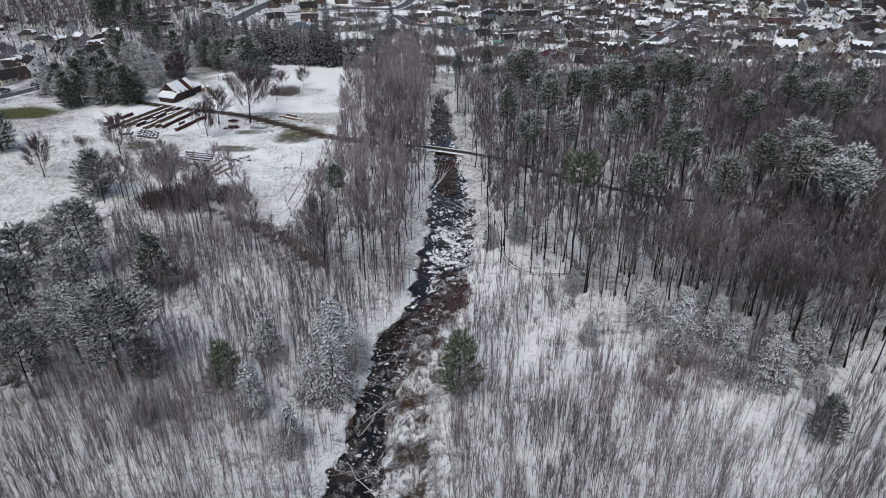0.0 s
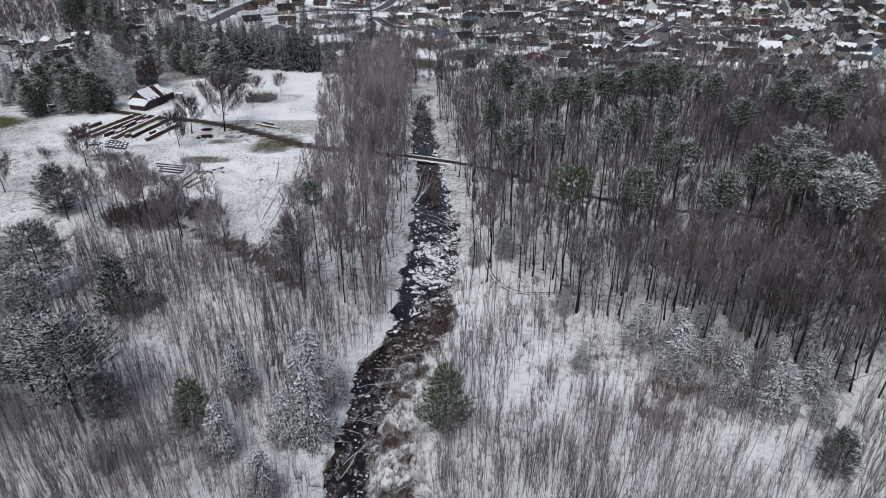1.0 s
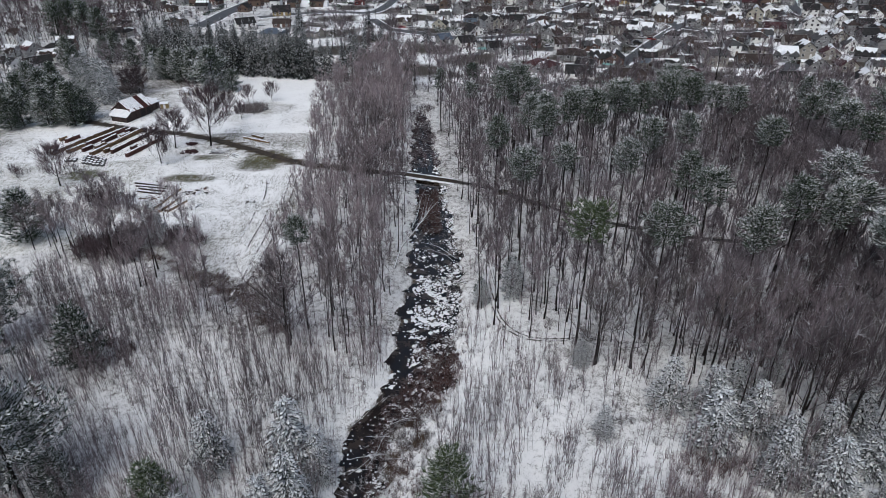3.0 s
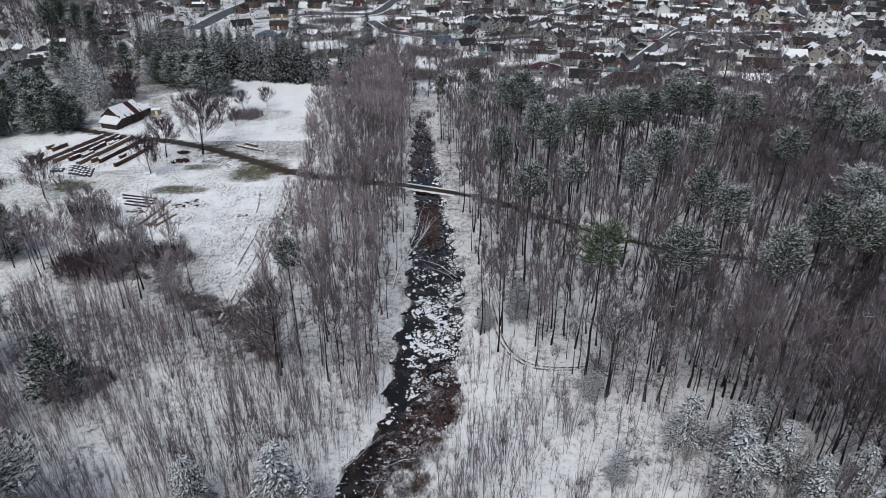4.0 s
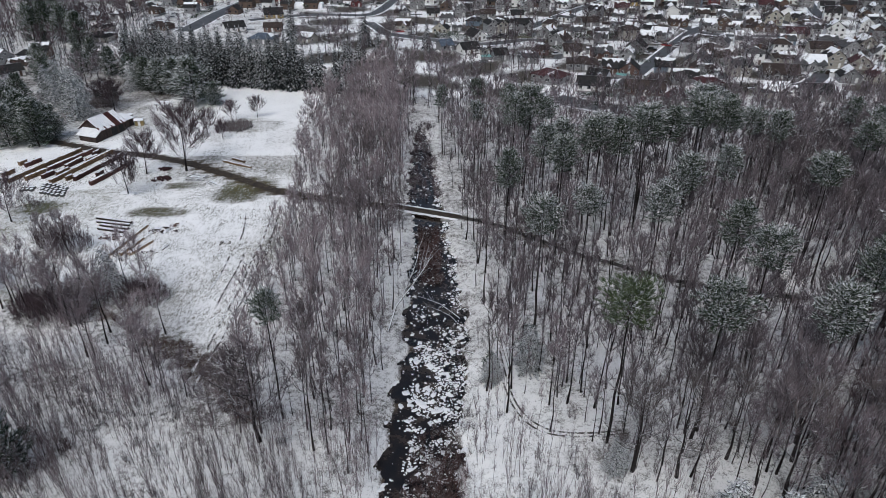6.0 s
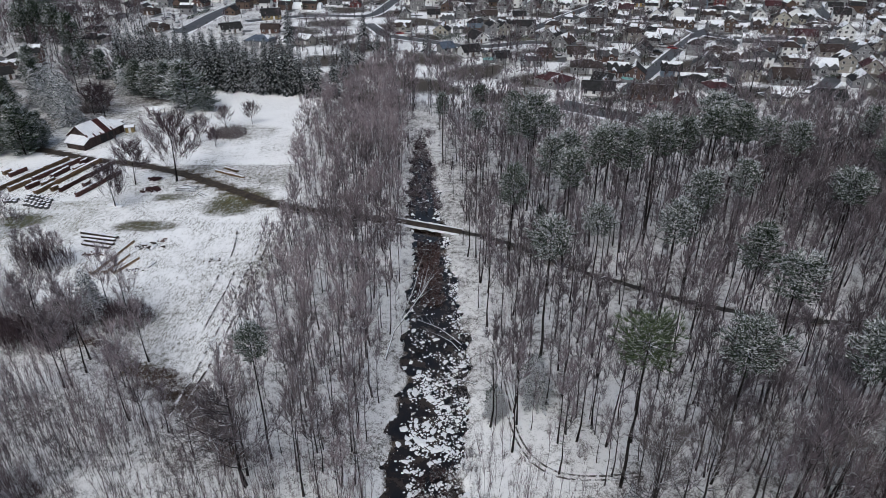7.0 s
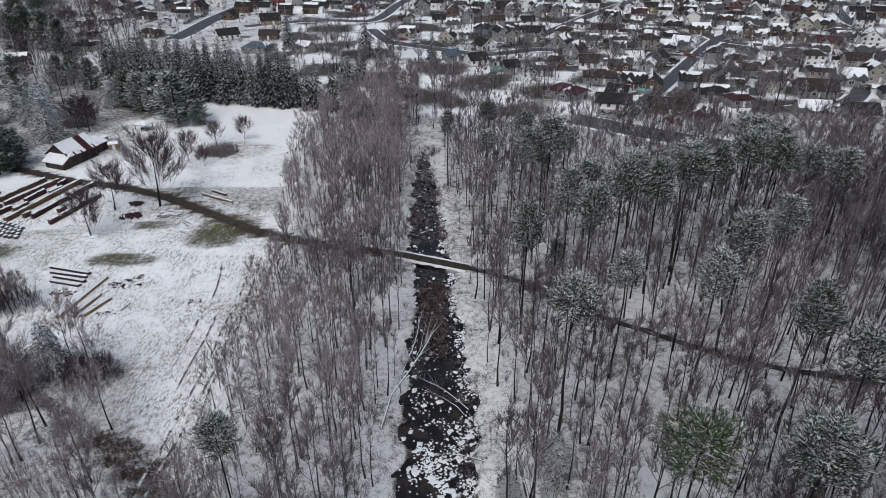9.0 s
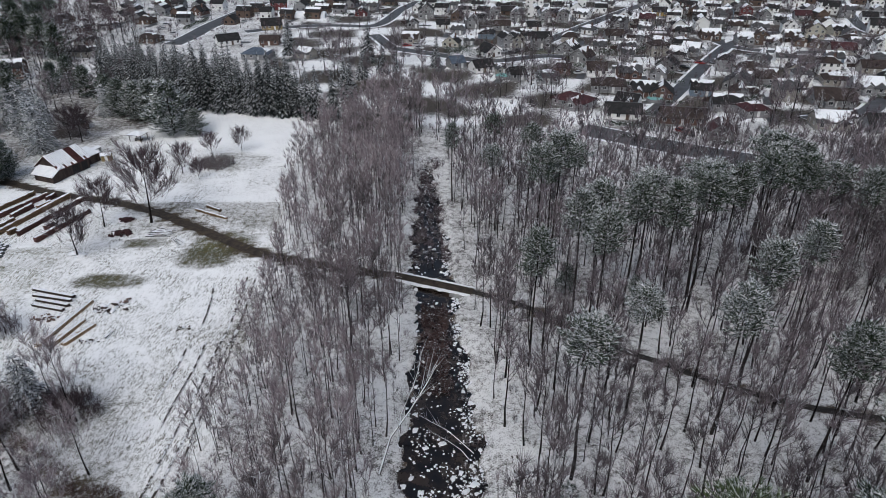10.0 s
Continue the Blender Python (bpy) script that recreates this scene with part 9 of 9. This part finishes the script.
def yards(seed):
    """What stands behind the houses: sheds, fence runs and low evergreens."""
    rng = np.random.default_rng(seed)
    panel = bpy.data.meshes.new("panel")
    pb = bmesh.new()
    add_box(pb, -4.8, 4.8, -0.03, 0.03, 0.05, 1.65)
    pb.to_mesh(panel)
    panel.materials.append(M_OLDWOOD)
    for x, y in list(HOUSE_SPOTS):
        if rng.random() < 0.16:
            a = rng.uniform(-30, 10)
            dx, dy = rng.uniform(-5, 5), rng.uniform(6.0, 7.5)
            shed(x + dx, y + dy, a, float(rng.uniform(2.4, 3.6)), float(rng.uniform(2.2, 3.0)), 2.0, 0.9, [WALLS["white"], WALLS["grey"], WALLS["brown"]][rng.integers(3)], ROOFS["grey"], (float(rng.uniform(0.3, 1)), float(rng.uniform(0.3, 1))), "small garden shed with a snow-dusted roof")
        if rng.random() < 0.18:
            a = rng.uniform(-25, 5)
            root = empty("fence", pose(x + rng.uniform(-3, 3), y + 8.5, 0, 0, 0, a), "weathered brown board fence between gardens", "fence", "garden fences")
            shared("panel", panel, Matrix(), root)
        if rng.random() < 0.25:
            a = radians(rng.uniform(-25, 5))
            c, s = math.cos(a), math.sin(a)
            hx, hy = x + rng.uniform(-6, 6), y + rng.uniform(-9, -7)
            hedge(hx - 4 * c, hy - 4 * s, hx + 4 * c, hy + 4 * s, 1.3, 1.0, int(rng.integers(1e6)))


yards(77)


def driveways(seed):
    """Wet asphalt drives beside the houses."""
    rng = np.random.default_rng(seed)
    me = bpy.data.meshes.new("driveway")
    bm = box(-1.7, 1.7, -5.5, 5.5, -0.1, 0.07)
    bm.to_mesh(me)
    me.materials.append(M_ROAD)
    for x, y in list(HOUSE_SPOTS):
        if rng.random() < 0.55:
            turn = -14 + float(rng.choice([0, 90])) + float(rng.normal(0, 5))
            ob = new("driveway", me)
            ob.matrix_basis = pose(x, y, 0.02, 0, 0, turn) @ pose(float(rng.choice([-1, 1])) * 5.6, -4.0, 0)
            tagged(ob, "dark wet asphalt driveway beside a house", "driveway", kind="structure")


driveways(78)
SUBURB = [(21.8, 296.4), (72.7, 271.1), (154.2, 262.2), (324.9, 214.9), (358.0, 575.3), (-213.0, 572.8), (-188.1, 460.3), (-61.0, 394.0), (-9.0, 340.7)]


def garden_trees(poly, step, keep, kind, lo, hi, seed, name, label, room=5.4):
    rng = np.random.default_rng(seed)
    x, y = spread(rng, poly, step, keep)
    d = np.min([np.hypot(x - a, y - b) for a, b in HOUSE_SPOTS], axis=0)
    r = np.min([near_line(x, y, l) for l in ROAD_LINES], axis=0)
    ok = (d > room) & (r > room - 1)
    kind.mass(name, x[ok], y[ok], rng.uniform(lo, hi, ok.sum()), label)


garden_trees(SUBURB, 11.5, 0.5, GARDEN, 5, 11, 81, "garden_trees", "leafless garden trees between the houses")
garden_trees(SUBURB, 26.0, 0.4, SPRUCE_FAR, 4, 10, 82, "garden_evergreens", "snowy evergreens between the houses")
garden_trees([(-334.2, 252.8), (-177.2, 264.7), (-152.5, 295.9), (-138.1, 340.3), (-175.2, 375.7), (-342.6, 399.0)], 9.0, 0.8, GARDEN, 6, 12, 83, "garden_trees", "leafless garden trees between the houses")
garden_trees([(-231.6, 224.7), (-141.2, 249.9), (-142.2, 295.9), (-120.0, 311.1), (-154.4, 375.8), (-237.0, 363.6)], 15.0, 0.55, SPRUCE_FAR, 7, 13, 84, "garden_evergreens", "snowy evergreens between the houses")


def garden_brush(poly, step, keep, seed):
    rng = np.random.default_rng(seed)
    x, y = spread(rng, poly, step, keep)
    d = np.min([np.hypot(x - a, y - b) for a, b in HOUSE_SPOTS], axis=0)
    r = np.min([near_line(x, y, l) for l in ROAD_LINES], axis=0)
    ok = (d > 5.4) & (r > 4.5) & (waves(x, y, 0.2) + rng.normal(0, 0.5, len(x)) > 0.1)
    big = bush_arrays(900, h=2.2, n=16, wide=1.5, r=0.08)
    tagged(mesh_object("garden_brush", scatter(big, np.stack([x[ok], y[ok], 0 * x[ok]], 1), rng.uniform(0, 6.28, ok.sum()), rng.uniform(0.5, 1.3, ok.sum())), M_TWIG), "leafless garden shrubs between the houses", "shrubs", kind="stuff")


garden_brush(SUBURB, 6.5, 0.8, 85)
garden_trees([(21.8, 296.4), (62.6, 282.6), (153.9, 254.2), (268.1, 294.8), (320.4, 486.9), (44.2, 485.9), (17.1, 376.3)], 12.5, 0.75, TOWN_TREE, 7, 13, 86, "garden_trees", "dark leafless trees standing between the houses", 4.2)
garden_trees([(-40.1, 376.1), (44.2, 485.9), (320.4, 486.9), (327.8, 613.8), (-62.8, 612.0)], 17.0, 0.6, TOWN_TREE, 8, 13, 87, "garden_trees", "dark leafless trees standing between the houses")
garden_trees([(-305.6, 287.3), (-167.8, 295.8), (-130.9, 340.3), (-123.6, 393.8), (-199.4, 484.9), (-315.8, 484.5)], 17.0, 0.6, SPRUCE_FAR, 8, 15, 88, "garden_evergreens", "snowy evergreens between the houses")
